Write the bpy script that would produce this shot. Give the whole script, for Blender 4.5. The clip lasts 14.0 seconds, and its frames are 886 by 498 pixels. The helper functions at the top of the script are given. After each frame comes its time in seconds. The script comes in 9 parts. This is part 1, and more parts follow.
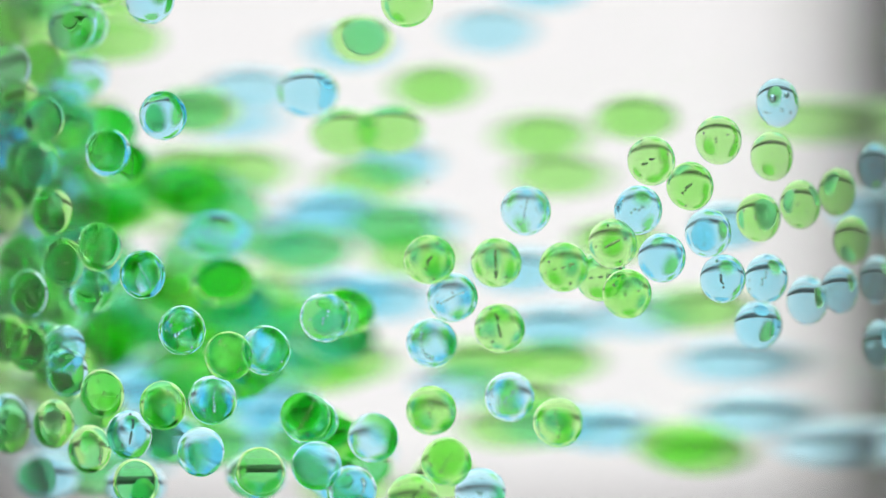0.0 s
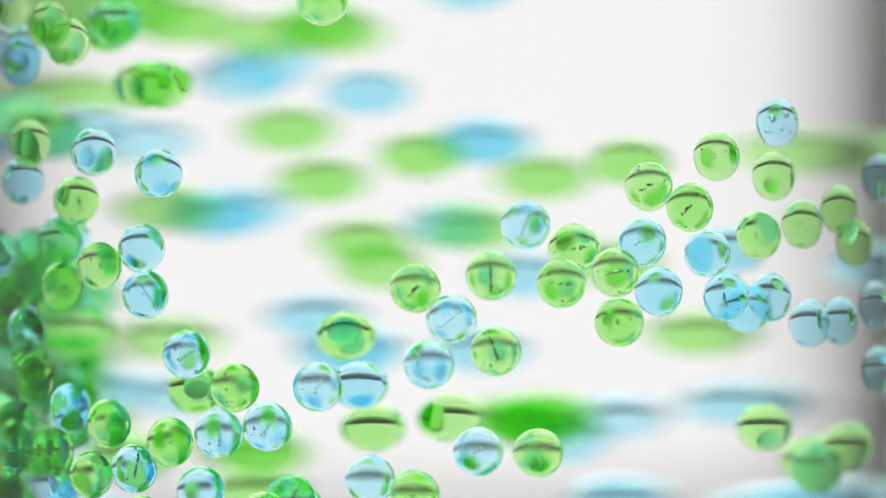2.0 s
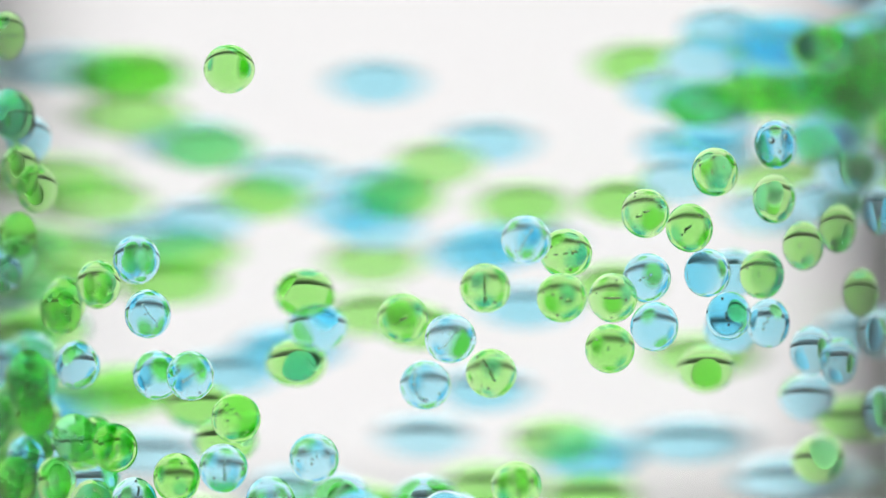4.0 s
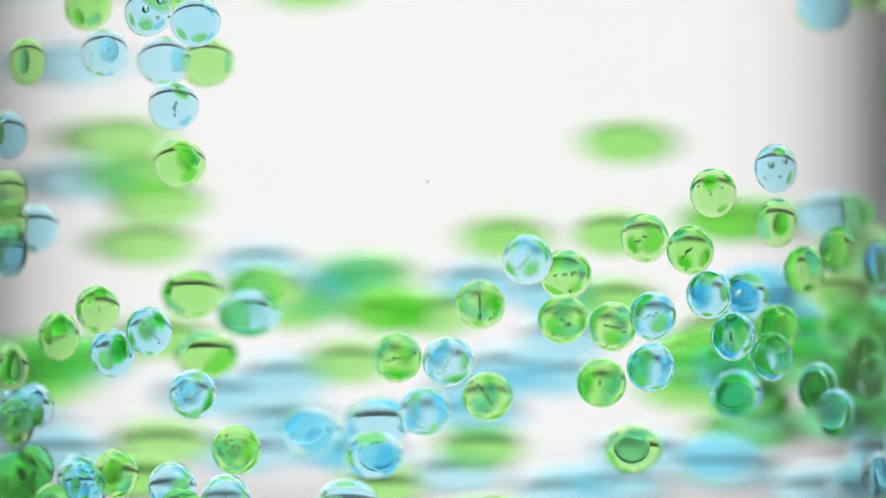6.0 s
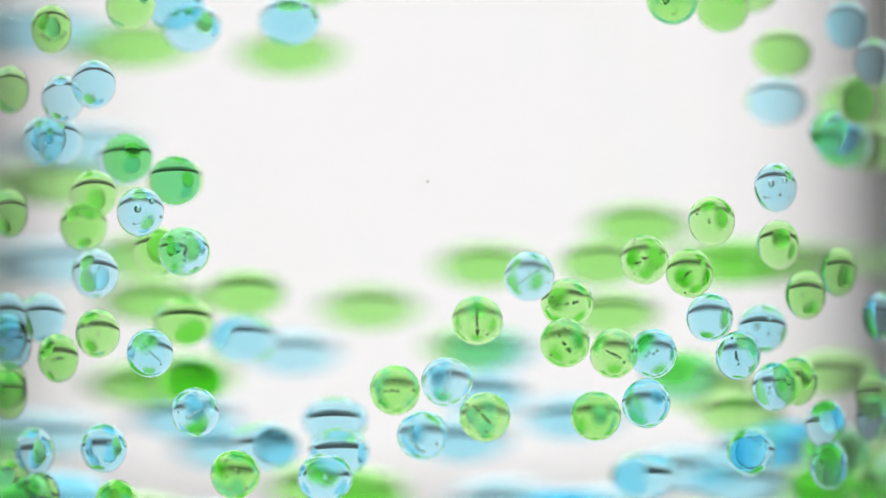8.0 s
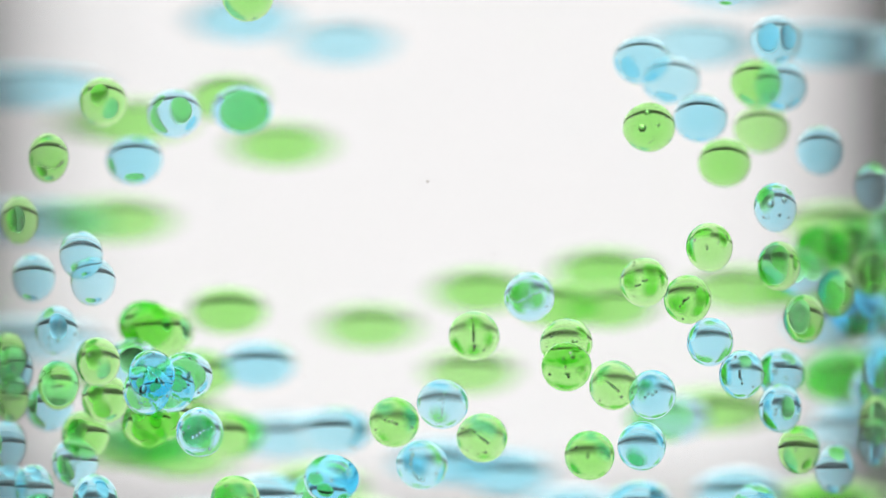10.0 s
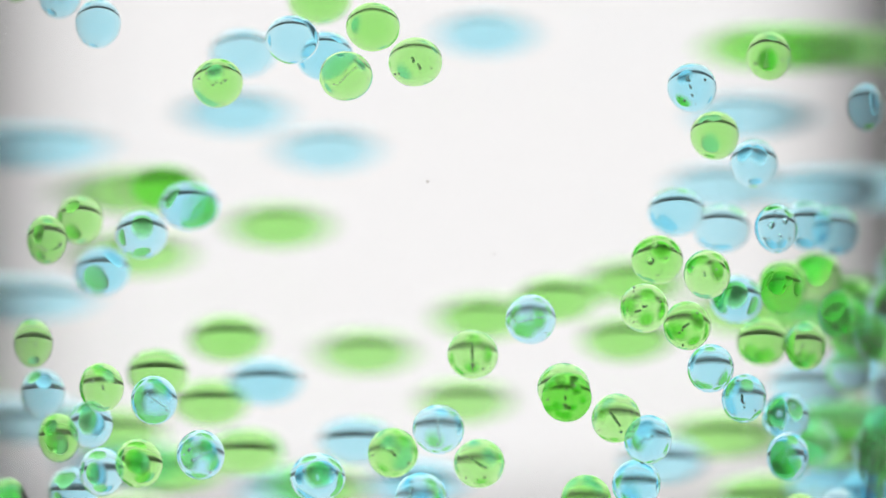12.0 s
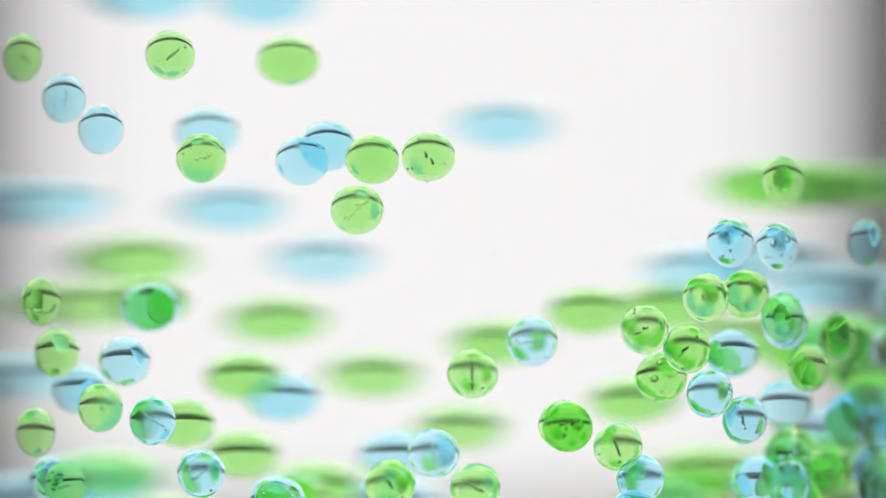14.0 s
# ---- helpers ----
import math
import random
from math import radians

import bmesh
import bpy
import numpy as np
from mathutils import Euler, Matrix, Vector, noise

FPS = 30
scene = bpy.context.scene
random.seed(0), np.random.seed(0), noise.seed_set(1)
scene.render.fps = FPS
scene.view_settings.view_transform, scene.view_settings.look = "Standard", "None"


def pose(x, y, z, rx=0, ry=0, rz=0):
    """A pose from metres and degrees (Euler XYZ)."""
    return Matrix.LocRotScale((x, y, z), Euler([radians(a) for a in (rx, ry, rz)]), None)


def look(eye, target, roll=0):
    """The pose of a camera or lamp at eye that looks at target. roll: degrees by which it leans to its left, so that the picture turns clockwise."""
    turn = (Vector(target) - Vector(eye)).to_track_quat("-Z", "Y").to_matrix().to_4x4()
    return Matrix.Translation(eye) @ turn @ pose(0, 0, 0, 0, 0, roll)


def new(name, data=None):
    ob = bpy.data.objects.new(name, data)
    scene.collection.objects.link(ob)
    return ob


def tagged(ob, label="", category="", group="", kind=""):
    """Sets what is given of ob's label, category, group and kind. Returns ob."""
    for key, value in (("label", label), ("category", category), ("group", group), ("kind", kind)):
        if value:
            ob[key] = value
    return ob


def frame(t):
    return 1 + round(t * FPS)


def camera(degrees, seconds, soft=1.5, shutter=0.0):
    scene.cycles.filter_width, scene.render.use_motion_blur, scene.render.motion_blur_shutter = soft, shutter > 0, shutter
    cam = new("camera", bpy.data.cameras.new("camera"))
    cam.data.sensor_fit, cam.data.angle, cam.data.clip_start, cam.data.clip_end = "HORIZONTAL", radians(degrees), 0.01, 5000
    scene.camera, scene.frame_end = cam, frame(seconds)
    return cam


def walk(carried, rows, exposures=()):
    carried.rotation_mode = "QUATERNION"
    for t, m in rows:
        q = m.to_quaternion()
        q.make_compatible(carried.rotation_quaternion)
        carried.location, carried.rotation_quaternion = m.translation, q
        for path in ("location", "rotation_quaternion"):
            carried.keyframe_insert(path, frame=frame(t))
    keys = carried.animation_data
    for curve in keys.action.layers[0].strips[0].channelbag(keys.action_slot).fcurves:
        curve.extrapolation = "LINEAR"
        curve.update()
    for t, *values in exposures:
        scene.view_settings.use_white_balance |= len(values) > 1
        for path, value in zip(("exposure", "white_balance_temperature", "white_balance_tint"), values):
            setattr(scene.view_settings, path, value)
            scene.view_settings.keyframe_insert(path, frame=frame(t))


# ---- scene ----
MM = 0.001
GLASS_IOR, GEL_IOR, BEAD_IOR = 1.50, 1.47, 1.532
JAR_RADIUS, JAR_WALL, JAR_HEIGHT, GEL_LEVEL = 45.0 * MM, 1.5 * MM, 192 * MM, 182 * MM
BEAD_RADIUS = 2.03 * MM
AXIS_X = -1.4212 * MM
EYE_HEIGHT = 77.0 * MM

# ---- camera: a still macro lens with a shallow depth of focus ----
cam = camera(6.0, 14.0, soft=1.25)
eye = (0.0, -733.103 * MM, EYE_HEIGHT)
walk(cam, [(0.0, look(eye, (0.0, 0.0, EYE_HEIGHT))), (14.0, look(eye, (0.0, 0.0, EYE_HEIGHT)))])
cam.data.dof.use_dof = True
cam.data.dof.focus_distance = 695.3 * MM
cam.data.dof.aperture_fstop = 13

# ---- light: a glowing back panel and roof lamps, in a small added light tent ----
PANEL_GLOW = 0.984
BOARD_FILL_STRENGTH = 1.5
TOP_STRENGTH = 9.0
scene.cycles.max_bounces = 48
scene.cycles.transmission_bounces = 48
scene.cycles.transparent_max_bounces = 256
scene.view_settings.exposure = 0.0
world = bpy.data.worlds.new("studio_air")
scene.world = world
world.use_nodes = True
world.node_tree.nodes["Background"].inputs["Color"].default_value = (0.5, 0.52, 0.55, 1)
world.node_tree.nodes["Background"].inputs["Strength"].default_value = 0.05


# ---- materials ----
def material(name):
    m = bpy.data.materials.new(name)
    m.use_nodes = True
    m.node_tree.nodes.clear()
    out = m.node_tree.nodes.new("ShaderNodeOutputMaterial")
    return m, m.node_tree.nodes, m.node_tree.links, out


def clear(name, ior, colour=(1, 1, 1), roughness=0.0, ripple=0.0, size=400.0, sheen=True):
    """Clear stuff of that refractive index (relative to what lies round it)."""
    m, nodes, links, out = material(name)
    g = nodes.new("ShaderNodeBsdfGlass" if sheen else "ShaderNodeBsdfRefraction")
    g.inputs["Color"].default_value = (*colour, 1)
    g.inputs["Roughness"].default_value = roughness
    g.inputs["IOR"].default_value = ior
    if ripple:
        coords = nodes.new("ShaderNodeTexCoord")
        n = nodes.new("ShaderNodeTexNoise")
        n.inputs["Scale"].default_value = size
        n.inputs["Detail"].default_value = 3
        b = nodes.new("ShaderNodeBump")
        b.inputs["Strength"].default_value = ripple
        b.inputs["Distance"].default_value = 0.2 * MM
        links.new(coords.outputs["Object"], n.inputs["Vector"])
        links.new(n.outputs["Fac"], b.inputs["Height"])
        links.new(b.outputs["Normal"], g.inputs["Normal"])
    links.new(g.outputs[0], out.inputs[0])
    return m


def tint(nodes, colour, share, spread):
    """The share of a bead's colour that one layer gives, each bead a little paler or deeper than the next."""
    info = nodes.new("ShaderNodeObjectInfo")
    sat = nodes.new("ShaderNodeMapRange")
    sat.inputs["To Min"].default_value = share * (1 - spread)
    sat.inputs["To Max"].default_value = share * (1 + spread)
    rgb = nodes.new("ShaderNodeCombineColor")
    nodes.id_data.links.new(info.outputs["Random"], sat.inputs["Value"])
    for base, socket in zip(colour, rgb.inputs):
        power = nodes.new("ShaderNodeMath")
        power.operation, power.inputs[0].default_value = "POWER", base
        nodes.id_data.links.new(sat.outputs["Result"], power.inputs[1])
        nodes.id_data.links.new(power.outputs[0], socket)
    return rgb.outputs[0]


def gel_skin(name, colour, share, spread):
    m, nodes, links, out = material(name)
    g = nodes.new("ShaderNodeBsdfRefraction")
    g.inputs["Roughness"].default_value = 0.0
    g.inputs["IOR"].default_value = BEAD_IOR / GEL_IOR
    links.new(tint(nodes, colour, share, spread), g.inputs["Color"])
    coords = nodes.new("ShaderNodeTexCoord")
    n = nodes.new("ShaderNodeTexNoise")
    n.inputs["Scale"].default_value = 350
    n.inputs["Detail"].default_value = 2
    b = nodes.new("ShaderNodeBump")
    b.inputs["Strength"].default_value = 0.12
    b.inputs["Distance"].default_value = 0.15 * MM
    links.new(coords.outputs["Object"], n.inputs["Vector"])
    links.new(n.outputs["Fac"], b.inputs["Height"])
    links.new(b.outputs["Normal"], g.inputs["Normal"])
    links.new(g.outputs[0], out.inputs[0])
    return m


def gel_layer(name, colour, share, spread):
    m, nodes, links, out = material(name)
    g = nodes.new("ShaderNodeBsdfTransparent")
    links.new(tint(nodes, colour, share, spread), g.inputs["Color"])
    links.new(g.outputs[0], out.inputs[0])
    return m


def solid(name, colour, roughness=0.5, grain=0.05, size=200.0, coat=0.0):
    m, nodes, links, out = material(name)
    p = nodes.new("ShaderNodeBsdfPrincipled")
    coords = nodes.new("ShaderNodeTexCoord")
    fine = nodes.new("ShaderNodeTexNoise")
    fine.inputs["Scale"].default_value = size
    fine.inputs["Detail"].default_value = 6
    ramp = nodes.new("ShaderNodeMix")
    ramp.data_type = "RGBA"
    ramp.inputs[6].default_value = (*[c * (1 - grain) for c in colour], 1)
    ramp.inputs[7].default_value = (*[min(1, c * (1 + grain)) for c in colour], 1)
    links.new(coords.outputs["Object"], fine.inputs["Vector"])
    links.new(fine.outputs["Fac"], ramp.inputs[0])
    links.new(ramp.outputs[2], p.inputs["Base Color"])
    p.inputs["Roughness"].default_value = roughness
    p.inputs["Coat Weight"].default_value = coat
    bump = nodes.new("ShaderNodeBump")
    bump.inputs["Strength"].default_value = 0.1
    bump.inputs["Distance"].default_value = 0.2 * MM
    links.new(fine.outputs["Fac"], bump.inputs["Height"])
    links.new(bump.outputs["Normal"], p.inputs["Normal"])
    links.new(p.outputs[0], out.inputs[0])
    return m


def glow(name, colour, strength, middle, flat, width, rest):
    """A back-lit diffuser: even round its middle, falling off softly towards both sides."""
    m, nodes, links, out = material(name)
    e = nodes.new("ShaderNodeEmission")
    e.inputs["Color"].default_value = (*colour, 1)
    coords = nodes.new("ShaderNodeTexCoord")
    split = nodes.new("ShaderNodeSeparateXYZ")
    off = nodes.new("ShaderNodeMath")
    off.operation, off.inputs[1].default_value = "SUBTRACT", middle
    far = nodes.new("ShaderNodeMath")
    far.operation = "ABSOLUTE"
    fall = nodes.new("ShaderNodeMapRange")
    fall.interpolation_type = "SMOOTHSTEP"
    for key, value in (("From Min", flat), ("From Max", width), ("To Min", strength), ("To Max", strength * rest)):
        fall.inputs[key].default_value = value
    links.new(coords.outputs["Object"], split.inputs[0])
    links.new(split.outputs["X"], off.inputs[0])
    links.new(off.outputs[0], far.inputs[0])
    links.new(far.outputs[0], fall.inputs["Value"])
    links.new(fall.outputs["Result"], e.inputs["Strength"])
    links.new(e.outputs[0], out.inputs[0])
    return m


JAR_GLASS = clear("jar_glass", GLASS_IOR)
GEL_SIDE = clear("gel_against_glass", GEL_IOR / GLASS_IOR, sheen=False)
GEL_TOP = clear("gel_surface", GEL_IOR)
BUBBLE_AIR = clear("bubble_air", 1.0 / BEAD_IOR)
DARKENED_CRACK = clear("darkened_crack", 1.0 / BEAD_IOR, (0.68, 0.70, 0.66))  # grey tint puts the dark reflections of a crack into its colour
LAYERS = ((1.0, 0.40), (0.98, 0.11), (0.95, 0.10), (0.91, 0.09), (0.855, 0.08), (0.785, 0.07), (0.70, 0.06), (0.59, 0.05), (0.46, 0.04))  # radius, share of the colour


def bead_gel(name, colour, spread):
    return [(gel_layer if i else gel_skin)(name, colour, share, spread) for i, (_, share) in enumerate(LAYERS)]


LIME = bead_gel("lime_gel", (0.632, 0.92, 0.505), 0.15)
BLUE = bead_gel("blue_gel", (0.662, 0.912, 0.975), 0.2)
PANEL_WHITE = glow("panel_diffuser", (1.0, 0.985, 0.985), PANEL_GLOW, -0.01, 0.29, 1.05, 0.10)
BOARD_FILL = glow("board_fill_diffuser", (1.0, 0.99, 0.98), BOARD_FILL_STRENGTH, 0.0, 0.3, 0.5, 0.8)
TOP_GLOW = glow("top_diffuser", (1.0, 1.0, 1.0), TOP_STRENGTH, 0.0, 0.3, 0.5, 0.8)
RAIL_GREY = solid("grey_metal_rail", (0.10, 0.10, 0.097), 0.45)
DUST = solid("brown_dust", (0.16, 0.12, 0.08), 0.9, 0.3, 9000)
BLACK = solid("black_plastic", (0.03, 0.03, 0.032), 0.5)
TABLE_WHITE = solid("white_laminate", (0.82, 0.82, 0.81), 0.08, 0.03, 300, 0.6)
GREY_CLOTH = solid("grey_cloth", (0.26, 0.26, 0.262), 0.9, 0.03, 500)
TENT_CLOTH = solid("white_cloth", (0.86, 0.86, 0.85), 0.9, 0.03, 500)


# ---- mesh helpers ----
def part(name, bm, mats, parent=None, label=""):
    me = bpy.data.meshes.new(name)
    bm.to_mesh(me)
    bm.free()
    for m in mats if isinstance(mats, (list, tuple)) else [mats]:
        me.materials.append(m)
    ob = new(name, me)
    ob.parent = parent
    if label:
        tagged(ob, label)
    return ob


def box(bm, x0, y0, z0, x1, y1, z1, bevel=0.0):
    made = bmesh.ops.create_cube(bm, size=1, matrix=Matrix.Translation(((x0 + x1) / 2, (y0 + y1) / 2, (z0 + z1) / 2))
                                 @ Matrix.Diagonal((x1 - x0, y1 - y0, z1 - z0, 1)))
    if bevel:
        edges = list({e for v in made["verts"] for e in v.link_edges})
        bmesh.ops.bevel(bm, geom=edges, offset=bevel, segments=3, profile=0.5, affect="EDGES")
    return bm


def turned(profile, steps, smooth=True):
    """A body of revolution about z from (radius, height, material) rows; radius 0 closes it."""
    bm = bmesh.new()
    rings = []
    for r, z, _ in profile:
        if r == 0:
            rings.append([bm.verts.new((0, 0, z))])
        else:
            rings.append([bm.verts.new((r * math.cos(2 * math.pi * i / steps), r * math.sin(2 * math.pi * i / steps), z)) for i in range(steps)])
    for (a, b), row in zip(zip(rings, rings[1:]), profile[1:]):
        for i in range(steps):
            j = (i + 1) % steps
            corners = [a[i % len(a)], a[j % len(a)], b[j % len(b)], b[i % len(b)]]
            face = bm.faces.new(list(dict.fromkeys(corners)))
            face.material_index, face.smooth = row[2], smooth and abs(a[0].co.z - b[0].co.z) > 1e-9
    return bm


# ---- an unseen light tent, added round the jar to bounce light ----
TENT_X, TENT_Y0, TENT_Y1, TENT_Z = 1.05, -0.95, 1.045, 0.80
PANEL_Y = 1.00


def tent():
    x, y0, y1, z, t = TENT_X, TENT_Y0, TENT_Y1, TENT_Z, 0.006
    for name, b in (("wall_west", (-x - t, -0.35, 0, -x, y1, z)), ("wall_east", (x, -0.35, 0, x + t, y1, z)), ("wall_north", (-x - t, y1, 0, x + t, y1 + t, z))):
        tagged(part(name, box(bmesh.new(), *b), TENT_CLOTH), "unseen white matt cloth wall added to bounce light", "wall", kind="structure")
    # grey on the camera's side, added to darken what the bubbles reflect
    for name, b in (("wall_southwest", (-x - t, y0, 0, -x, -0.351, z)), ("wall_southeast", (x, y0, 0, x + t, -0.351, z)), ("wall_south", (-x - t, y0 - t, 0, x + t, y0, z))):
        tagged(part(name, box(bmesh.new(), *b), GREY_CLOTH), "unseen grey matt cloth wall added to dim reflections", "wall", kind="structure")
    tagged(part("ceiling", box(bmesh.new(), -x - t, y0 - t, z, x + t, y1 + t, z + t), TENT_CLOTH), "unseen white matt cloth roof added to bounce light", "ceiling", kind="structure")
    tagged(part("floor", box(bmesh.new(), -x - 0.05, y0 - 0.05, -0.02, x + 0.05, y1 + 0.05, 0.0, 0.002), TABLE_WHITE), "white satin laminate board under the jar", "floor", kind="structure")


def light_panel():
    """A flat light panel that fills the back of the tent, on a dark base rail."""
    x0, x1, z0, z1 = -TENT_X + 0.004, TENT_X - 0.004, 0.0200, TENT_Z - 0.004
    lamp = new("light_panel")
    lamp.location = (0, PANEL_Y, 0)
    tagged(lamp, "large white glowing light panel on a dark base rail", "light panel")
    part("diffuser", box(bmesh.new(), x0, 0, z0, x1, 0.006, z1), PANEL_WHITE, lamp, "evenly glowing white diffuser")
    part("housing", box(bmesh.new(), x0, 0.007, 0.0, x1, 0.04, z1, 0.003), BLACK, lamp)
    part("base_rail", box(bmesh.new(), x0, -0.008, 0.0, x1, 0.0065, z0 - 0.0005, 0.001), RAIL_GREY, lamp, "dark grey rail under the diffuser")


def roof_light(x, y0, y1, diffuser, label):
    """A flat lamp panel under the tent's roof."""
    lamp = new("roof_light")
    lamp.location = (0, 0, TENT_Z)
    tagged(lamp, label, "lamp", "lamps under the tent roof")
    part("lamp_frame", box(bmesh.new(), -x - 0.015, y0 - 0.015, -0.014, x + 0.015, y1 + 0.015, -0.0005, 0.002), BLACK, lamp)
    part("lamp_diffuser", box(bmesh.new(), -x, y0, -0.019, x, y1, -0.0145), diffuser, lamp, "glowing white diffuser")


def jar():
    R, r, base = JAR_RADIUS, JAR_RADIUS - JAR_WALL, 5 * MM
    holder = new("glass_jar")
    holder.location = (AXIS_X, 0, 0)
    tagged(holder, "clear round glass jar full of gel and beads", "jar")
    # the glass's outside, its lip and the dry inside above the gel; the gel's own skin is the wet inside
    part("base", turned([(0, 0, 0), (R - 2 * MM, 0, 0), (R - 0.6 * MM, 0.6 * MM, 0), (R, 2 * MM, 0), (R, 3 * MM, 0)], 256), JAR_GLASS, holder, "thick clear glass base")
    part("wall", turned([(R, 3 * MM, 0), (R, JAR_HEIGHT - 3 * MM, 0)], 256), JAR_GLASS, holder)
    part("rim", turned([(R, JAR_HEIGHT - 3 * MM, 0), (R, JAR_HEIGHT - 1 * MM, 0), (R - 0.4 * MM, JAR_HEIGHT, 0), (r + 0.4 * MM, JAR_HEIGHT, 0),
                        (r, JAR_HEIGHT - 1 * MM, 0), (r, GEL_LEVEL, 0)], 256), JAR_GLASS, holder, "rounded clear glass rim")
    body = part("clear_gel", turned([(0, base, 0), (r - 1 * MM, base, 0), (r, base + 1 * MM, 0), (r, base + 2 * MM, 0),
                                      (r, GEL_LEVEL - 1 * MM, 0), (r, GEL_LEVEL, 0), (0, GEL_LEVEL, 1)], 256), [GEL_SIDE, GEL_TOP])
    body.location = (AXIS_X, 0, 0)
    tagged(body, "clear colourless thick gel that fills the jar", "gel")


def dust():
    """Three tiny specks of dust on the outside of the jar."""
    for k, (x, z, size) in enumerate(((-1.24, 5.5, 0.10), (4.19, -0.4, 0.08), (-11.3, -10.4, 0.07))):
        bm = bmesh.new()
        bmesh.ops.create_icosphere(bm, subdivisions=2, radius=size * MM)
        for v in bm.verts:
            v.co *= 1 + 0.5 * noise.noise(v.co / MM * 9 + Vector((k, 0, 0)))
        speck = part("dust_speck", bm, DUST)
        speck.location = (x * MM, -math.sqrt((JAR_RADIUS + size * 0.6 * MM) ** 2 - (x * MM - AXIS_X) ** 2), EYE_HEIGHT + z * MM)
        tagged(speck, "tiny dark speck of dust on the glass", "dust", "dust specks on the jar")


# ---- the beads ----
def ball(radius, rings, steps, seed=0, uneven=0.0):
    prof = [(radius * math.sin(math.pi * i / rings) if 0 < i < rings else 0, -radius * math.cos(math.pi * i / rings), 0) for i in range(rings + 1)]
    bm = turned(prof, steps)
    for f in bm.faces:
        f.smooth = True
    shift = Vector((seed * 3.1, seed * 1.7, seed * 0.9))
    for v in bm.verts:
        n = v.co.normalized()
        v.co *= 1 + uneven * noise.noise(n * 0.9 + shift)
    return bm


def pill(bm, at, radius, length=0.0, lean=0.0):
    """One bubble, in bead radii: round, or drawn out along the row and leaning off it by some degrees."""
    m = Matrix.Translation(Vector(at) * BEAD_RADIUS) @ Matrix.Rotation(math.radians(lean), 4, "Y")
    made = bmesh.ops.create_icosphere(bm, subdivisions=2, radius=1.35 * radius * BEAD_RADIUS)
    for v in made["verts"]:
        if length:
            v.co.z += math.copysign(length / 2 * BEAD_RADIUS, v.co.z) if abs(v.co.z) > 1e-9 else 0
        v.co = m @ v.co


def streak(seed):
    """Small air bubbles caught inside a bead: a drawn-out crack, dashes, a dotted row, an arc or a few loose ones."""
    rng = random.Random(seed)
    bm = bmesh.new()
    y = -0.55

    def dots(count, span, size, bend=0.0, wobble=0.012, z0=0.0):
        for i in range(count):
            u = (i / max(1, count - 1) - 0.5) * span
            pill(bm, (bend * (u * u - span * span / 8) + rng.uniform(-wobble, wobble), y + rng.uniform(-0.03, 0.03), z0 + u), size * rng.uniform(0.75, 1.3))

    if seed == 0:  # one long thin crack with a knot at its foot
        pill(bm, (0, y, 0.12), 0.040, 0.68)
        pill(bm, (0.005, y, -0.42), 0.062, 0.05)
        pill(bm, (-0.012, y, -0.56), 0.036, 0.06)
        pill(bm, (0.25, -0.75, -0.40), 0.02)
    elif seed == 1:  # three dashes
        for z, size, long in ((0.36, 0.046, 0.13), (0.02, 0.038, 0.10), (-0.34, 0.034, 0.07)):
            pill(bm, (rng.uniform(-0.03, 0.03), y, z), size, long, rng.uniform(-20, 20))
        pill(bm, (0.05, y - 0.05, 0.28), 0.045)
    elif seed == 2:  # a row of beads of air that grow towards its foot
        for i in range(6):
            pill(bm, (rng.uniform(-0.02, 0.02), y, 0.46 - 0.175 * i), 0.034 + 0.007 * i)
        pill(bm, (-0.42, y, -0.40), 0.045)
    elif seed == 3:  # a short crack, bright dots beside it
        pill(bm, (0, y, 0.0), 0.044, 0.26, 15)
        dots(3, 0.30, 0.045, 0.0, 0.05, -0.22)
    elif seed == 4:  # a few large loose bubbles
        for x, z, size in ((-0.14, 0.15, 0.12), (0.52, 0.30, 0.10), (0.27, -0.30, 0.06), (-0.48, -0.38, 0.04), (-0.38, -0.42, 0.03), (-0.24, -0.40, 0.03)):
            pill(bm, (x, -0.45, z), size)
    elif seed == 5:  # a slanting crack in two pieces
        pill(bm, (0, y, -0.10), 0.042, 0.46)
        pill(bm, (0.02, y, 0.36), 0.045, 0.10, 12)
        dots(3, 0.16, 0.034, 0.0, 0.02, 0.52)
    elif seed == 6:  # an arc of bright dots
        for i in range(8):
            a = math.radians(20 + 17 * i)
            pill(bm, (0.42 * math.sin(a), -0.5, 0.62 * math.cos(a)), rng.uniform(0.042, 0.075))
    elif seed == 7:
        dots(2, 0.12, 0.045, 0.0, 0.05)
    elif seed == 8:  # a dashed line
        pill(bm, (0, y, 0.0), 0.044, 0.32)
        pill(bm, (0.0, y, 0.30), 0.04, 0.08)
        pill(bm, (0.01, y, -0.26), 0.036, 0.04)
    elif seed == 9:  # a fine dotted row
        dots(8, 0.95, 0.038, 0.12)
        pill(bm, (-0.16, y, 0.12), 0.03)
    elif seed == 10:
        dots(4, 0.50, 0.042, 0.0, 0.10)
    elif seed == 12:  # many loose specks
        for i in range(12):
            pill(bm, (rng.uniform(-0.5, 0.5), -0.5, rng.uniform(-0.6, 0.6)), rng.uniform(0.03, 0.055))
    else:  # two dashes that step aside
        pill(bm, (-0.03, y, -0.20), 0.036, 0.13, 22)
        pill(bm, (-0.09, y, -0.30), 0.045)
        pill(bm, (0.03, y, 0.14), 0.038, 0.12, 22)
        pill(bm, (-0.04, y, 0.06), 0.045)
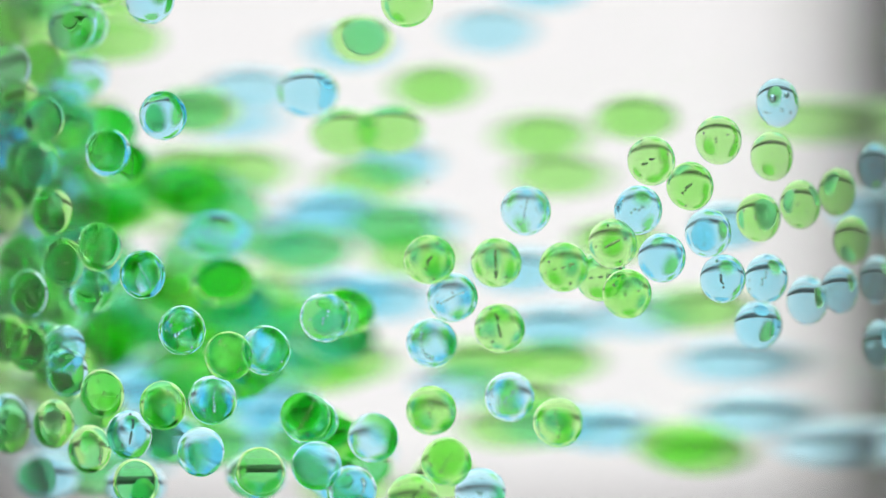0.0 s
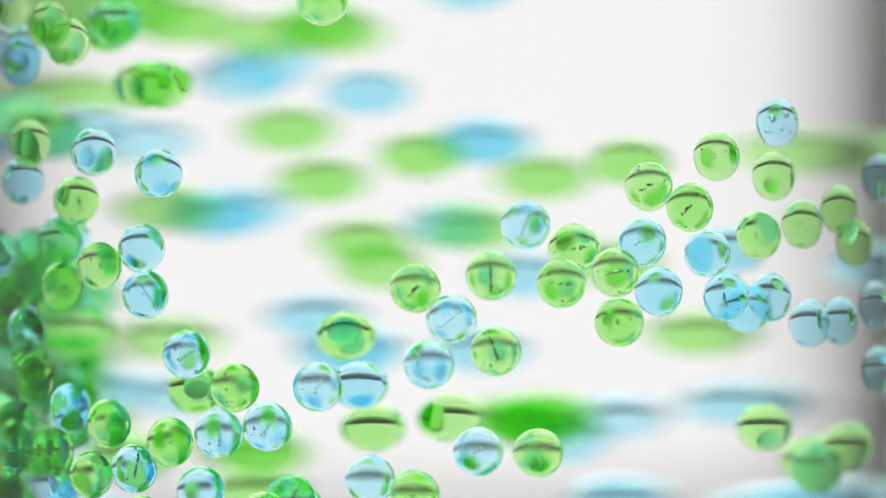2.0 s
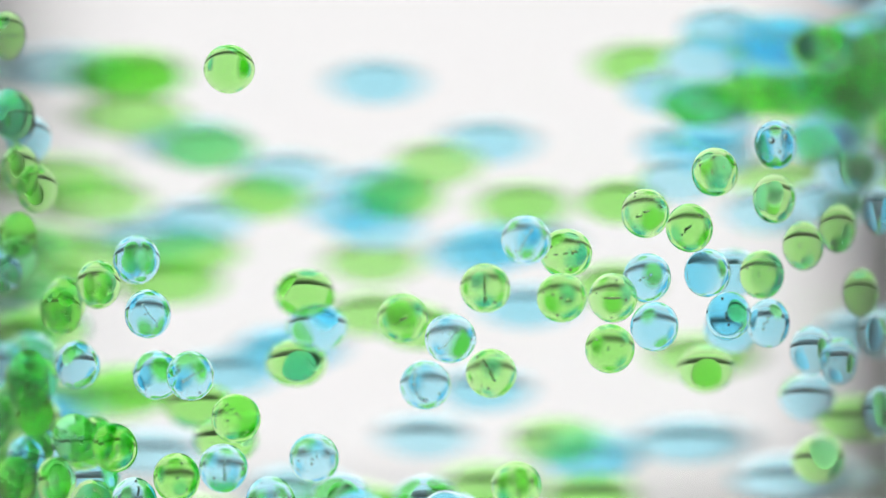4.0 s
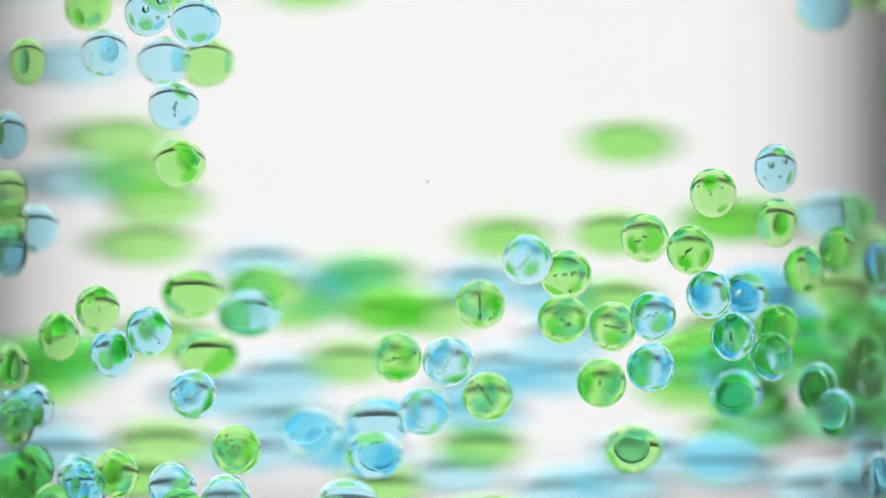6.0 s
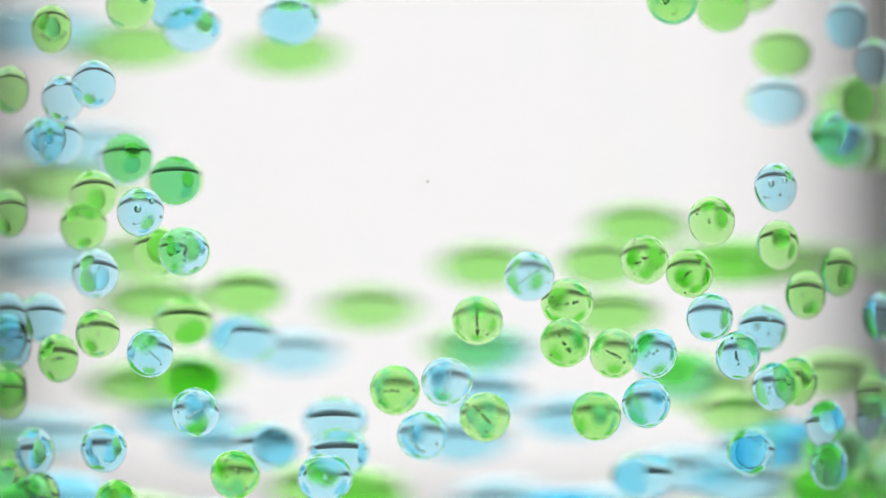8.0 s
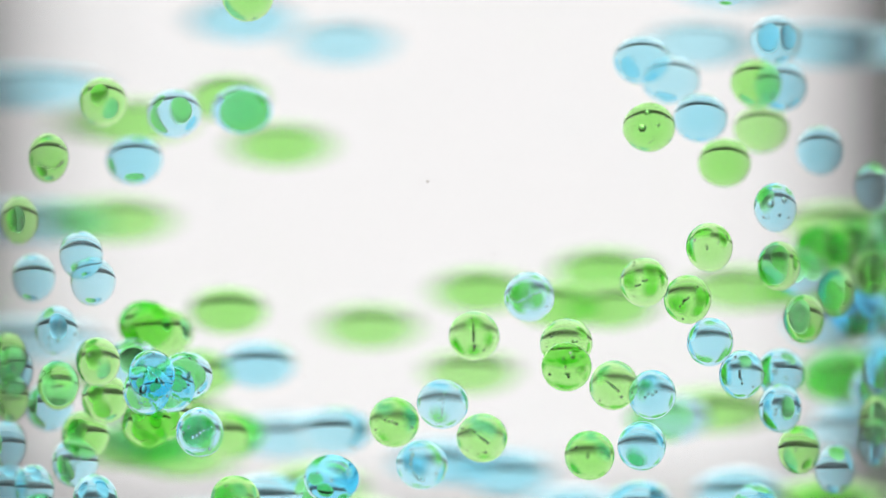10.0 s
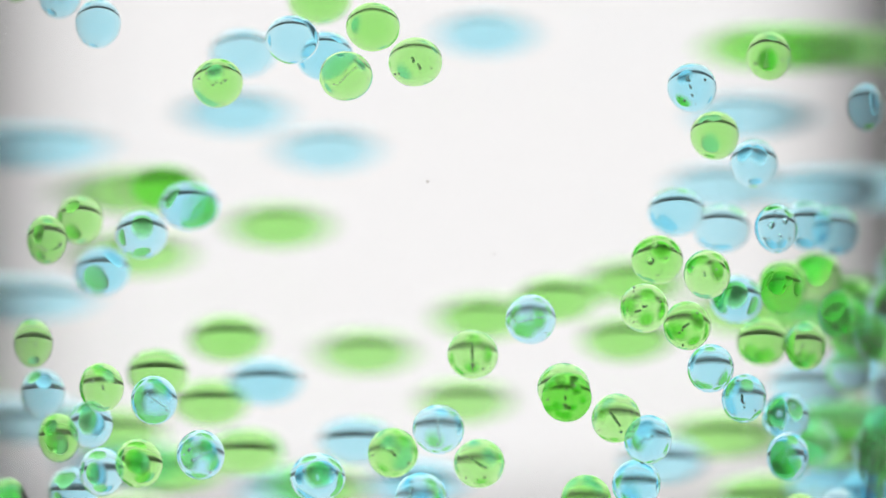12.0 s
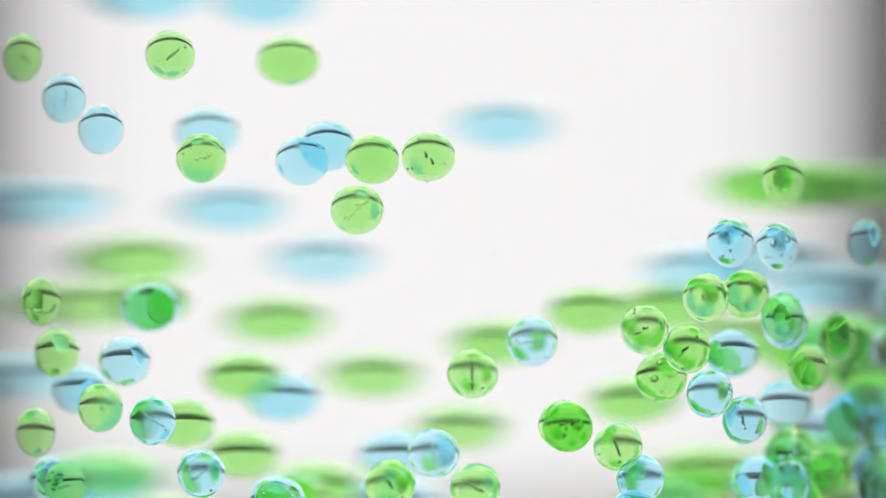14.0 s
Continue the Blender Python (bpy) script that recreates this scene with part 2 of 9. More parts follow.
    for i in range(seed % 3 + 2):  # a few more cling to the skin
        a, size = rng.uniform(0, 2 * math.pi), rng.uniform(0.026, 0.05)
        r = rng.uniform(0.55, 0.93)
        pill(bm, (r * math.cos(a), -math.sqrt(max(0.0, 0.93 - r * r)), r * math.sin(a)), size)
    for f in bm.faces:
        f.smooth = True
    return bm


def mesh_of(name, bm, *mats):
    me = bpy.data.meshes.new(name)
    bm.to_mesh(me)
    bm.free()
    for m in mats:
        me.materials.append(m)
    return me


def layered(seed):
    """A bead: its skin, and inside it the layers in which its colour deepens."""
    bm = ball(BEAD_RADIUS, 24, 40, seed, 0.03)
    for i, (r, _) in enumerate(LAYERS[1:]):
        core = mesh_of("core", ball(BEAD_RADIUS * r, 12, 20, seed, 0.03))
        known = len(bm.faces)
        bm.from_mesh(core)
        bm.faces.ensure_lookup_table()
        for f in bm.faces[known:]:
            f.material_index, f.smooth = i + 1, True
        bpy.data.meshes.remove(core)
    return bm


SHAPES = {c: [mesh_of("gel_bead", layered(k), *m) for k in range(5)] for c, m in (("lime", LIME), ("blue", BLUE))}
STREAKS = [mesh_of("bubble_row", streak(k), DARKENED_CRACK if k in (0, 1, 3, 5, 8, 11) else BUBBLE_AIR) for k in range(13)]
LABELS = {"lime": "clear lime green gel bead in the jar", "blue": "clear pale blue gel bead in the jar"}


def gel_bead(colour, number, bubbles=True):
    ob = new("gel_bead", SHAPES[colour][number % 5])
    tagged(ob, LABELS[colour] if not bubbles else LABELS[colour].replace("gel bead", "gel bead with air bubbles"), "bead", colour + " beads in the jar")
    if bubbles:
        row = new("bubble_row", STREAKS[number % 13])
        row.parent = ob
        tagged(row, "row of tiny air bubbles")
    return ob


tent()
light_panel()
# added out of view: brightens the board that shows in the bead tops
roof_light(0.60, 0.26, 0.86, BOARD_FILL, "unseen flat white lamp panel added to brighten the board behind the jar")
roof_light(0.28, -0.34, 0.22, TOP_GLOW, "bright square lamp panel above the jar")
jar()
dust()

BEADS = []
BEADS += [gel_bead(*row) for row in (("blue", 4, True), ("lime", 7, True), ("lime", 2, False), ("lime", 11, True), ("lime", 3, True), ("lime", 5, False), ("lime", 7, True), ("lime", 7, True), ("blue", 8, False), ("blue", 10, True),)]
BEADS += [gel_bead(*row) for row in (("blue", 9, True), ("lime", 1, True), ("lime", 8, True), ("blue", 13, False), ("lime", 1, True), ("lime", 7, True), ("lime", 0, True), ("lime", 3, True), ("blue", 9, True), ("lime", 5, True),)]
BEADS += [gel_bead(*row) for row in (("blue", 6, True), ("blue", 3, True), ("blue", 10, True), ("blue", 23, False), ("blue", 24, False), ("blue", 25, True), ("blue", 26, True), ("lime", 27, False), ("blue", 28, True), ("blue", 29, True),)]
BEADS += [gel_bead(*row) for row in (("blue", 30, True), ("lime", 31, False), ("lime", 32, False), ("lime", 33, False), ("lime", 34, False), ("blue", 35, False), ("lime", 36, False), ("lime", 37, False), ("lime", 38, False), ("lime", 39, False),)]
BEADS += [gel_bead(*row) for row in (("lime", 40, False), ("lime", 41, False), ("blue", 42, False), ("blue", 43, False), ("blue", 44, False), ("blue", 45, False), ("blue", 46, False), ("blue", 47, False), ("blue", 48, False), ("blue", 49, False),)]
BEADS += [gel_bead(*row) for row in (("lime", 50, False), ("lime", 51, False), ("lime", 52, False), ("lime", 53, False), ("blue", 54, False), ("blue", 55, False), ("blue", 56, False), ("blue", 57, False), ("blue", 7, True), ("lime", 59, False),)]
BEADS += [gel_bead(*row) for row in (("lime", 60, False), ("lime", 7, True), ("lime", 3, True), ("blue", 9, True), ("blue", 2, True), ("lime", 12, True), ("blue", 2, True), ("blue", 2, True), ("lime", 7, True), ("lime", 7, True),)]
BEADS += [gel_bead(*row) for row in (("blue", 70, True), ("lime", 71, True), ("blue", 72, False), ("blue", 10, True), ("lime", 74, True), ("lime", 75, True), ("blue", 76, False), ("blue", 10, True), ("lime", 78, True), ("blue", 79, False),)]
BEADS += [gel_bead(*row) for row in (("lime", 80, True), ("blue", 81, False), ("lime", 82, False), ("lime", 83, False), ("blue", 84, True), ("blue", 85, True), ("lime", 86, True), ("lime", 87, True), ("blue", 88, True), ("lime", 89, True),)]
BEADS += [gel_bead(*row) for row in (("blue", 90, False), ("lime", 91, False), ("blue", 92, False), ("blue", 93, False), ("lime", 94, True), ("blue", 95, False), ("blue", 96, False), ("lime", 97, False), ("blue", 98, False), ("lime", 99, False),)]
BEADS += [gel_bead(*row) for row in (("blue", 100, False), ("lime", 101, False), ("lime", 102, False), ("blue", 103, False), ("lime", 104, False), ("lime", 105, False), ("lime", 106, False), ("blue", 107, True), ("blue", 108, True), ("blue", 109, False),)]
BEADS += [gel_bead(*row) for row in (("blue", 110, False), ("lime", 111, False), ("lime", 112, False), ("lime", 113, False), ("blue", 114, True), ("lime", 115, False), ("blue", 116, False), ("lime", 117, True), ("blue", 118, True), ("blue", 119, True),)]
BEADS += [gel_bead(*row) for row in (("blue", 120, False), ("blue", 121, False), ("blue", 122, False), ("lime", 123, True), ("lime", 124, True), ("blue", 125, False), ("blue", 126, False), ("lime", 127, False), ("blue", 128, False), ("lime", 129, False),)]
BEADS += [gel_bead(*row) for row in (("lime", 10, True), ("blue", 131, False), ("lime", 9, True), ("lime", 11, True), ("blue", 134, False), ("blue", 135, False), ("lime", 136, False), ("lime", 137, False), ("lime", 138, True), ("blue", 139, False),)]
BEADS += [gel_bead(*row) for row in (("blue", 140, True), ("lime", 141, True), ("blue", 142, False), ("lime", 143, False), ("lime", 144, False), ("blue", 145, False), ("blue", 146, False), ("lime", 147, True), ("blue", 148, False), ("lime", 149, False),)]
BEADS += [gel_bead(*row) for row in (("lime", 150, False), ("lime", 151, False), ("blue", 152, False), ("blue", 153, False), ("blue", 154, False), ("lime", 155, False), ("blue", 156, False), ("blue", 157, True), ("lime", 158, True), ("blue", 159, False),)]
BEADS += [gel_bead(*row) for row in (("blue", 160, False), ("blue", 161, False), ("blue", 162, False), ("lime", 163, False), ("lime", 164, False), ("blue", 165, False), ("lime", 166, False), ("lime", 167, False), ("blue", 168, False), ("lime", 169, False),)]
BEADS += [gel_bead(*row) for row in (("lime", 170, False), ("blue", 171, False), ("blue", 172, False), ("lime", 173, False), ("blue", 174, False), ("lime", 175, False), ("blue", 176, False), ("blue", 177, False), ("blue", 178, False), ("lime", 179, False),)]
BEADS += [gel_bead(*row) for row in (("lime", 180, False), ("blue", 181, False), ("blue", 182, False), ("blue", 183, False), ("lime", 184, False), ("lime", 185, False), ("lime", 186, False), ("lime", 187, False), ("lime", 188, False), ("lime", 189, False),)]
BEADS += [gel_bead(*row) for row in (("lime", 190, False), ("blue", 191, False), ("blue", 192, False), ("lime", 193, False), ("lime", 194, False), ("blue", 195, False), ("blue", 196, False), ("lime", 197, False), ("lime", 198, False), ("lime", 199, False),)]
BEADS += [gel_bead(*row) for row in (("lime", 200, False), ("lime", 201, False), ("lime", 202, False), ("lime", 203, False), ("lime", 204, False), ("lime", 205, False), ("lime", 206, False), ("lime", 207, False), ("blue", 208, False), ("blue", 209, False),)]
BEADS += [gel_bead(*row) for row in (("blue", 210, False), ("blue", 211, False), ("blue", 212, False), ("blue", 213, False), ("blue", 214, False), ("lime", 215, False), ("blue", 216, False), ("blue", 217, False), ("lime", 218, False), ("blue", 219, False),)]
BEADS += [gel_bead(*row) for row in (("blue", 220, False), ("blue", 221, False), ("blue", 222, False), ("blue", 223, False), ("blue", 224, False), ("lime", 225, False), ("lime", 226, False), ("lime", 227, False), ("lime", 228, False), ("blue", 229, False),)]
BEADS += [gel_bead(*row) for row in (("blue", 230, False), ("blue", 231, False), ("lime", 232, True), ("blue", 233, False), ("blue", 234, False), ("lime", 235, False), ("lime", 236, False), ("blue", 237, False), ("blue", 238, False), ("blue", 239, False),)]
BEADS += [gel_bead(*row) for row in (("blue", 240, False), ("lime", 241, False), ("lime", 242, False), ("blue", 243, False), ("lime", 244, False), ("blue", 245, False), ("blue", 246, False), ("lime", 247, False), ("lime", 248, False), ("blue", 249, False),)]
BEADS += [gel_bead(*row) for row in (("blue", 250, False), ("lime", 251, False), ("blue", 252, False), ("lime", 253, False), ("blue", 254, False), ("lime", 255, False), ("lime", 256, False), ("lime", 257, False), ("lime", 258, False), ("lime", 259, False),)]
BEADS += [gel_bead(*row) for row in (("lime", 260, False), ("lime", 261, False), ("lime", 262, False), ("blue", 263, False), ("blue", 264, False), ("lime", 265, False), ("lime", 266, False), ("lime", 267, False), ("blue", 268, False), ("lime", 269, False),)]
BEADS += [gel_bead(*row) for row in (("blue", 270, False), ("lime", 271, False), ("lime", 272, False), ("lime", 273, False), ("blue", 274, False), ("blue", 275, False), ("blue", 276, False), ("blue", 277, False), ("blue", 278, False), ("lime", 279, False),)]
BEADS += [gel_bead(*row) for row in (("blue", 280, False), ("blue", 281, False), ("blue", 282, False), ("lime", 283, False), ("blue", 284, False), ("lime", 285, False), ("blue", 286, False), ("lime", 287, False), ("lime", 288, False), ("lime", 289, False),)]
BEADS += [gel_bead(*row) for row in (("blue", 290, False), ("lime", 291, False), ("blue", 292, False), ("lime", 293, False), ("blue", 294, False), ("blue", 295, False), ("blue", 296, False), ("lime", 297, False), ("lime", 298, False), ("blue", 299, False),)]
BEADS += [gel_bead(*row) for row in (("blue", 300, False), ("blue", 301, False), ("blue", 302, False), ("blue", 303, False), ("blue", 304, False), ("blue", 305, False), ("lime", 306, False), ("lime", 307, False), ("blue", 308, False), ("lime", 309, False),)]
BEADS += [gel_bead(*row) for row in (("blue", 310, False), ("lime", 311, False), ("blue", 312, False), ("lime", 313, False), ("blue", 314, False), ("blue", 315, False), ("lime", 316, False), ("blue", 317, False), ("blue", 318, False), ("blue", 319, False),)]
BEADS += [gel_bead(*row) for row in (("blue", 320, False), ("lime", 321, False), ("lime", 322, False), ("lime", 323, False), ("blue", 324, False), ("lime", 325, False), ("blue", 326, False), ("lime", 327, False), ("blue", 328, False), ("blue", 329, False),)]
BEADS += [gel_bead(*row) for row in (("blue", 330, True), ("lime", 331, False), ("blue", 332, False), ("lime", 333, False), ("lime", 334, False), ("lime", 335, False), ("blue", 336, True), ("lime", 337, False), ("blue", 338, False), ("blue", 339, False),)]
BEADS += [gel_bead(*row) for row in (("blue", 340, False), ("blue", 341, False), ("blue", 342, False), ("blue", 343, False), ("lime", 344, False), ("lime", 345, False), ("lime", 346, False), ("lime", 347, False), ("lime", 348, False), ("lime", 349, False),)]
BEADS += [gel_bead(*row) for row in (("lime", 350, False), ("blue", 351, False), ("lime", 352, False), ("lime", 353, False), ("blue", 354, False), ("lime", 355, False), ("lime", 356, False), ("lime", 357, False), ("blue", 358, False), ("blue", 359, False),)]
BEADS += [gel_bead(*row) for row in (("blue", 360, False), ("lime", 361, False), ("lime", 362, False), ("lime", 363, False), ("blue", 364, False), ("blue", 365, False), ("blue", 366, False), ("blue", 367, False), ("blue", 368, False), ("lime", 369, False),)]
BEADS += [gel_bead(*row) for row in (("blue", 370, False), ("blue", 371, False), ("lime", 372, False), ("lime", 373, False), ("blue", 374, False), ("blue", 375, False), ("lime", 376, False), ("blue", 377, False), ("lime", 378, False), ("blue", 379, False),)]
BEADS += [gel_bead(*row) for row in (("lime", 380, False), ("lime", 381, False), ("blue", 382, False), ("blue", 383, False), ("blue", 384, False), ("blue", 385, False), ("blue", 386, False), ("lime", 387, False), ("lime", 388, False), ("blue", 389, False),)]
BEADS += [gel_bead(*row) for row in (("lime", 390, False), ("lime", 391, False), ("blue", 392, False), ("blue", 393, False),)]
BEADS += [gel_bead(*row) for row in (("blue", 394, False), ("lime", 395, False), ("lime", 396, False))]



def bead_clump(colour, count, seed, wide, deep, tall):
    """A clump of blurred beads that sink together far back in the jar: ONE object, sizes of its room in millimetres."""
    rng = random.Random(seed)
    bm = bmesh.new()
    for k in range(count):
        at = Vector((rng.uniform(-wide, wide), rng.uniform(-deep, deep), rng.uniform(-tall, tall))) * MM
        known = len(bm.verts)
        bm.from_mesh(SHAPES[colour][k % 5])
        bm.verts.ensure_lookup_table()
        for v in bm.verts[known:]:
            v.co += at
    ob = new("bead_clump", mesh_of("bead_clump", bm, *(LIME if colour == "lime" else BLUE)))
    return tagged(ob, "loose clump of sinking %s gel beads in the jar" % ("lime green" if colour == "lime" else "pale blue"), "beads", kind="stuff") or ob


LEFT_CLUMPS = [bead_clump("blue" if k == 1 else "lime", 5, 60 + k, 4.0, 7.0, 7.0) for k in range(5)]
RIGHT_CLUMPS = [bead_clump("lime" if k == 4 else "blue", 4, 80 + k, 3.0, 6.0, 6.5) for k in range(6)]


# the whole crowd sinks in surges: seconds, and how far it has come by then, for three stretches of the clip
SURGES = (((0, 0), (0.5, 0.95), (1, 1.8), (1.5, 2.77), (2, 3.77), (2.5, 4.92), (3, 6.07)),
          ((5.5, 0), (6, 1.75), (6.5, 2.75), (7, 3.6), (7.5, 4.5), (8, 6.3)),
          ((10.5, 0), (11, 1.3), (11.5, 2.4), (12, 3.45), (12.5, 4.4), (13, 5.35), (13.5, 6.33), (14, 8.03)))


def surging(rows):
    """Rows with the times between them filled in, as far as both neighbours lie in one stretch."""
    full = list(rows)
    for stretch in SURGES:
        come = dict(stretch)
        for a, b in zip(rows, rows[1:]):
            if a[0] in come and b[0] in come:
                for t, way in stretch:
                    if a[0] < t < b[0]:
                        u = (way - come[a[0]]) / (come[b[0]] - come[a[0]])
                        full.append((t, *[p + (q - p) * u for p, q in zip(a[1:], b[1:])]))
    return sorted(full)


def sink(bead, tip, rows, turn=0.0):
    """Key a bead's way through the gel: rows of seconds and millimetres; tip: how its bubble row leans, turn: by how many degrees more each second."""
    walk(bead, [(t, pose(x * MM, y * MM, z * MM, 0, tip + turn * t, 0)) for t, x, y, z in surging(rows)])


def swarms():
    """The two crowds that pass along the walls: one drains off in the first seconds, the other comes down in the middle of the clip."""
    for clump, (x, y, z) in zip(LEFT_CLUMPS, ((-16, 14, 84), (-20, 18, 80), (-15, 22, 74), (-22, 14, 68), (-18, 20, 66))):
        sink(clump, 0, [(0, x, y, z), (0.5, x - 2, y, z - 12), (1, x - 3, y - 1, z - 20), (2, x - 3.5, y - 1.5, z - 30), (3, x - 3.5, y - 1.5, z - 38), (5.5, x - 3, y - 1.5, 19), (14, x - 3, y - 1.5, 16)])
    for clump, (x, y, z) in zip(RIGHT_CLUMPS, ((18, 16, 71), (21, 10, 66), (13, 22, 71), (15, 20, 66), (24, 6, 74), (20, 15, 76))):
        sink(clump, 0, [(0, x - 1, y, z + 58), (3, x - 1, y, z + 32), (5.5, x, y, z), (6.5, x + 1.5, y, z - 7), (7, x + 2, y - 1, z - 12), (8, x + 2.5, y - 1, z - 23), (10.5, x + 2, y - 1, z - 36), (14, x + 2, y - 1, 17)])


def motions():
    swarms()
    sink(BEADS[396], 0, [(0, 19.93, 16.00, 147.99), (8, 20.28, 16.00, 89.86), (10.5, 20.41, 16.00, 75.57), (12, 20.54, 16.00, 71.13), (13, 20.54, 16.00, 68.67), (14, 20.59, 16.00, 66.45)])
    sink(BEADS[395], 0, [(0, 21.63, 12.00, 142.83), (8, 22.01, 12.00, 85.89), (10.5, 22.17, 12.00, 72.14), (11.5, 22.17, 12.00, 69.68), (13, 22.27, 12.00, 66.24), (14, 22.27, 12.00, 63.54)])
    sink(BEADS[394], 0, [(0, 13.91, 30.00, 173.63), (9, 14.38, 30.00, 100.97), (10.5, 14.54, 30.00, 91.50), (11, 14.57, 30.00, 87.77), (11.5, 14.62, 30.00, 84.78), (12, 14.63, 30.00, 82.28), (12.5, 14.66, 30.00, 79.79), (13, 14.69, 30.00, 77.05), (13.5, 14.72, 30.00, 75.55), (14, 14.76, 30.00, 73.56)])
    sink(BEADS[0], 0, [(0, 26.75, -30.23, 89.15), (1.5, 26.75, -30.23, 87.97), (3, 26.66, -30.31, 86.43), (5.5, 26.61, -30.36, 84.36), (6.5, 26.61, -30.36, 83.28), (8, 26.61, -30.36, 82.11), (10.5, 26.57, -30.40, 80.00), (11.5, 26.61, -30.36, 79.06), (12.5, 26.66, -30.31, 78.36), (14, 26.75, -30.23, 77.14)])
    sink(BEADS[1], 0, [(0, 21.98, -34.06, 86.00), (1.5, 21.84, -34.15, 85.07), (3, 21.75, -34.21, 83.72), (5.5, 21.57, -34.33, 82.50), (6.5, 21.52, -34.37, 81.15), (8, 21.43, -34.43, 79.33), (10.5, 21.20, -34.58, 76.63), (11.5, 21.11, -34.63, 75.37), (12.5, 21.02, -34.69, 74.53), (14, 20.93, -34.75, 72.99)])
    sink(BEADS[2], 75, [(0, 26.29, -30.65, 84.69), (1.5, 26.43, -30.52, 83.52), (3, 26.43, -30.52, 81.97), (5.5, 26.61, -30.36, 79.81), (6.5, 26.70, -30.27, 78.78), (8, 26.79, -30.19, 77.33), (10.5, 26.89, -30.10, 75.12), (11.5, 27.07, -29.93, 73.95), (12.5, 27.11, -29.89, 73.20), (14, 27.16, -29.84, 71.32)])
    sink(BEADS[3], 48, [(0, 16.58, -37.19, 84.24), (1.5, 16.45, -37.26, 82.71), (3, 16.22, -37.36, 80.81), (5.5, 16.04, -37.45, 78.58), (6.5, 16.04, -37.45, 77.51), (8, 16.04, -37.45, 76.12), (10.5, 16.00, -37.47, 73.75), (11.5, 16.04, -37.45, 72.59), (12.5, 16.00, -37.47, 71.75), (14, 16.04, -37.45, 70.36)])
    sink(BEADS[4], 40, [(0, 19.71, -35.51, 82.17), (1.5, 19.71, -35.51, 80.86), (3, 19.66, -35.54, 79.37), (5.5, 19.66, -35.54, 77.56), (6.5, 19.75, -35.48, 76.49), (8, 19.66, -35.54, 75.00), (10.5, 19.48, -35.64, 72.30), (11.5, 19.48, -35.64, 71.14), (12.5, 19.44, -35.67, 70.25), (14, 19.44, -35.67, 68.76)])
    sink(BEADS[5], 75, [(0, 31.53, -24.94, 81.77), (1.5, 31.71, -24.70, 80.73), (3, 31.66, -24.76, 79.36), (5.5, 31.53, -24.94, 77.52), (6.5, 31.62, -24.82, 76.53), (8, 31.66, -24.76, 75.06), (10.5, 31.43, -25.06, 72.89), (11.5, 31.53, -24.94, 71.80), (12.5, 31.53, -24.94, 71.23), (14, 31.62, -24.82, 69.63)])
    sink(BEADS[6], 50, [(0, 28.57, -28.42, 80.71), (1.5, 28.71, -28.28, 79.49), (3, 28.75, -28.23, 77.99), (5.5, 28.89, -28.08, 75.92), (6.5, 28.89, -28.08, 74.79), (8, 29.02, -27.94, 73.19), (10.5, 28.84, -28.13, 70.65), (11.5, 29.02, -27.94, 69.38), (12.5, 28.98, -27.99, 68.58), (14, 29.25, -27.69, 67.12)])
    sink(BEADS[7], 0, [(0, 24.90, -30.18, 79.63), (1.5, 24.86, -30.21, 78.97), (3, 25.08, -30.02, 76.34), (5.5, 25.89, -29.32, 71.88), (6.5, 26.70, -28.58, 69.53), (7.5, 27.46, -27.85, 67.41), (8, 27.91, -27.39, 65.99), (10.5, 28.13, -27.16, 58.92), (11, 28.13, -27.16, 57.51), (12, 28.13, -27.16, 54.68), (14, 28.13, -27.16, 49.04)])
    sink(BEADS[8], 0, [(0, 21.16, -34.60, 78.31), (1.5, 21.11, -34.63, 77.05), (3, 21.07, -34.66, 75.65), (5.5, 21.20, -34.58, 73.88), (6.5, 21.29, -34.52, 72.85), (8, 21.29, -34.52, 71.36), (10.5, 21.34, -34.49, 68.80), (11.5, 21.39, -34.46, 67.63), (12.5, 21.34, -34.49, 66.74), (14, 21.29, -34.52, 65.07)])
    sink(BEADS[9], 70, [(0, 15.54, -37.68, 80.20), (1.5, 15.81, -37.55, 78.30), (3, 16.09, -37.43, 75.84), (5.5, 16.54, -37.21, 72.54), (6.5, 16.76, -37.10, 70.87), (8, 16.72, -37.13, 68.41), (10.5, 16.58, -37.19, 64.14), (11.5, 16.45, -37.26, 62.14), (12.5, 16.18, -37.39, 60.66), (14, 15.72, -37.60, 58.11)])
    sink(BEADS[10], 10, [(0, 6.57, -40.54, 80.14), (1.5, 6.53, -40.55, 79.26), (3, 6.57, -40.54, 78.20), (5.5, 6.62, -40.53, 76.72), (6.5, 6.71, -40.51, 75.80), (8, 6.84, -40.49, 74.74), (10.5, 6.84, -40.49, 72.61), (11.5, 6.98, -40.46, 71.64), (12.5, 6.93, -40.47, 70.85), (14, 7.07, -40.44, 69.42)], 5.5)
    sink(BEADS[11], 82, [(0, 11.82, -30.91, 74.71), (1, 10.79, -31.24, 76.35), (1.5, 10.03, -31.47, 76.77), (2, 9.77, -31.54, 77.05), (3, 9.39, -31.64, 76.81), (5.5, 9.09, -31.72, 75.60), (6.5, 9.13, -31.71, 74.53), (8, 9.26, -31.68, 72.52), (10.5, 9.13, -31.71, 68.33), (11.5, 9.00, -31.74, 66.41), (12.5, 8.96, -31.76, 64.78), (14, 9.04, -31.73, 62.50)])
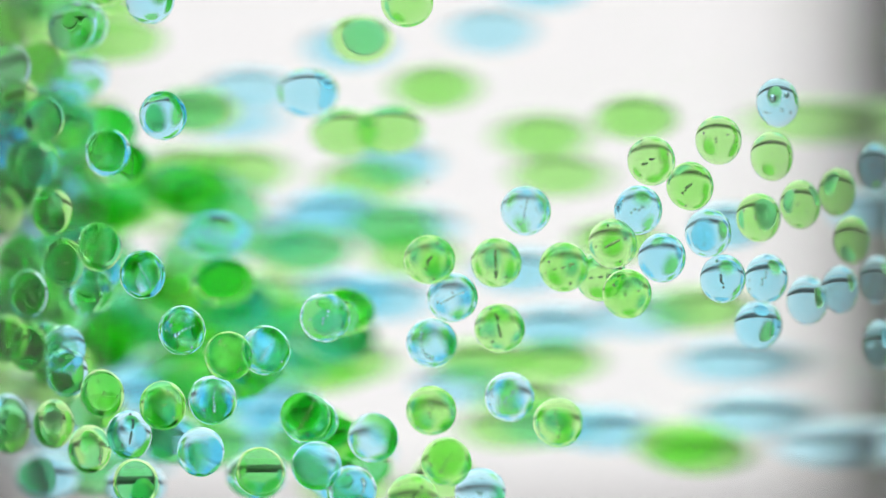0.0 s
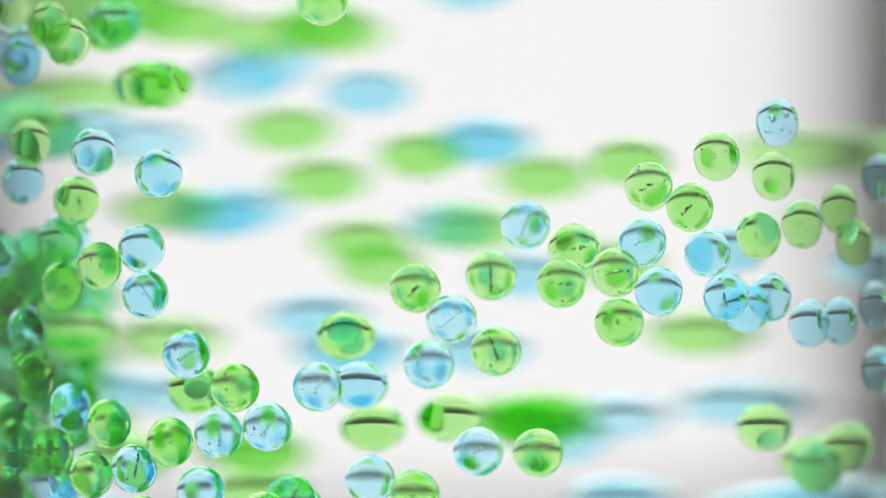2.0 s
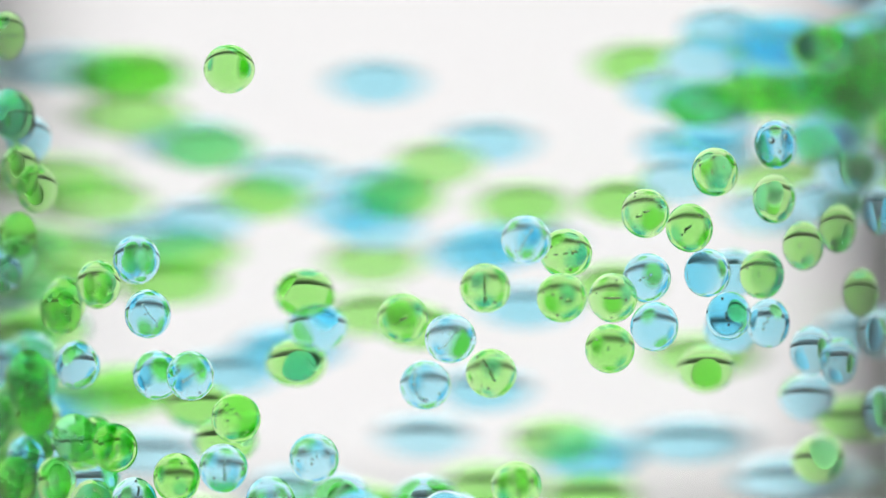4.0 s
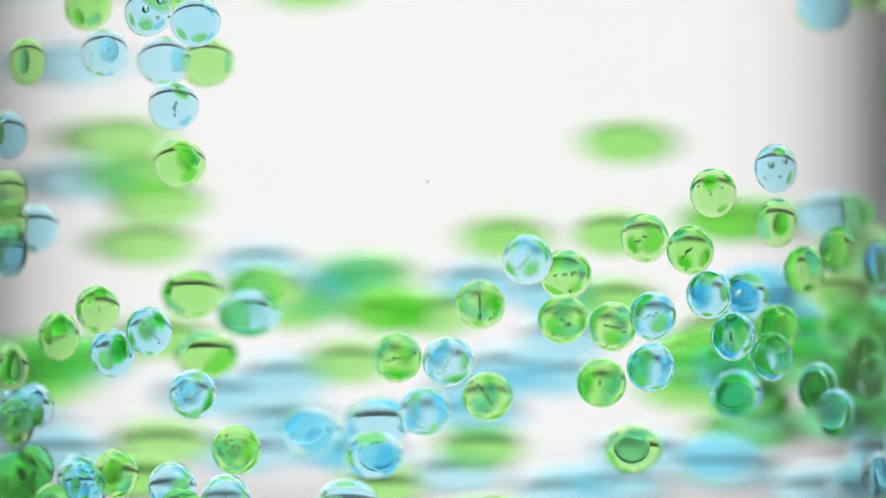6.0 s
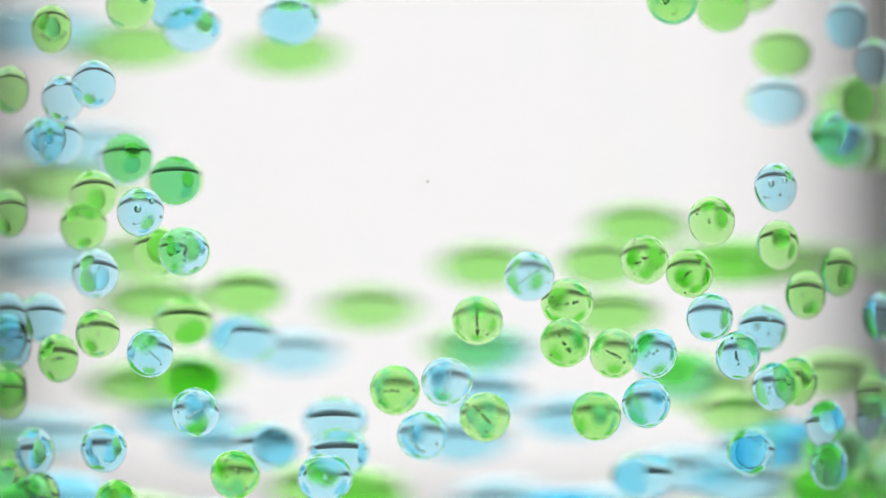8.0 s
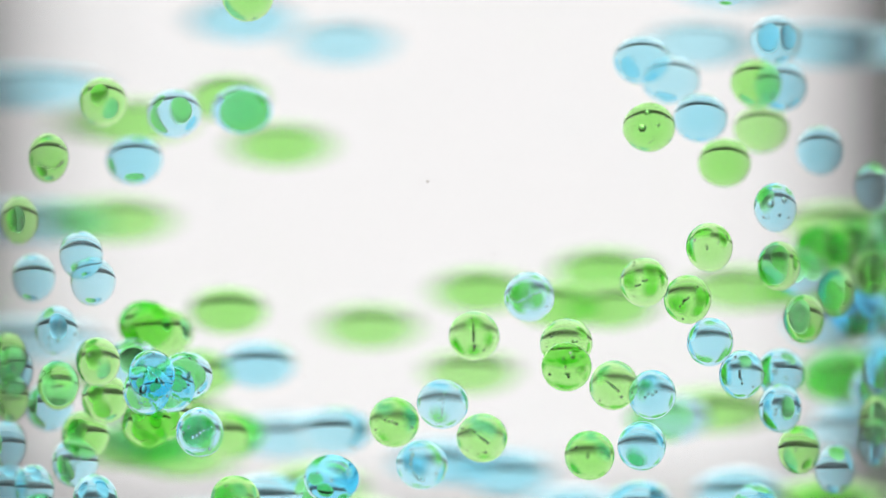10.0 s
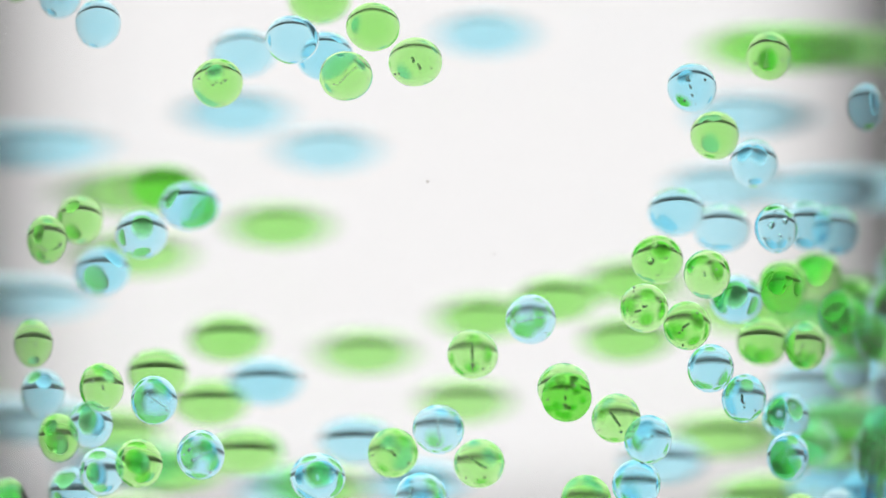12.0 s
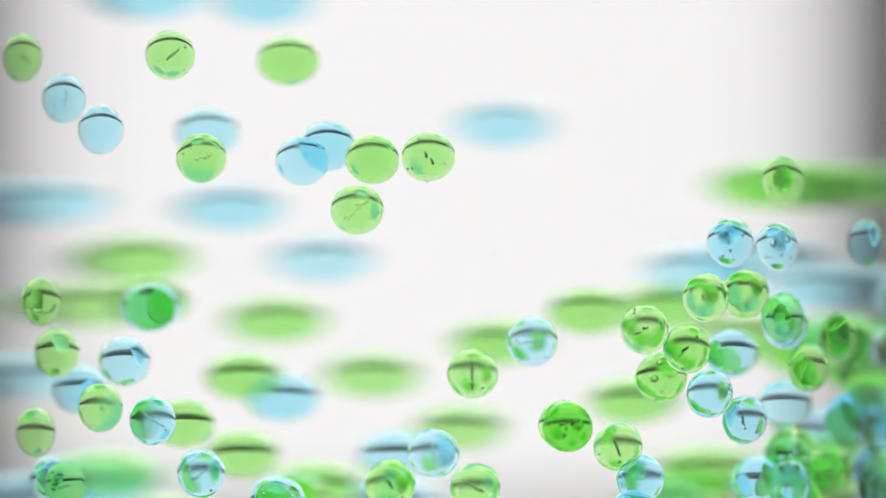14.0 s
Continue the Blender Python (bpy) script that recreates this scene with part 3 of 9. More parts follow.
    sink(BEADS[12], 63, [(0, 13.51, -38.53, 77.42), (1, 13.74, -38.44, 76.21), (1.5, 13.74, -38.44, 75.61), (3, 13.65, -38.48, 73.85), (5.5, 13.37, -38.58, 71.44), (6.5, 13.56, -38.51, 70.19), (8, 13.60, -38.49, 68.43), (10.5, 13.56, -38.51, 65.13), (11.5, 13.74, -38.44, 63.70), (12.5, 13.78, -38.42, 62.58), (14, 13.92, -38.37, 60.77)], 6.8)
    sink(BEADS[13], -60, [(0, 17.24, -35.22, 76.30), (1.5, 17.06, -35.31, 74.21), (3, 16.84, -35.42, 71.84), (5.5, 16.39, -35.64, 68.40), (6.5, 16.34, -35.66, 66.63), (8, 15.99, -35.83, 64.31), (10.5, 15.54, -36.03, 60.03), (11.5, 15.27, -36.15, 58.46), (12.5, 15.14, -36.21, 56.97), (14, 14.91, -36.31, 55.21)])
    sink(BEADS[14], 75, [(0, 9.59, -39.83, 75.52), (1.5, 9.41, -39.88, 74.50), (3, 9.36, -39.89, 73.48), (5.5, 9.50, -39.85, 71.91), (6.5, 9.50, -39.85, 70.89), (8, 9.68, -39.80, 69.32), (10.5, 9.81, -39.76, 66.78), (11.5, 9.81, -39.76, 65.39), (12.5, 9.81, -39.76, 64.37), (14, 9.90, -39.74, 62.38)], 9)
    sink(BEADS[15], 10, [(0, 14.64, -38.07, 73.34), (1.5, 14.19, -38.26, 71.58), (3, 13.65, -38.48, 69.72), (5.5, 12.74, -38.82, 67.04), (6.5, 12.52, -38.90, 65.47), (8, 12.16, -39.03, 63.34), (10.5, 11.57, -39.22, 59.22), (11.5, 11.48, -39.25, 57.32), (12.5, 11.25, -39.33, 55.75), (14, 11.03, -39.40, 53.44)])
    sink(BEADS[16], -2, [(0, 4.19, -40.94, 75.89), (1.5, 3.87, -40.98, 75.06), (3, 3.60, -41.01, 74.23), (5.5, 2.93, -41.09, 72.94), (6.5, 2.88, -41.10, 72.20), (8, 2.70, -41.11, 71.18), (10.5, 2.39, -41.14, 69.57), (11.5, 2.34, -41.15, 68.73), (12.5, 2.30, -41.15, 68.09), (14, 2.30, -41.15, 66.80)])
    sink(BEADS[17], 20, [(0, -1.12, -41.32, 76.12), (1.5, -2.02, -41.32, 74.37), (3, -2.73, -41.30, 72.43), (5.5, -3.68, -41.26, 69.15), (6.5, -3.72, -41.26, 67.54), (8, -3.86, -41.25, 65.46), (10.5, -3.95, -41.24, 62.23), (11.5, -3.99, -41.24, 60.89), (12.5, -4.08, -41.23, 59.83), (14, -4.26, -41.22, 57.75)], 8)
    sink(BEADS[18], 62, [(0, 0.65, -38.79, 73.02), (1.5, 0.56, -38.79, 71.68), (3, 0.65, -38.79, 70.29), (5.5, 0.29, -38.81, 68.44), (6.5, 0.38, -38.80, 67.37), (8, 0.25, -38.81, 66.08), (10.5, -0.15, -38.82, 63.81), (11.5, -0.28, -38.83, 62.70), (12.5, -0.51, -38.83, 61.82), (14, -0.77, -38.84, 60.25)], -5.5)
    sink(BEADS[19], -12, [(0, 4.46, -40.90, 70.53), (1.5, 4.23, -40.93, 69.10), (3, 3.96, -40.97, 67.58), (5.5, 3.56, -41.02, 65.59), (6.5, 3.47, -41.03, 64.58), (8, 3.29, -41.05, 63.28), (10.5, 3.02, -41.08, 61.07), (11.5, 2.93, -41.09, 59.91), (12.5, 2.75, -41.11, 59.08), (14, 2.52, -41.13, 57.47)], -4)
    sink(BEADS[20], 165, [(0, -0.94, -41.32, 69.34), (1.5, -1.12, -41.32, 68.00), (3, -1.30, -41.32, 66.52), (5.5, -1.57, -41.32, 64.54), (6.5, -1.57, -41.32, 63.29), (8, -1.66, -41.32, 61.77), (10.5, -1.70, -41.32, 58.72), (11.5, -1.70, -41.32, 57.29), (12.5, -1.84, -41.32, 56.27), (14, -1.93, -41.32, 54.43)])
    sink(BEADS[21], -20, [(0, 22.34, -33.81, 74.57), (1.5, 22.57, -33.64, 73.45), (3, 22.70, -33.55, 72.15), (5.5, 23.02, -33.32, 70.32), (6.5, 23.20, -33.18, 69.48), (8, 23.57, -32.91, 68.22), (10.5, 23.88, -32.67, 66.16), (11.5, 23.97, -32.59, 65.03), (12.5, 24.11, -32.49, 64.33), (14, 24.11, -32.49, 62.88)])
    sink(BEADS[22], 30, [(0, 25.53, -29.64, 74.56), (1.5, 25.85, -29.36, 73.53), (3, 25.67, -29.52, 71.79), (5.5, 25.76, -29.44, 68.98), (6.5, 25.94, -29.28, 67.57), (8, 26.12, -29.12, 65.55), (10.5, 26.79, -28.50, 62.86), (11.5, 27.10, -28.20, 60.26), (12.5, 27.37, -27.94, 59.27), (14, 27.37, -27.94, 57.30)])
    sink(BEADS[23], -15, [(0, 23.41, -23.05, 70.67), (0.5, 23.20, -23.22, 71.01), (1, 22.79, -23.54, 71.58), (1.5, 22.87, -23.48, 71.95), (2, 22.58, -23.70, 72.05), (3, 20.92, -18.29, 71.36), (5.5, 17.45, -4.14, 66.48), (6.5, 22.03, -24.10, 63.85), (8, 22.87, -23.48, 60.06), (9, 23.10, -23.30, 57.54), (14, 23.57, -22.96, 44.92)])
    sink(BEADS[24], 30, [(0, 28.10, -23.76, 72.70), (1.5, 28.27, -23.58, 71.33), (3, 28.32, -23.53, 69.53), (5.5, 28.66, -23.14, 66.41), (6.5, 28.97, -22.79, 64.89), (8, 29.53, -22.13, 62.27), (10.5, 30.26, -21.21, 57.60), (11.5, 30.39, -21.05, 55.73), (14, 30.51, -20.90, 51.07)])
    sink(BEADS[25], -60, [(0, 31.75, -24.63, 73.60), (1.5, 31.75, -24.63, 71.75), (3, 31.75, -24.63, 69.25), (5.5, 31.43, -25.06, 64.53), (6.5, 31.34, -25.18, 62.64), (8, 30.89, -25.76, 58.88), (10.5, 30.75, -25.93, 52.51), (11.5, 30.73, -25.96, 49.96), (14, 30.71, -25.98, 43.60)])
    sink(BEADS[26], 30, [(0, 34.60, -20.24, 74.43), (1.5, 34.60, -20.24, 72.91), (3, 34.51, -20.40, 70.86), (5.5, 34.38, -20.64, 67.54), (8, 34.38, -20.64, 62.78), (10.5, 34.51, -20.40, 60.40), (14, 34.60, -20.24, 57.07)])
    sink(BEADS[27], 30, [(0, 32.29, -22.05, 77.76), (1.5, 32.47, -21.79, 78.09), (2, 32.51, -21.72, 77.52), (3, 32.82, -21.25, 75.39), (5.5, 33.27, -20.55, 69.44), (6.5, 33.49, -20.19, 67.06), (8, 33.93, -19.44, 64.67), (10.5, 34.15, -19.05, 62.04), (11.5, 34.15, -19.05, 60.62), (14, 34.28, -18.82, 57.51)])
    sink(BEADS[28], 75, [(0, 34.87, -19.75, 68.95), (1.5, 34.78, -19.92, 67.53), (3, 34.83, -19.83, 65.15), (5.5, 34.83, -19.83, 59.44), (6.5, 34.83, -19.83, 57.06), (8, 34.83, -19.84, 53.72), (9, 34.83, -19.84, 51.50), (14, 34.83, -19.84, 40.40)])
    sink(BEADS[29], -15, [(0, 34.51, -20.40, 83.94), (1.5, 34.83, -19.83, 83.71), (3, 34.87, -19.75, 81.33), (5.5, 34.87, -19.75, 77.52), (8, 34.87, -19.75, 71.33), (9, 34.87, -19.75, 68.86), (14, 34.87, -19.75, 56.48)])
    sink(BEADS[30], -15, [(0, 14.78, 10.53, 79.00), (3, 17.79, -3.96, 75.61), (5.5, 21.61, -21.92, 73.84), (6.5, 22.23, -21.48, 72.56), (8, 23.25, -20.69, 70.33), (10.5, 24.68, -19.49, 65.67), (11.5, 24.92, -19.29, 63.81), (14, 25.16, -19.08, 59.15)])
    sink(BEADS[31], -60, [(0, 3.32, 34.58, 86.98), (0.5, 3.43, 34.58, 86.23), (1, 3.55, 34.57, 85.24), (1.5, 3.44, 34.58, 84.40), (2, 3.32, 34.58, 83.26), (2.5, 3.20, 34.59, 82.41), (3, 2.97, 34.60, 81.77), (5.5, 1.92, 34.65, 79.03), (6.5, 1.69, 34.66, 77.45), (8, 0.98, 34.68, 75.56), (10.5, 0.75, 34.68, 72.83), (11.5, 0.70, 34.68, 71.69), (12.5, 1.03, 34.68, 70.35), (14, 1.45, 34.66, 68.71)])
    sink(BEADS[32], 30, [(0, 4.01, 34.54, 83.50), (0.5, 1.22, 34.67, 81.76), (1, 0.87, 34.68, 80.28), (1.5, 0.51, 34.69, 79.78), (2, 0.63, 34.69, 78.79), (2.5, 0.28, 34.69, 77.55), (3, -2.79, 34.70, 76.31), (5.5, -3.96, 34.67, 75.56), (6.5, -3.73, 34.67, 74.32), (7.5, -3.61, 34.68, 72.83), (8, -3.84, 34.67, 71.84), (10.5, -3.84, 34.67, 69.71), (11.5, -4.08, 34.66, 68.37), (12.5, -3.96, 34.67, 67.52), (14, -3.73, 34.67, 65.88)])
    sink(BEADS[33], -60, [(0, -0.31, -8.25, 57.83), (1, -0.16, -8.25, 57.03), (1.5, 0.02, -8.24, 59.89), (2, 0.02, -8.24, 62.75), (2.5, -0.03, -4.11, 65.08), (3, -2.09, 0.00, 67.92), (5.5, -1.34, 24.79, 71.15), (6.5, -0.87, 31.40, 71.36), (7, -0.13, 31.40, 70.12), (8, 0.48, 31.39, 68.39), (10.5, 0.36, 31.39, 65.77), (11.5, 0.23, 31.40, 64.29), (12.5, 0.11, 31.40, 63.20), (14, -0.01, 31.40, 61.32)])
    sink(BEADS[34], 50, [(0, -8.35, -7.80, 61.78), (0.5, -8.00, -7.85, 63.45), (1, -7.21, -7.94, 65.03), (1.5, -6.29, -12.16, 67.31), (2, -6.82, -16.22, 69.71), (2.5, -7.27, -16.17, 71.37), (3, -8.41, -16.01, 72.55), (5.5, -9.90, 0.61, 73.44), (6, -10.05, 12.81, 73.40), (6.5, -10.34, 12.85, 73.88), (7, -10.64, 12.88, 73.88), (7.5, -11.07, 12.93, 73.64), (8, -10.93, 12.92, 73.15), (10.5, -11.94, 13.05, 71.11), (11.5, -11.88, 13.04, 69.84), (12.5, -11.80, 13.03, 68.77), (14, -11.01, 12.93, 65.95)])
    sink(BEADS[35], -60, [(0, -7.27, -16.17, 57.65), (0.5, -7.08, -16.19, 60.01), (1, -6.89, -16.21, 61.91), (1.5, -6.66, -20.36, 63.76), (2, -6.08, -20.42, 65.64), (2.5, -6.59, -20.37, 67.39), (3, -6.98, -20.32, 68.56), (5.5, -12.08, -7.12, 71.79), (6, -12.61, -7.00, 71.55), (6.5, -12.96, -6.91, 71.22), (7, -13.31, -6.83, 71.07), (7.5, -13.13, -6.87, 70.83), (8, -12.20, 1.02, 69.34), (10.5, -10.60, 8.84, 66.77), (11.5, -10.48, 8.82, 65.80), (12.5, -10.08, 8.77, 65.41), (14, -9.31, 8.68, 64.20)])
    sink(BEADS[36], -15, [(0, -5.65, -8.10, 58.78), (1, -5.50, -8.11, 57.98), (1.5, -5.33, -8.12, 59.88), (2, -4.79, -8.16, 61.89), (2.5, -4.61, -8.17, 63.60), (3, -5.45, -12.23, 65.41), (5.5, -15.30, -14.36, 68.03), (6, -15.25, -6.27, 68.05), (6.5, -14.01, 9.44, 67.33), (7, -14.45, 9.54, 67.57), (8, -14.31, 9.50, 65.63), (10.5, -13.86, 9.40, 66.36), (11.5, -13.41, 9.31, 64.67), (12.5, -13.02, 9.23, 62.97), (14, -11.51, 8.97, 59.34)])
    sink(BEADS[37], 0, [(0, -10.46, 6.00, 51.90), (3, -11.78, 2.00, 52.95), (5.5, -17.48, -21.69, 74.36), (6, -16.61, -9.84, 73.23), (6.5, -16.97, -9.71, 73.23), (7, -17.16, -9.64, 72.99), (7.5, -17.34, -9.57, 72.28), (8, -17.16, -9.64, 70.84), (10.5, -18.78, -8.96, 69.40), (11.5, -18.96, -8.88, 67.49), (12.5, -18.71, -8.99, 65.58), (14, -17.15, -9.64, 62.26)])
    sink(BEADS[38], 0, [(0, -5.28, 35.44, 113.99), (5.5, -6.07, 35.39, 101.44), (6.5, -6.36, 35.37, 99.16), (7, -6.70, 35.35, 98.02), (7.5, -6.70, 35.35, 96.18), (8, -7.05, 35.32, 94.19), (10.5, -7.50, 35.29, 84.50), (11, -7.62, 35.28, 82.91), (11.5, -7.62, 35.28, 80.78), (12, -7.50, 35.29, 79.04), (12.5, -7.39, 35.30, 77.05), (13, -7.50, 35.29, 74.81), (14, -7.62, 35.28, 70.69)])
    sink(BEADS[39], 75, [(0, -10.48, 36.55, 120.15), (5.5, -11.40, 36.41, 102.66), (6.5, -11.73, 36.36, 99.48), (7, -12.13, 36.30, 97.89), (7.5, -12.13, 36.30, 96.50), (8, -12.71, 36.21, 94.91), (10.5, -12.81, 36.20, 87.03), (11, -12.33, 36.27, 85.93), (11.5, -12.71, 36.21, 84.03), (12, -12.81, 36.20, 82.04), (12.5, -12.71, 36.21, 80.54), (13, -12.81, 36.20, 79.05), (14, -12.71, 36.21, 76.05)])
    sink(BEADS[40], 30, [(0, -13.12, 34.71, 103.42), (2, -13.13, 34.71, 97.96), (3, -13.15, 34.71, 95.23), (5.5, -13.25, 34.70, 88.41), (6, -13.54, 34.67, 86.77), (6.5, -13.82, 34.64, 85.52), (7.5, -14.61, 34.56, 83.54), (8, -15.10, 34.53, 82.79), (10.5, -13.44, 34.68, 78.79), (11, -13.35, 34.69, 78.05), (11.5, -12.77, 34.75, 77.30), (12, -12.96, 34.73, 76.55), (12.5, -14.61, 34.56, 75.05), (14, -14.44, 34.58, 72.06)])
    sink(BEADS[41], 10, [(0, -13.80, 32.48, 111.45), (4.5, -13.41, 32.50, 85.95), (5.5, -13.24, 32.51, 80.28), (6, -13.03, 32.52, 77.45), (6.5, -13.13, 32.52, 75.06), (7, -13.54, 32.50, 72.82), (8, -11.62, 32.00, 65.88), (10.5, -11.43, 32.63, 57.69), (11.5, -11.14, 32.65, 53.92), (14, -10.85, 32.67, 44.50)])
    sink(BEADS[42], -35, [(0, -4.37, 37.12, 139.97), (9.5, -4.82, 37.09, 97.44), (10.5, -4.91, 37.09, 92.97), (11, -5.03, 37.08, 90.73), (11.5, -5.25, 37.07, 87.99), (12, -5.48, 37.05, 85.76), (12.5, -5.48, 37.05, 83.52), (13, -5.59, 37.05, 81.03), (14, -5.71, 37.04, 76.05)])
    sink(BEADS[43], 30, [(0, -8.28, 36.81, 132.05), (9.5, -8.71, 36.76, 98.95), (10.5, -8.81, 36.75, 95.47), (11, -8.91, 36.74, 93.73), (11.5, -9.02, 36.73, 91.49), (12, -9.02, 36.73, 89.00), (12.5, -9.02, 36.73, 87.01), (13, -8.92, 36.74, 84.77), (14, -9.24, 36.70, 80.54)])
    sink(BEADS[44], -60, [(0, 0.02, 35.53, 143.59), (10, 0.51, 35.51, 103.87), (11, 0.61, 35.51, 99.89), (11.5, 0.73, 35.51, 97.91), (12, 0.96, 35.50, 95.92), (12.5, 1.19, 35.49, 93.84), (13, 1.19, 35.49, 91.70), (14, 1.65, 35.48, 87.88)])
    sink(BEADS[45], -35, [(0, -16.01, 35.85, 116.43), (9.5, -15.82, 35.84, 92.59), (10.5, -15.78, 35.84, 90.08), (11, -15.73, 35.84, 88.82), (11.5, -15.68, 35.84, 87.57), (12, -15.68, 35.84, 86.07), (12.5, -15.68, 35.84, 84.56), (14, -15.69, 35.84, 81.06)])
    sink(BEADS[46], 90, [(0, -6.42, 32.94, 140.47), (12, -7.60, 32.88, 104.81), (13, -7.79, 32.87, 101.84), (13.5, -8.03, 32.85, 100.35), (14, -8.26, 32.84, 98.62)])
    sink(BEADS[47], -15, [(0, -12.70, 32.55, 134.19), (12, -12.71, 32.55, 104.38), (13, -12.71, 32.55, 101.89), (13.5, -12.71, 32.55, 100.65), (14, -12.82, 32.54, 99.16)])
    sink(BEADS[48], 90, [(0, 8.73, 32.65, 164.47), (9.5, 9.57, 32.60, 98.41), (10.5, 9.75, 32.59, 91.46), (11, 9.96, 32.58, 87.98), (11.5, 10.37, 32.55, 85.50), (12, 10.57, 32.54, 82.52), (12.5, 10.37, 32.55, 80.53), (13, 9.96, 32.57, 78.04), (14, 9.54, 32.60, 75.06)])
    sink(BEADS[49], 30, [(0, 10.01, 32.56, 154.83), (9.5, 10.80, 32.53, 102.91), (10.5, 10.97, 32.53, 97.44), (11, 11.16, 32.52, 94.71), (11.5, 11.16, 32.52, 91.98), (12, 11.36, 32.51, 88.74), (12.5, 11.36, 32.51, 85.26), (13, 11.55, 32.50, 82.28), (14, 11.74, 32.50, 76.05)])
    sink(BEADS[50], -35, [(0, 11.52, 35.98, 172.76), (10.5, 12.10, 35.93, 104.56), (11.5, 12.22, 35.92, 98.07), (12, 12.35, 35.91, 94.82), (12.5, 12.35, 35.91, 91.32), (13, 12.35, 35.91, 88.06), (14, 12.48, 35.90, 82.56)])
    sink(BEADS[51], 10, [(0, 9.94, 36.22, 166.85), (10, 10.67, 36.12, 107.00), (11, 10.81, 36.10, 101.02), (11.5, 10.99, 36.07, 98.03), (12, 11.32, 36.02, 94.79), (12.5, 11.49, 36.00, 91.29), (13, 11.49, 36.00, 88.05), (14, 11.49, 36.00, 82.55)])
    sink(BEADS[52], -15, [(0, 9.65, 32.59, 71.80), (7, 9.89, 32.58, 65.52), (8, 9.96, 32.58, 64.62), (10.5, 10.37, 32.55, 62.38), (11.5, 10.57, 32.54, 61.39), (12, 10.57, 32.54, 60.64), (12.5, 10.37, 32.55, 59.90), (14, 9.95, 32.58, 57.67)])
    sink(BEADS[53], -35, [(0, 7.23, 24.88, 77.79), (7, 7.15, 24.88, 72.19), (8, 7.13, 24.88, 71.39), (10.5, 7.00, 24.88, 72.12), (11.5, 7.76, 24.90, 70.65), (12, 7.76, 24.90, 69.17), (12.5, 7.76, 24.90, 68.18), (13, 8.26, 24.92, 66.70), (13.5, 8.01, 24.91, 65.47), (14, 8.01, 24.91, 63.75)])
    sink(BEADS[54], 90, [(0, 2.51, 32.99, 75.07), (4.5, 2.81, 32.98, 70.61), (5.5, 3.42, 33.00, 67.14), (7, 4.35, 33.00, 64.65), (8, 4.59, 33.00, 62.17), (10.5, 4.58, 33.00, 52.75), (12.5, 4.35, 33.00, 49.78), (14, 4.35, 33.00, 48.29)])
    sink(BEADS[55], -60, [(0, 0.17, -6.00, 51.01), (3, -1.23, -8.00, 52.26), (5.5, -2.65, -8.25, 62.18), (6, -4.34, -4.06, 62.45), (6.5, -5.59, 0.14, 62.63), (7, -6.50, -8.02, 62.50), (7.5, -6.75, -7.99, 62.98), (8, -7.21, -7.94, 62.50), (10.5, -6.24, 8.41, 61.45), (11, -5.93, 8.39, 61.55), (11.5, -5.77, 8.38, 61.07), (12, -5.31, 8.36, 60.58), (12.5, -5.00, 8.34, 60.58), (14, -3.14, 8.28, 59.38)])
    sink(BEADS[56], 30, [(0, -5.50, -8.00, 51.06), (3, -6.73, -12.00, 52.34), (5.5, -8.03, -16.06, 61.67), (6, -8.78, -7.74, 61.54), (6.5, -9.57, 0.56, 61.90), (7, -10.56, 0.72, 62.23), (7.5, -10.62, 0.73, 61.89), (8, -10.89, 0.78, 60.20), (10.5, -10.89, 0.78, 54.91), (11.5, -10.89, 0.78, 52.79), (14, -10.89, 0.78, 47.50)])
    sink(BEADS[57], 75, [(0, 4.11, -16.00, 51.25), (3, 2.22, -16.40, 53.16), (5.5, -3.48, -16.49, 58.37), (6, -4.92, -16.40, 59.78), (6.5, -6.06, -16.30, 60.49), (7, -6.33, -16.28, 60.96), (8, -7.27, -16.17, 60.01), (10.5, -8.79, -15.95, 55.27), (11.5, -9.05, -15.91, 53.38), (14, -9.30, -15.87, 48.64)])
    sink(BEADS[58], 0, [(0, -5.62, -12.00, 51.16), (3, -5.84, -13.00, 52.13), (5, -5.79, -14.97, 56.56), (6, -6.70, -16.23, 55.76), (6.5, -7.79, -28.45, 56.94), (7, -8.21, -28.39, 57.87), (7.5, -8.62, -28.32, 58.10), (8, -8.83, -28.29, 58.10), (10.5, -8.29, -28.38, 57.97), (11, -8.41, -28.36, 58.11), (11.5, -8.70, -28.31, 58.10), (12, -9.37, -28.19, 58.10), (12.5, -10.28, -28.01, 58.10), (13, -11.11, -27.82, 57.86), (13.5, -11.82, -27.65, 57.15), (14, -12.35, -27.51, 56.21)])
    sink(BEADS[59], -60, [(0, 9.07, 17.03, 88.33), (7, 7.75, 16.93, 77.39), (8, 7.37, 16.90, 75.83), (10.5, 5.12, 16.73, 71.92), (11, 5.26, 16.74, 71.92), (11.5, 4.83, 16.71, 72.65), (12, 5.12, 16.73, 72.65), (12.5, 5.12, 16.73, 72.90), (13, 5.54, 16.75, 72.65), (13.5, 5.97, 16.78, 72.41), (14, 6.73, 16.84, 71.58)])
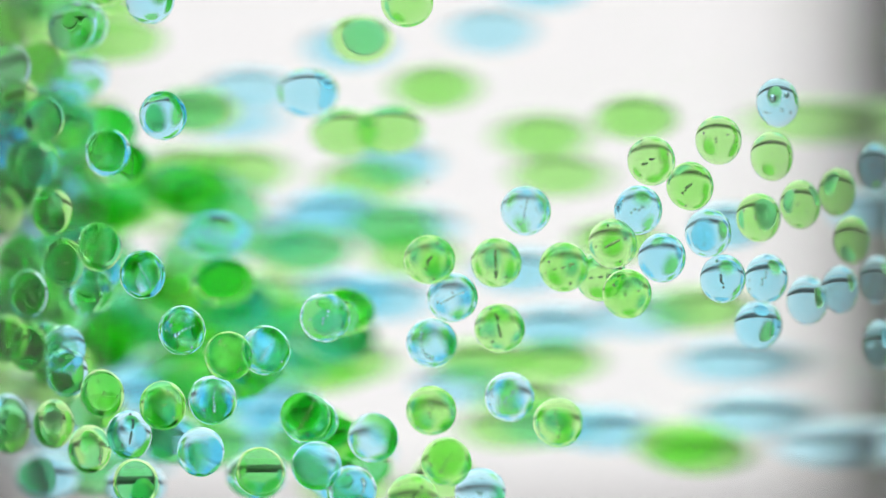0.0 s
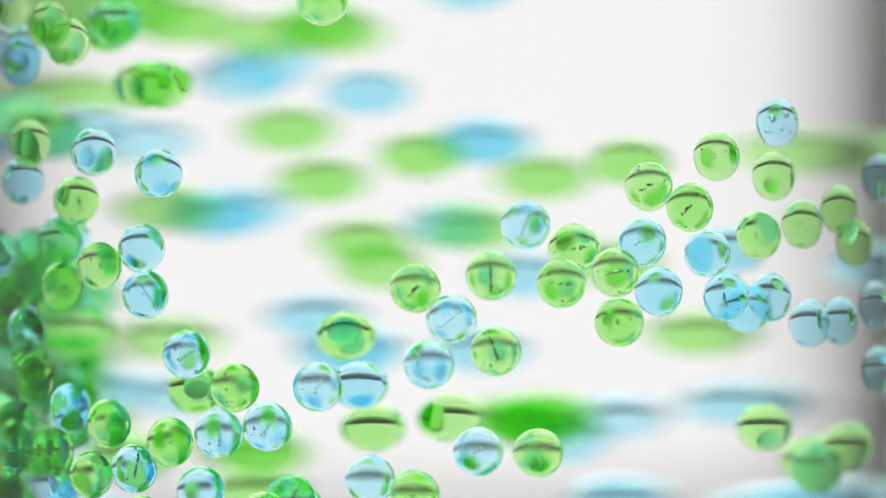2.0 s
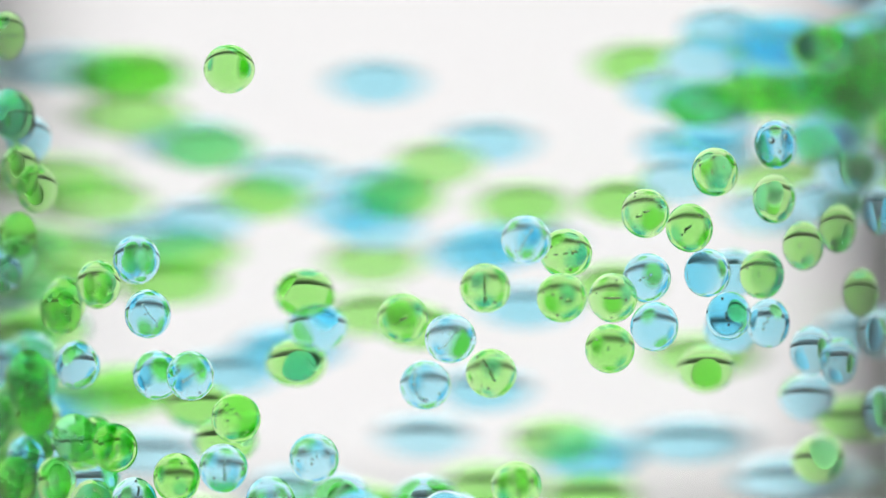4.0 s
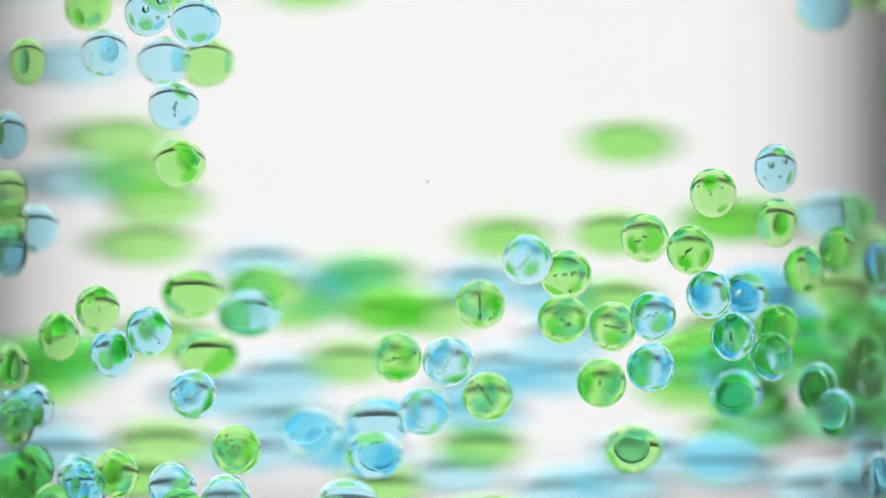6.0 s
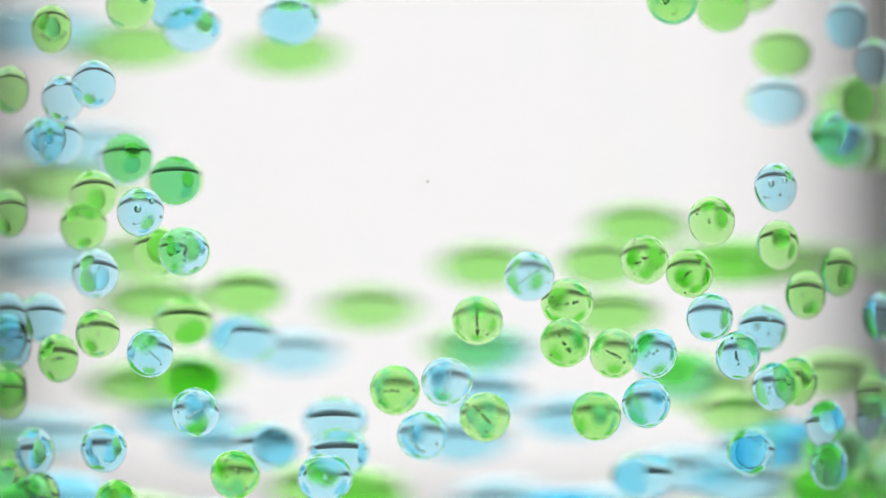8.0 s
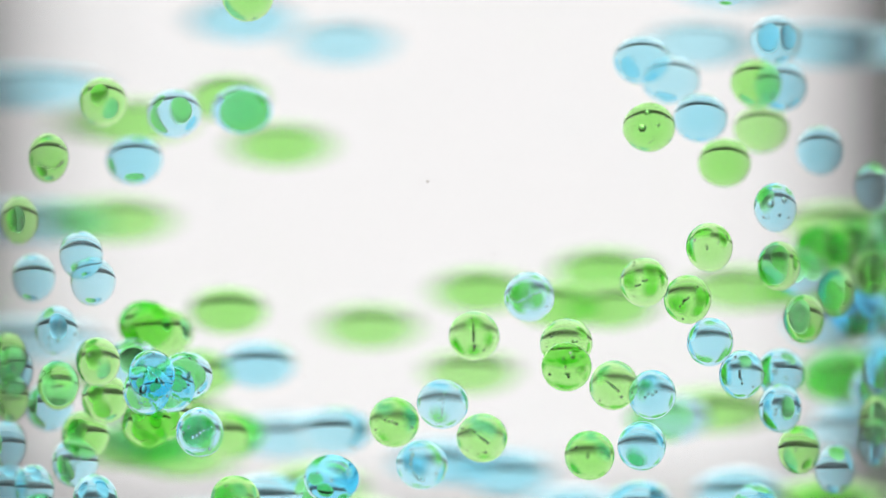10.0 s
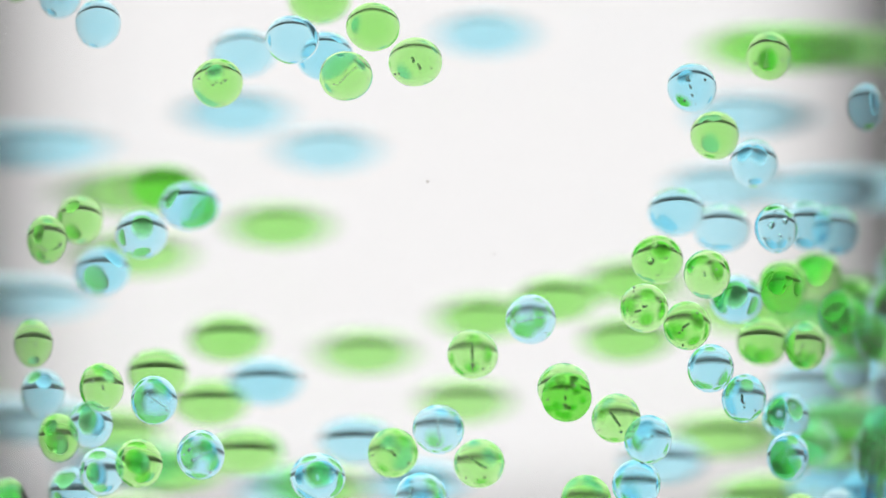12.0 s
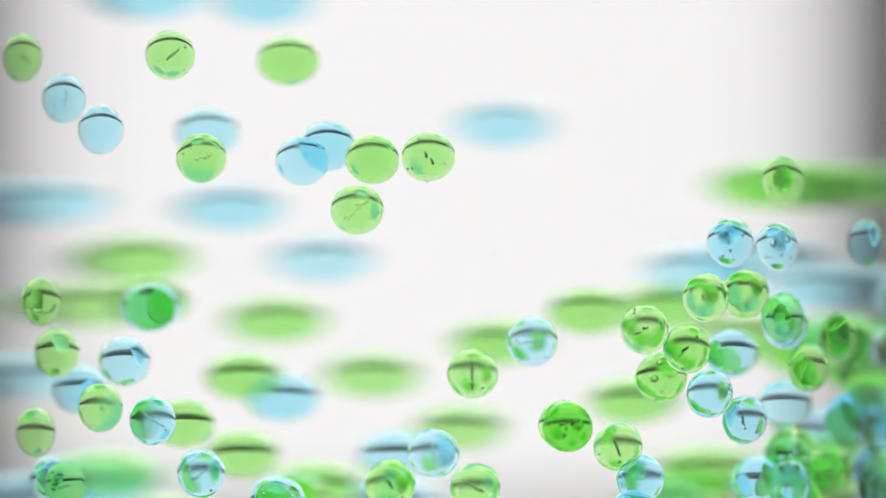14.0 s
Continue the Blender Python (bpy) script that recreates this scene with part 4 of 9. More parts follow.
    sink(BEADS[60], 30, [(0, 12.39, 32.44, 117.91), (1.5, 11.61, 32.49, 107.42), (2.5, 10.56, 32.54, 100.42), (3, 9.32, 32.61, 96.92), (5.5, 6.56, 32.79, 89.11), (6, 6.90, 32.77, 86.38), (6.5, 7.13, 32.76, 83.90), (7, 7.35, 32.74, 82.26), (7.5, 7.35, 32.74, 80.52), (8, 7.35, 32.74, 79.03), (10.5, 5.76, 32.84, 74.72), (11, 6.10, 32.82, 74.57), (11.5, 6.56, 32.79, 74.32), (12, 7.13, 32.75, 74.07), (12.5, 7.58, 32.73, 74.07), (13, 7.80, 32.71, 73.18), (14, 8.46, 32.67, 71.84)])
    sink(BEADS[61], 0, [(0, -27.55, -32.01, 77.19), (0.5, -27.55, -32.01, 76.72), (1.5, -27.55, -32.01, 76.02), (3, -27.55, -32.01, 74.71), (5.5, -27.78, -31.82, 72.74), (6.5, -27.64, -31.93, 71.62), (8, -27.69, -31.90, 70.03), (10.5, -27.64, -31.93, 67.13), (11.5, -27.32, -32.19, 66.01), (12.5, -27.42, -32.12, 65.17), (14, -27.46, -32.08, 63.86)])
    sink(BEADS[62], 75, [(0, -30.43, -29.43, 75.87), (0.5, -30.52, -29.34, 75.26), (1.5, -30.52, -29.34, 74.37), (3, -30.61, -29.25, 72.73), (5.5, -30.75, -29.11, 70.38), (6.5, -30.84, -29.02, 69.39), (8, -30.88, -28.97, 67.93), (10.5, -30.88, -28.97, 64.69), (11.5, -30.75, -29.11, 62.34), (12, -30.84, -29.02, 61.31), (12.5, -30.61, -29.25, 60.14), (14, -30.29, -29.56, 57.33)])
    sink(BEADS[63], -32, [(0, -24.05, -34.58, 74.90), (1.5, -23.86, -34.69, 73.74), (3, -23.68, -34.81, 72.15), (5.5, -23.59, -34.87, 70.85), (6.5, -23.55, -34.90, 69.87), (8, -23.45, -34.96, 68.43), (10.5, -23.23, -35.10, 66.19), (11.5, -23.05, -35.21, 64.99), (12.5, -23.18, -35.13, 64.15), (14, -23.23, -35.10, 62.84)], -2)
    sink(BEADS[64], 62, [(0, -20.87, -36.46, 70.31), (1.5, -20.59, -36.60, 68.87), (3, -20.32, -36.74, 67.20), (5.5, -20.05, -36.88, 65.66), (6.5, -19.96, -36.93, 64.74), (8, -19.82, -37.00, 63.58), (10.5, -19.37, -37.22, 61.49), (11.5, -19.32, -37.24, 60.47), (12.5, -19.41, -37.20, 59.73), (14, -19.32, -37.24, 58.57)])
    sink(BEADS[65], 0, [(0, -17.11, -38.23, 68.24), (0.5, -16.83, -38.34, 67.64), (1, -16.79, -38.36, 66.99), (1.5, -16.79, -38.36, 66.38), (2, -16.65, -38.41, 65.64), (2.5, -16.52, -38.46, 64.76), (3, -16.56, -38.45, 64.07), (5.5, -16.52, -38.46, 61.38), (6.5, -16.52, -38.46, 60.08), (8, -16.61, -38.43, 58.50), (10.5, -16.61, -38.43, 55.95), (11.5, -16.61, -38.43, 54.93), (14, -16.61, -38.43, 52.39)])
    sink(BEADS[66], 35, [(0, -14.17, -39.30, 68.71), (0.5, -14.30, -39.26, 67.00), (1, -14.17, -39.30, 65.47), (1.5, -14.12, -39.32, 64.08), (2, -14.03, -39.35, 62.46), (2.5, -13.94, -39.38, 60.61), (3, -13.81, -39.42, 58.85), (5.5, -13.72, -39.45, 52.98), (6.5, -13.70, -39.45, 50.63), (14, -13.66, -39.47, 32.99)])
    sink(BEADS[67], 0, [(0, -18.42, -37.66, 64.61), (0.5, -18.37, -37.68, 63.91), (1.5, -18.01, -37.84, 62.57), (3, -17.78, -37.94, 60.16), (5.5, -17.33, -38.13, 57.34), (6.5, -17.42, -38.10, 56.04), (8, -17.56, -38.04, 54.32), (9, -17.60, -38.02, 53.17), (14, -17.67, -37.99, 47.45)])
    sink(BEADS[68], 75, [(0, -22.41, -35.59, 64.11), (0.5, -22.09, -35.78, 63.32), (1.5, -21.86, -35.91, 61.83), (2, -21.82, -35.93, 61.09), (3, -21.55, -36.09, 59.47), (5.5, -20.96, -36.41, 56.13), (6.5, -20.86, -36.46, 54.79), (14, -20.56, -36.62, 44.77)])
    sink(BEADS[69], 30, [(0, -27.32, -32.19, 65.03), (0.5, -27.23, -32.27, 64.33), (1, -27.10, -32.37, 63.72), (1.5, -26.64, -32.73, 63.21), (2, -26.78, -32.63, 62.56), (2.5, -26.64, -32.73, 61.86), (3, -26.50, -32.84, 61.39), (5.5, -26.09, -33.15, 59.06), (6, -26.18, -33.08, 58.46), (6.5, -26.09, -33.15, 57.90), (7, -26.09, -33.15, 57.24), (8, -26.09, -33.15, 55.94), (9, -26.09, -33.15, 54.63), (14, -26.09, -33.15, 48.09)])
    sink(BEADS[70], 10, [(0, -25.14, -33.84, 61.65), (0.5, -25.05, -33.90, 60.95), (1, -24.96, -33.96, 60.35), (1.5, -24.96, -33.96, 59.55), (2, -24.73, -34.12, 58.86), (2.5, -24.73, -34.12, 58.16), (3, -24.73, -34.12, 57.60), (5.5, -24.59, -34.21, 52.80), (6.5, -24.57, -34.23, 50.88), (14, -24.50, -34.27, 36.47)])
    sink(BEADS[71], -15, [(0, -28.33, -31.36, 60.42), (0.5, -28.46, -31.24, 59.72), (1.5, -28.24, -31.44, 58.88), (3, -28.15, -31.51, 57.01), (5.5, -28.01, -31.63, 54.11), (6.5, -27.99, -31.65, 52.95), (14, -27.92, -31.71, 44.26)])
    sink(BEADS[72], 90, [(0, -19.37, -37.22, 60.33), (0.5, -19.82, -37.00, 59.40), (1, -19.60, -37.11, 59.03), (1.5, -19.37, -37.22, 58.24), (2, -19.37, -37.22, 57.17), (2.5, -19.37, -37.22, 56.38), (3, -19.23, -37.28, 55.46), (4, -19.12, -37.34, 53.60), (14, -18.66, -37.55, 35.07)])
    sink(BEADS[73], 40, [(0, 5.27, -40.78, 64.90), (0.5, 4.68, -40.87, 63.65), (1, 3.96, -40.97, 62.64), (1.5, 3.42, -41.04, 61.67), (2, 2.75, -41.11, 60.42), (2.5, 2.03, -41.18, 59.18), (3, 1.36, -41.23, 57.75), (5.5, -1.12, -41.32, 51.19), (6.5, -1.53, -41.32, 48.57), (14, -2.77, -41.30, 28.92)])
    sink(BEADS[74], -15, [(0, 9.14, -39.95, 62.80), (0.5, 8.69, -40.06, 62.15), (1, 8.33, -40.15, 61.56), (1.5, 7.97, -40.24, 61.05), (2, 7.56, -40.33, 60.31), (2.5, 7.20, -40.41, 59.71), (3, 6.80, -40.49, 58.93), (5.5, 4.50, -40.89, 55.66), (6.5, 4.11, -40.95, 54.35), (14, 2.95, -41.09, 44.54)])
    sink(BEADS[75], 10, [(0, -0.98, -41.32, 63.80), (0.5, -1.25, -41.32, 62.04), (1, -1.66, -41.32, 60.43), (1.5, -1.93, -41.32, 58.67), (2, -2.33, -41.31, 56.96), (3, -3.14, -41.28, 53.04), (4, -3.48, -41.27, 49.12), (14, -4.83, -41.18, 9.87)])
    sink(BEADS[76], 90, [(0, -5.61, -41.11, 61.58), (0.5, -5.61, -41.11, 60.65), (1, -5.84, -41.08, 59.87), (1.5, -5.84, -41.08, 59.04), (2, -5.84, -41.08, 58.11), (2.5, -5.84, -41.08, 57.10), (3, -5.93, -41.07, 56.27), (4, -6.00, -41.07, 54.60), (14, -6.30, -41.03, 37.97)])
    sink(BEADS[77], 30, [(0, -9.44, -40.54, 71.41), (0.5, -9.66, -40.49, 69.88), (1, -9.80, -40.46, 68.63), (1.5, -9.89, -40.44, 67.25), (2, -10.02, -40.42, 65.72), (2.5, -10.11, -40.40, 64.10), (3, -10.11, -40.40, 62.49), (5.5, -10.79, -40.24, 55.78), (6.5, -10.90, -40.22, 53.10), (14, -11.24, -40.14, 32.97)])
    sink(BEADS[78], 30, [(0, -11.01, -40.19, 63.31), (0.5, -11.46, -40.08, 61.46), (1, -11.69, -40.02, 59.70), (1.5, -11.91, -39.97, 58.08), (3, -12.82, -39.72, 52.99), (4, -13.07, -39.64, 49.59), (14, -14.07, -39.34, 15.61)])
    sink(BEADS[79], -60, [(0, -9.87, -28.09, 62.78), (0.5, -10.28, -28.01, 60.90), (1, -10.70, -27.92, 59.03), (1.5, -10.90, -27.87, 57.39), (3, -11.52, -27.72, 52.24), (4, -11.70, -27.68, 48.80), (14, -12.40, -27.52, 14.44)])
    sink(BEADS[80], 30, [(0, 0.23, -41.29, 59.60), (0.5, -0.67, -41.31, 58.12), (1, -1.34, -41.32, 56.27), (3, -3.81, -41.25, 48.88), (4, -4.33, -41.22, 45.19), (14, -6.39, -41.02, 8.24)])
    sink(BEADS[81], 10, [(0, -10.11, -40.40, 59.25), (0.5, -10.34, -40.35, 57.86), (1, -10.56, -40.30, 56.47), (1.5, -11.01, -40.19, 55.08), (2.5, -11.39, -40.10, 52.30), (14, -13.11, -39.63, 20.33)])
    sink(BEADS[82], 10, [(0, -14.62, -39.16, 58.76), (0.5, -14.71, -39.12, 57.50), (1, -14.39, -39.23, 56.44), (1.5, -14.26, -39.27, 55.75), (2.5, -14.15, -39.31, 54.36), (14, -13.62, -39.48, 38.42)])
    sink(BEADS[83], 10, [(0, -24.59, -34.21, 57.69), (0.5, -24.45, -34.30, 56.53), (1, -24.36, -34.37, 55.83), (1.5, -24.14, -34.52, 55.23), (2.5, -23.94, -34.64, 54.03), (14, -23.05, -35.20, 40.19)])
    sink(BEADS[84], 30, [(0, -7.32, -40.90, 57.28), (0.5, -7.86, -40.82, 56.26), (1.5, -8.31, -40.74, 54.22), (14, -10.56, -40.30, 28.75)])
    sink(BEADS[85], -60, [(0, 2.93, -41.09, 57.10), (0.5, 2.25, -41.16, 56.18), (1.5, 1.69, -41.20, 54.33), (14, -1.15, -41.32, 31.29)])
    sink(BEADS[86], 30, [(0, -2.46, -41.31, 56.64), (0.5, -3.36, -41.27, 54.42), (1.5, -4.12, -41.23, 49.99), (14, -7.85, -40.82, 15.24)])
    sink(BEADS[87], 75, [(0, -31.20, -28.64, 62.47), (0.5, -31.43, -28.40, 62.00), (1, -31.89, -27.91, 61.05), (1.5, -30.98, -28.88, 60.60), (2, -31.20, -28.64, 60.12), (2.5, -30.98, -28.88, 59.43), (3, -30.98, -28.88, 58.72), (5.5, -31.20, -28.64, 56.13), (6.5, -31.24, -28.60, 55.09), (14, -31.36, -28.48, 47.32)])
    sink(BEADS[88], 90, [(0, -29.83, -28.31, 66.71), (0.5, -29.74, -28.40, 65.77), (1, -29.83, -28.31, 65.06), (1.5, -29.52, -28.61, 64.50), (2, -29.52, -28.61, 63.80), (2.5, -29.29, -28.82, 63.19), (3, -29.29, -28.82, 62.49), (5.5, -28.84, -29.23, 58.74), (6, -28.39, -29.63, 57.34), (7, -28.01, -29.97, 54.55), (14, -26.95, -30.90, 34.99)])
    sink(BEADS[89], 30, [(0, -33.26, -26.34, 68.79), (0.5, -33.49, -26.06, 67.85), (1, -33.49, -26.06, 67.14), (1.5, -33.03, -26.61, 66.68), (2, -32.80, -26.88, 66.21), (3, -32.80, -26.88, 64.56), (5.5, -32.80, -26.88, 60.32), (6, -32.80, -26.88, 58.67), (6.5, -32.57, -27.14, 57.73), (8, -32.35, -27.40, 56.33), (9, -32.28, -27.48, 55.39), (14, -32.15, -27.62, 50.71)])
    sink(BEADS[90], 30, [(0, -32.89, -25.03, 73.27), (0.5, -32.67, -25.30, 72.09), (1, -33.11, -24.76, 71.38), (1.5, -33.11, -24.76, 70.91), (2.5, -32.89, -25.03, 69.49), (3, -32.89, -25.03, 68.31), (5.5, -32.89, -25.03, 64.77), (6, -32.44, -25.56, 63.83), (6.5, -32.44, -25.56, 62.66), (7, -32.53, -25.45, 61.71), (8, -32.44, -25.56, 60.06), (10.5, -32.44, -25.56, 56.28), (11.5, -32.44, -25.56, 54.78), (14, -32.44, -25.56, 51.00)])
    sink(BEADS[91], 30, [(0, -27.92, -21.67, 95.50), (0.5, -28.76, -20.90, 91.73), (1, -29.17, -20.49, 87.47), (1.5, -29.05, -20.62, 82.26), (2, -28.76, -20.90, 77.52), (2.5, -28.55, -21.10, 74.21), (3, -27.71, -21.86, 69.48), (4, -27.01, -22.50, 60.48), (14, -24.20, -25.06, 15.78)])
    sink(BEADS[92], 75, [(0, -25.55, -15.37, 95.84), (0.5, -26.14, -14.90, 92.05), (1, -26.91, -14.23, 88.49), (1.5, -26.91, -14.23, 82.77), (2, -26.72, -14.40, 78.00), (2.5, -26.14, -14.90, 72.76), (3, -25.36, -15.52, 66.58), (4, -24.71, -16.05, 57.58), (14, -22.10, -18.15, 9.22)])
    sink(BEADS[93], 30, [(0, -22.74, -30.46, 97.64), (0.5, -23.84, -29.76, 96.02), (1, -25.37, -28.71, 93.23), (1.5, -26.38, -27.95, 89.26), (2, -27.13, -27.36, 85.04), (2.5, -27.35, -27.18, 80.34), (3, -28.22, -26.43, 75.63), (5.5, -28.44, -26.24, 59.25), (6, -28.22, -26.43, 57.98), (6.5, -28.44, -26.24, 57.04), (7.5, -28.62, -26.07, 55.14), (14, -29.10, -25.65, 42.83)])
    sink(BEADS[94], -15, [(0, -25.47, -25.33, 99.17), (0.5, -26.97, -24.16, 95.68), (1, -28.03, -23.25, 91.45), (1.5, -28.24, -23.06, 86.50), (2, -27.82, -23.44, 81.06), (2.5, -28.03, -23.25, 75.63), (3, -27.18, -23.99, 69.97), (4, -26.46, -24.60, 60.97), (14, -23.61, -27.07, 12.79)])
    sink(BEADS[95], 30, [(0, -21.85, -31.81, 88.03), (0.5, -21.89, -31.78, 87.00), (1, -21.94, -31.76, 85.92), (1.5, -21.89, -31.78, 84.62), (2, -22.20, -31.60, 83.22), (2.5, -22.51, -31.42, 81.39), (3, -22.86, -31.21, 79.38), (5.5, -25.51, -29.44, 70.72), (6, -25.82, -29.21, 68.37), (6.5, -26.08, -29.01, 66.82), (7, -26.26, -28.87, 64.85), (7.5, -26.39, -28.77, 62.88), (8, -26.48, -28.70, 60.48), (10.5, -27.27, -28.07, 55.44), (11.5, -27.41, -27.96, 53.42), (14, -27.54, -27.86, 48.38)])
    sink(BEADS[96], 75, [(0, -26.17, -28.94, 85.02), (0.5, -25.60, -29.37, 83.52), (1, -25.16, -29.69, 81.64), (1.5, -24.50, -30.15, 79.29), (2, -23.53, -30.79, 77.05), (2.5, -23.00, -31.12, 74.71), (3, -22.86, -31.21, 71.44), (5.5, -21.32, -32.10, 60.24), (6.5, -21.06, -32.25, 55.76), (14, -20.28, -32.71, 22.16)])
    sink(BEADS[97], -35, [(0, -30.52, -25.09, 106.09), (0.5, -30.80, -24.79, 101.59), (1, -31.46, -24.08, 96.89), (1.5, -31.90, -23.58, 92.08), (2, -32.25, -23.17, 85.80), (2.5, -32.55, -22.80, 79.18), (3, -32.34, -23.06, 72.79), (5.5, -32.33, -23.06, 58.59), (6.5, -32.33, -23.06, 52.92), (14, -32.33, -23.06, 10.33)])
    sink(BEADS[98], -15, [(0, -29.19, -22.21, 105.22), (0.5, -29.72, -21.64, 100.72), (1, -30.99, -20.28, 95.31), (1.5, -31.83, -19.29, 89.40), (2, -31.83, -19.29, 82.75), (2.5, -32.25, -18.77, 76.10), (3, -31.41, -19.79, 68.98), (4, -30.71, -20.65, 59.98), (14, -27.89, -24.10, 14.80)])
    sink(BEADS[99], 90, [(0, -30.35, -25.26, 111.71), (0.5, -30.39, -25.21, 107.70), (1.5, -30.58, -25.02, 99.69), (2, -30.80, -24.79, 95.69), (2.5, -32.12, -23.32, 91.24), (3, -32.77, -22.53, 86.52), (5.5, -33.43, -21.70, 63.77), (6.5, -33.54, -21.56, 54.77), (14, -33.87, -21.13, 16.86)])
    sink(BEADS[100], 50, [(0, -29.77, -23.33, 107.74), (1, -30.49, -22.54, 100.70), (1.5, -31.35, -21.60, 97.18), (2, -32.42, -20.32, 92.71), (2.5, -32.84, -19.78, 87.74), (3, -32.63, -20.05, 82.75), (5.5, -32.84, -19.78, 67.55), (6.5, -32.88, -19.73, 61.47), (14, -32.99, -19.59, 15.87)])
    sink(BEADS[101], 90, [(0, -6.25, 0.19, 86.90), (0.5, -8.57, 0.43, 89.79), (1, -11.55, 0.89, 91.49), (1.5, -14.98, 1.70, 91.51), (2, -19.07, -4.80, 90.96), (2.5, -24.72, -13.55, 89.20), (3, -29.72, -21.64, 88.17), (5.5, -34.63, -24.59, 71.37), (6.5, -34.68, -24.52, 64.65), (14, -34.83, -24.32, 14.26)])
    sink(BEADS[102], -60, [(0, -3.59, 0.04, 87.14), (0.5, -5.92, 0.16, 89.78), (1, -9.24, 0.52, 91.38), (1.5, -14.33, 1.52, 91.41), (2, -18.04, -5.26, 90.95), (2.5, -23.05, -10.64, 88.99), (3, -26.65, -16.12, 87.51), (5.5, -34.40, -24.89, 67.60), (6.5, -34.26, -25.08, 59.63), (14, -33.89, -25.56, 13.87)])
    sink(BEADS[103], 75, [(0, -9.12, -11.79, 90.12), (0.5, -11.03, -11.43, 92.98), (1, -14.25, -10.63, 95.62), (1.5, -17.88, -9.35, 95.90), (2, -22.81, -14.87, 96.07), (2.5, -25.66, -16.93, 93.91), (3, -30.15, -21.20, 91.73), (5.5, -34.86, -24.28, 79.65), (6.5, -34.88, -24.24, 74.82), (14, -34.96, -24.14, 38.56)])
    sink(BEADS[104], -15, [(0, -5.50, -8.11, 94.69), (0.5, -9.42, -7.64, 96.61), (1, -13.66, -6.73, 95.93), (1.5, -16.82, -5.73, 96.21), (2, -21.29, -3.66, 95.80), (2.5, -27.24, -15.60, 94.18), (3, -30.57, -20.75, 90.79), (5.5, -34.86, -24.28, 84.62), (8, -34.86, -24.28, 64.75), (10, -34.86, -24.28, 50.56), (11, -34.86, -24.28, 43.46), (14, -34.86, -24.28, 22.18)])
    sink(BEADS[105], -15, [(0, -2.88, -37.16, 97.21), (0.5, -4.11, -37.10, 97.91), (1, -5.51, -36.99, 98.14), (1.5, -7.39, -36.76, 98.15), (2, -9.45, -36.41, 97.37), (2.5, -11.65, -35.92, 96.46), (3, -13.62, -35.36, 94.94), (5.5, -19.08, -27.51, 86.42), (6, -19.80, -27.17, 84.08), (6.5, -20.56, -28.41, 82.11), (7, -20.91, -28.23, 80.33), (7.5, -20.65, -24.28, 78.69), (8, -20.49, -20.28, 76.81), (10.5, -21.00, -15.94, 68.27), (11, -24.19, -30.36, 65.34), (11.5, -23.75, -30.65, 62.54), (12, -23.75, -30.65, 59.26), (12.5, -23.74, -30.65, 57.16), (13.5, -23.74, -30.65, 52.95), (14, -23.74, -30.65, 50.84)])
    sink(BEADS[106], -60, [(0, -8.74, -20.25, 115.79), (2, -9.66, -19.98, 108.20), (3, -10.57, -19.72, 104.41), (5.5, -16.04, -18.17, 94.92), (6, -16.62, -17.96, 92.57), (6.5, -17.59, -17.57, 90.07), (7, -18.18, -17.32, 87.70), (7.5, -18.45, -17.20, 85.57), (8, -18.76, -17.06, 82.73), (10.5, -19.53, -16.70, 57.61), (11.5, -19.66, -16.64, 48.61), (14, -19.79, -16.57, 26.11)])
    sink(BEADS[107], 0, [(0, -20.00, -28.70, 129.89), (4.5, -20.24, -28.58, 99.11), (5.5, -20.35, -28.52, 92.28), (6, -20.48, -28.46, 88.86), (6.5, -20.44, -28.48, 85.86), (7, -20.26, -28.57, 82.90), (7.5, -19.92, -28.74, 79.62), (8, -19.71, -28.85, 76.81), (10.5, -19.49, -28.95, 63.23), (11, -19.92, -28.74, 59.72), (11.5, -19.92, -28.74, 56.91), (12.5, -19.92, -28.74, 51.28), (14, -19.92, -28.74, 42.85)])
    sink(BEADS[108], -15, [(0, -18.57, -35.42, 147.81), (4.5, -20.93, -34.00, 109.38), (5.5, -21.98, -33.37, 100.84), (6, -23.23, -32.62, 96.57), (6.5, -24.22, -31.99, 92.24), (7, -23.99, -32.14, 88.12), (7.5, -23.86, -32.22, 84.29), (8, -23.86, -32.22, 80.08), (10.5, -23.32, -32.57, 61.87), (11, -23.55, -32.43, 58.36), (12, -23.73, -32.31, 51.35), (14, -23.88, -32.21, 37.33)])
    sink(BEADS[109], -15, [(0, -19.16, -30.75, 143.41), (4.5, -19.08, -30.79, 107.66), (5.5, -19.05, -30.81, 99.71), (6, -19.00, -30.83, 95.74), (6.5, -19.35, -30.66, 92.57), (7, -19.48, -30.60, 89.58), (7.5, -20.04, -30.32, 86.40), (8, -20.56, -30.05, 82.66), (10.5, -20.99, -29.82, 60.67), (11.5, -21.07, -29.78, 51.87), (14, -21.14, -29.74, 29.87)])
    sink(BEADS[110], 90, [(0, -15.90, -22.53, 118.62), (4.5, -18.02, -21.49, 99.20), (5.5, -18.97, -21.03, 94.89), (6, -20.09, -20.49, 92.73), (6.5, -21.89, -19.50, 91.24), (7, -21.40, -11.66, 88.97), (7.5, -21.40, -11.66, 87.06), (8, -21.58, -11.56, 84.44), (10.5, -22.69, -19.02, 62.46), (11, -23.48, -18.51, 57.62), (12, -24.15, -18.08, 48.62), (14, -24.69, -17.74, 30.62)])
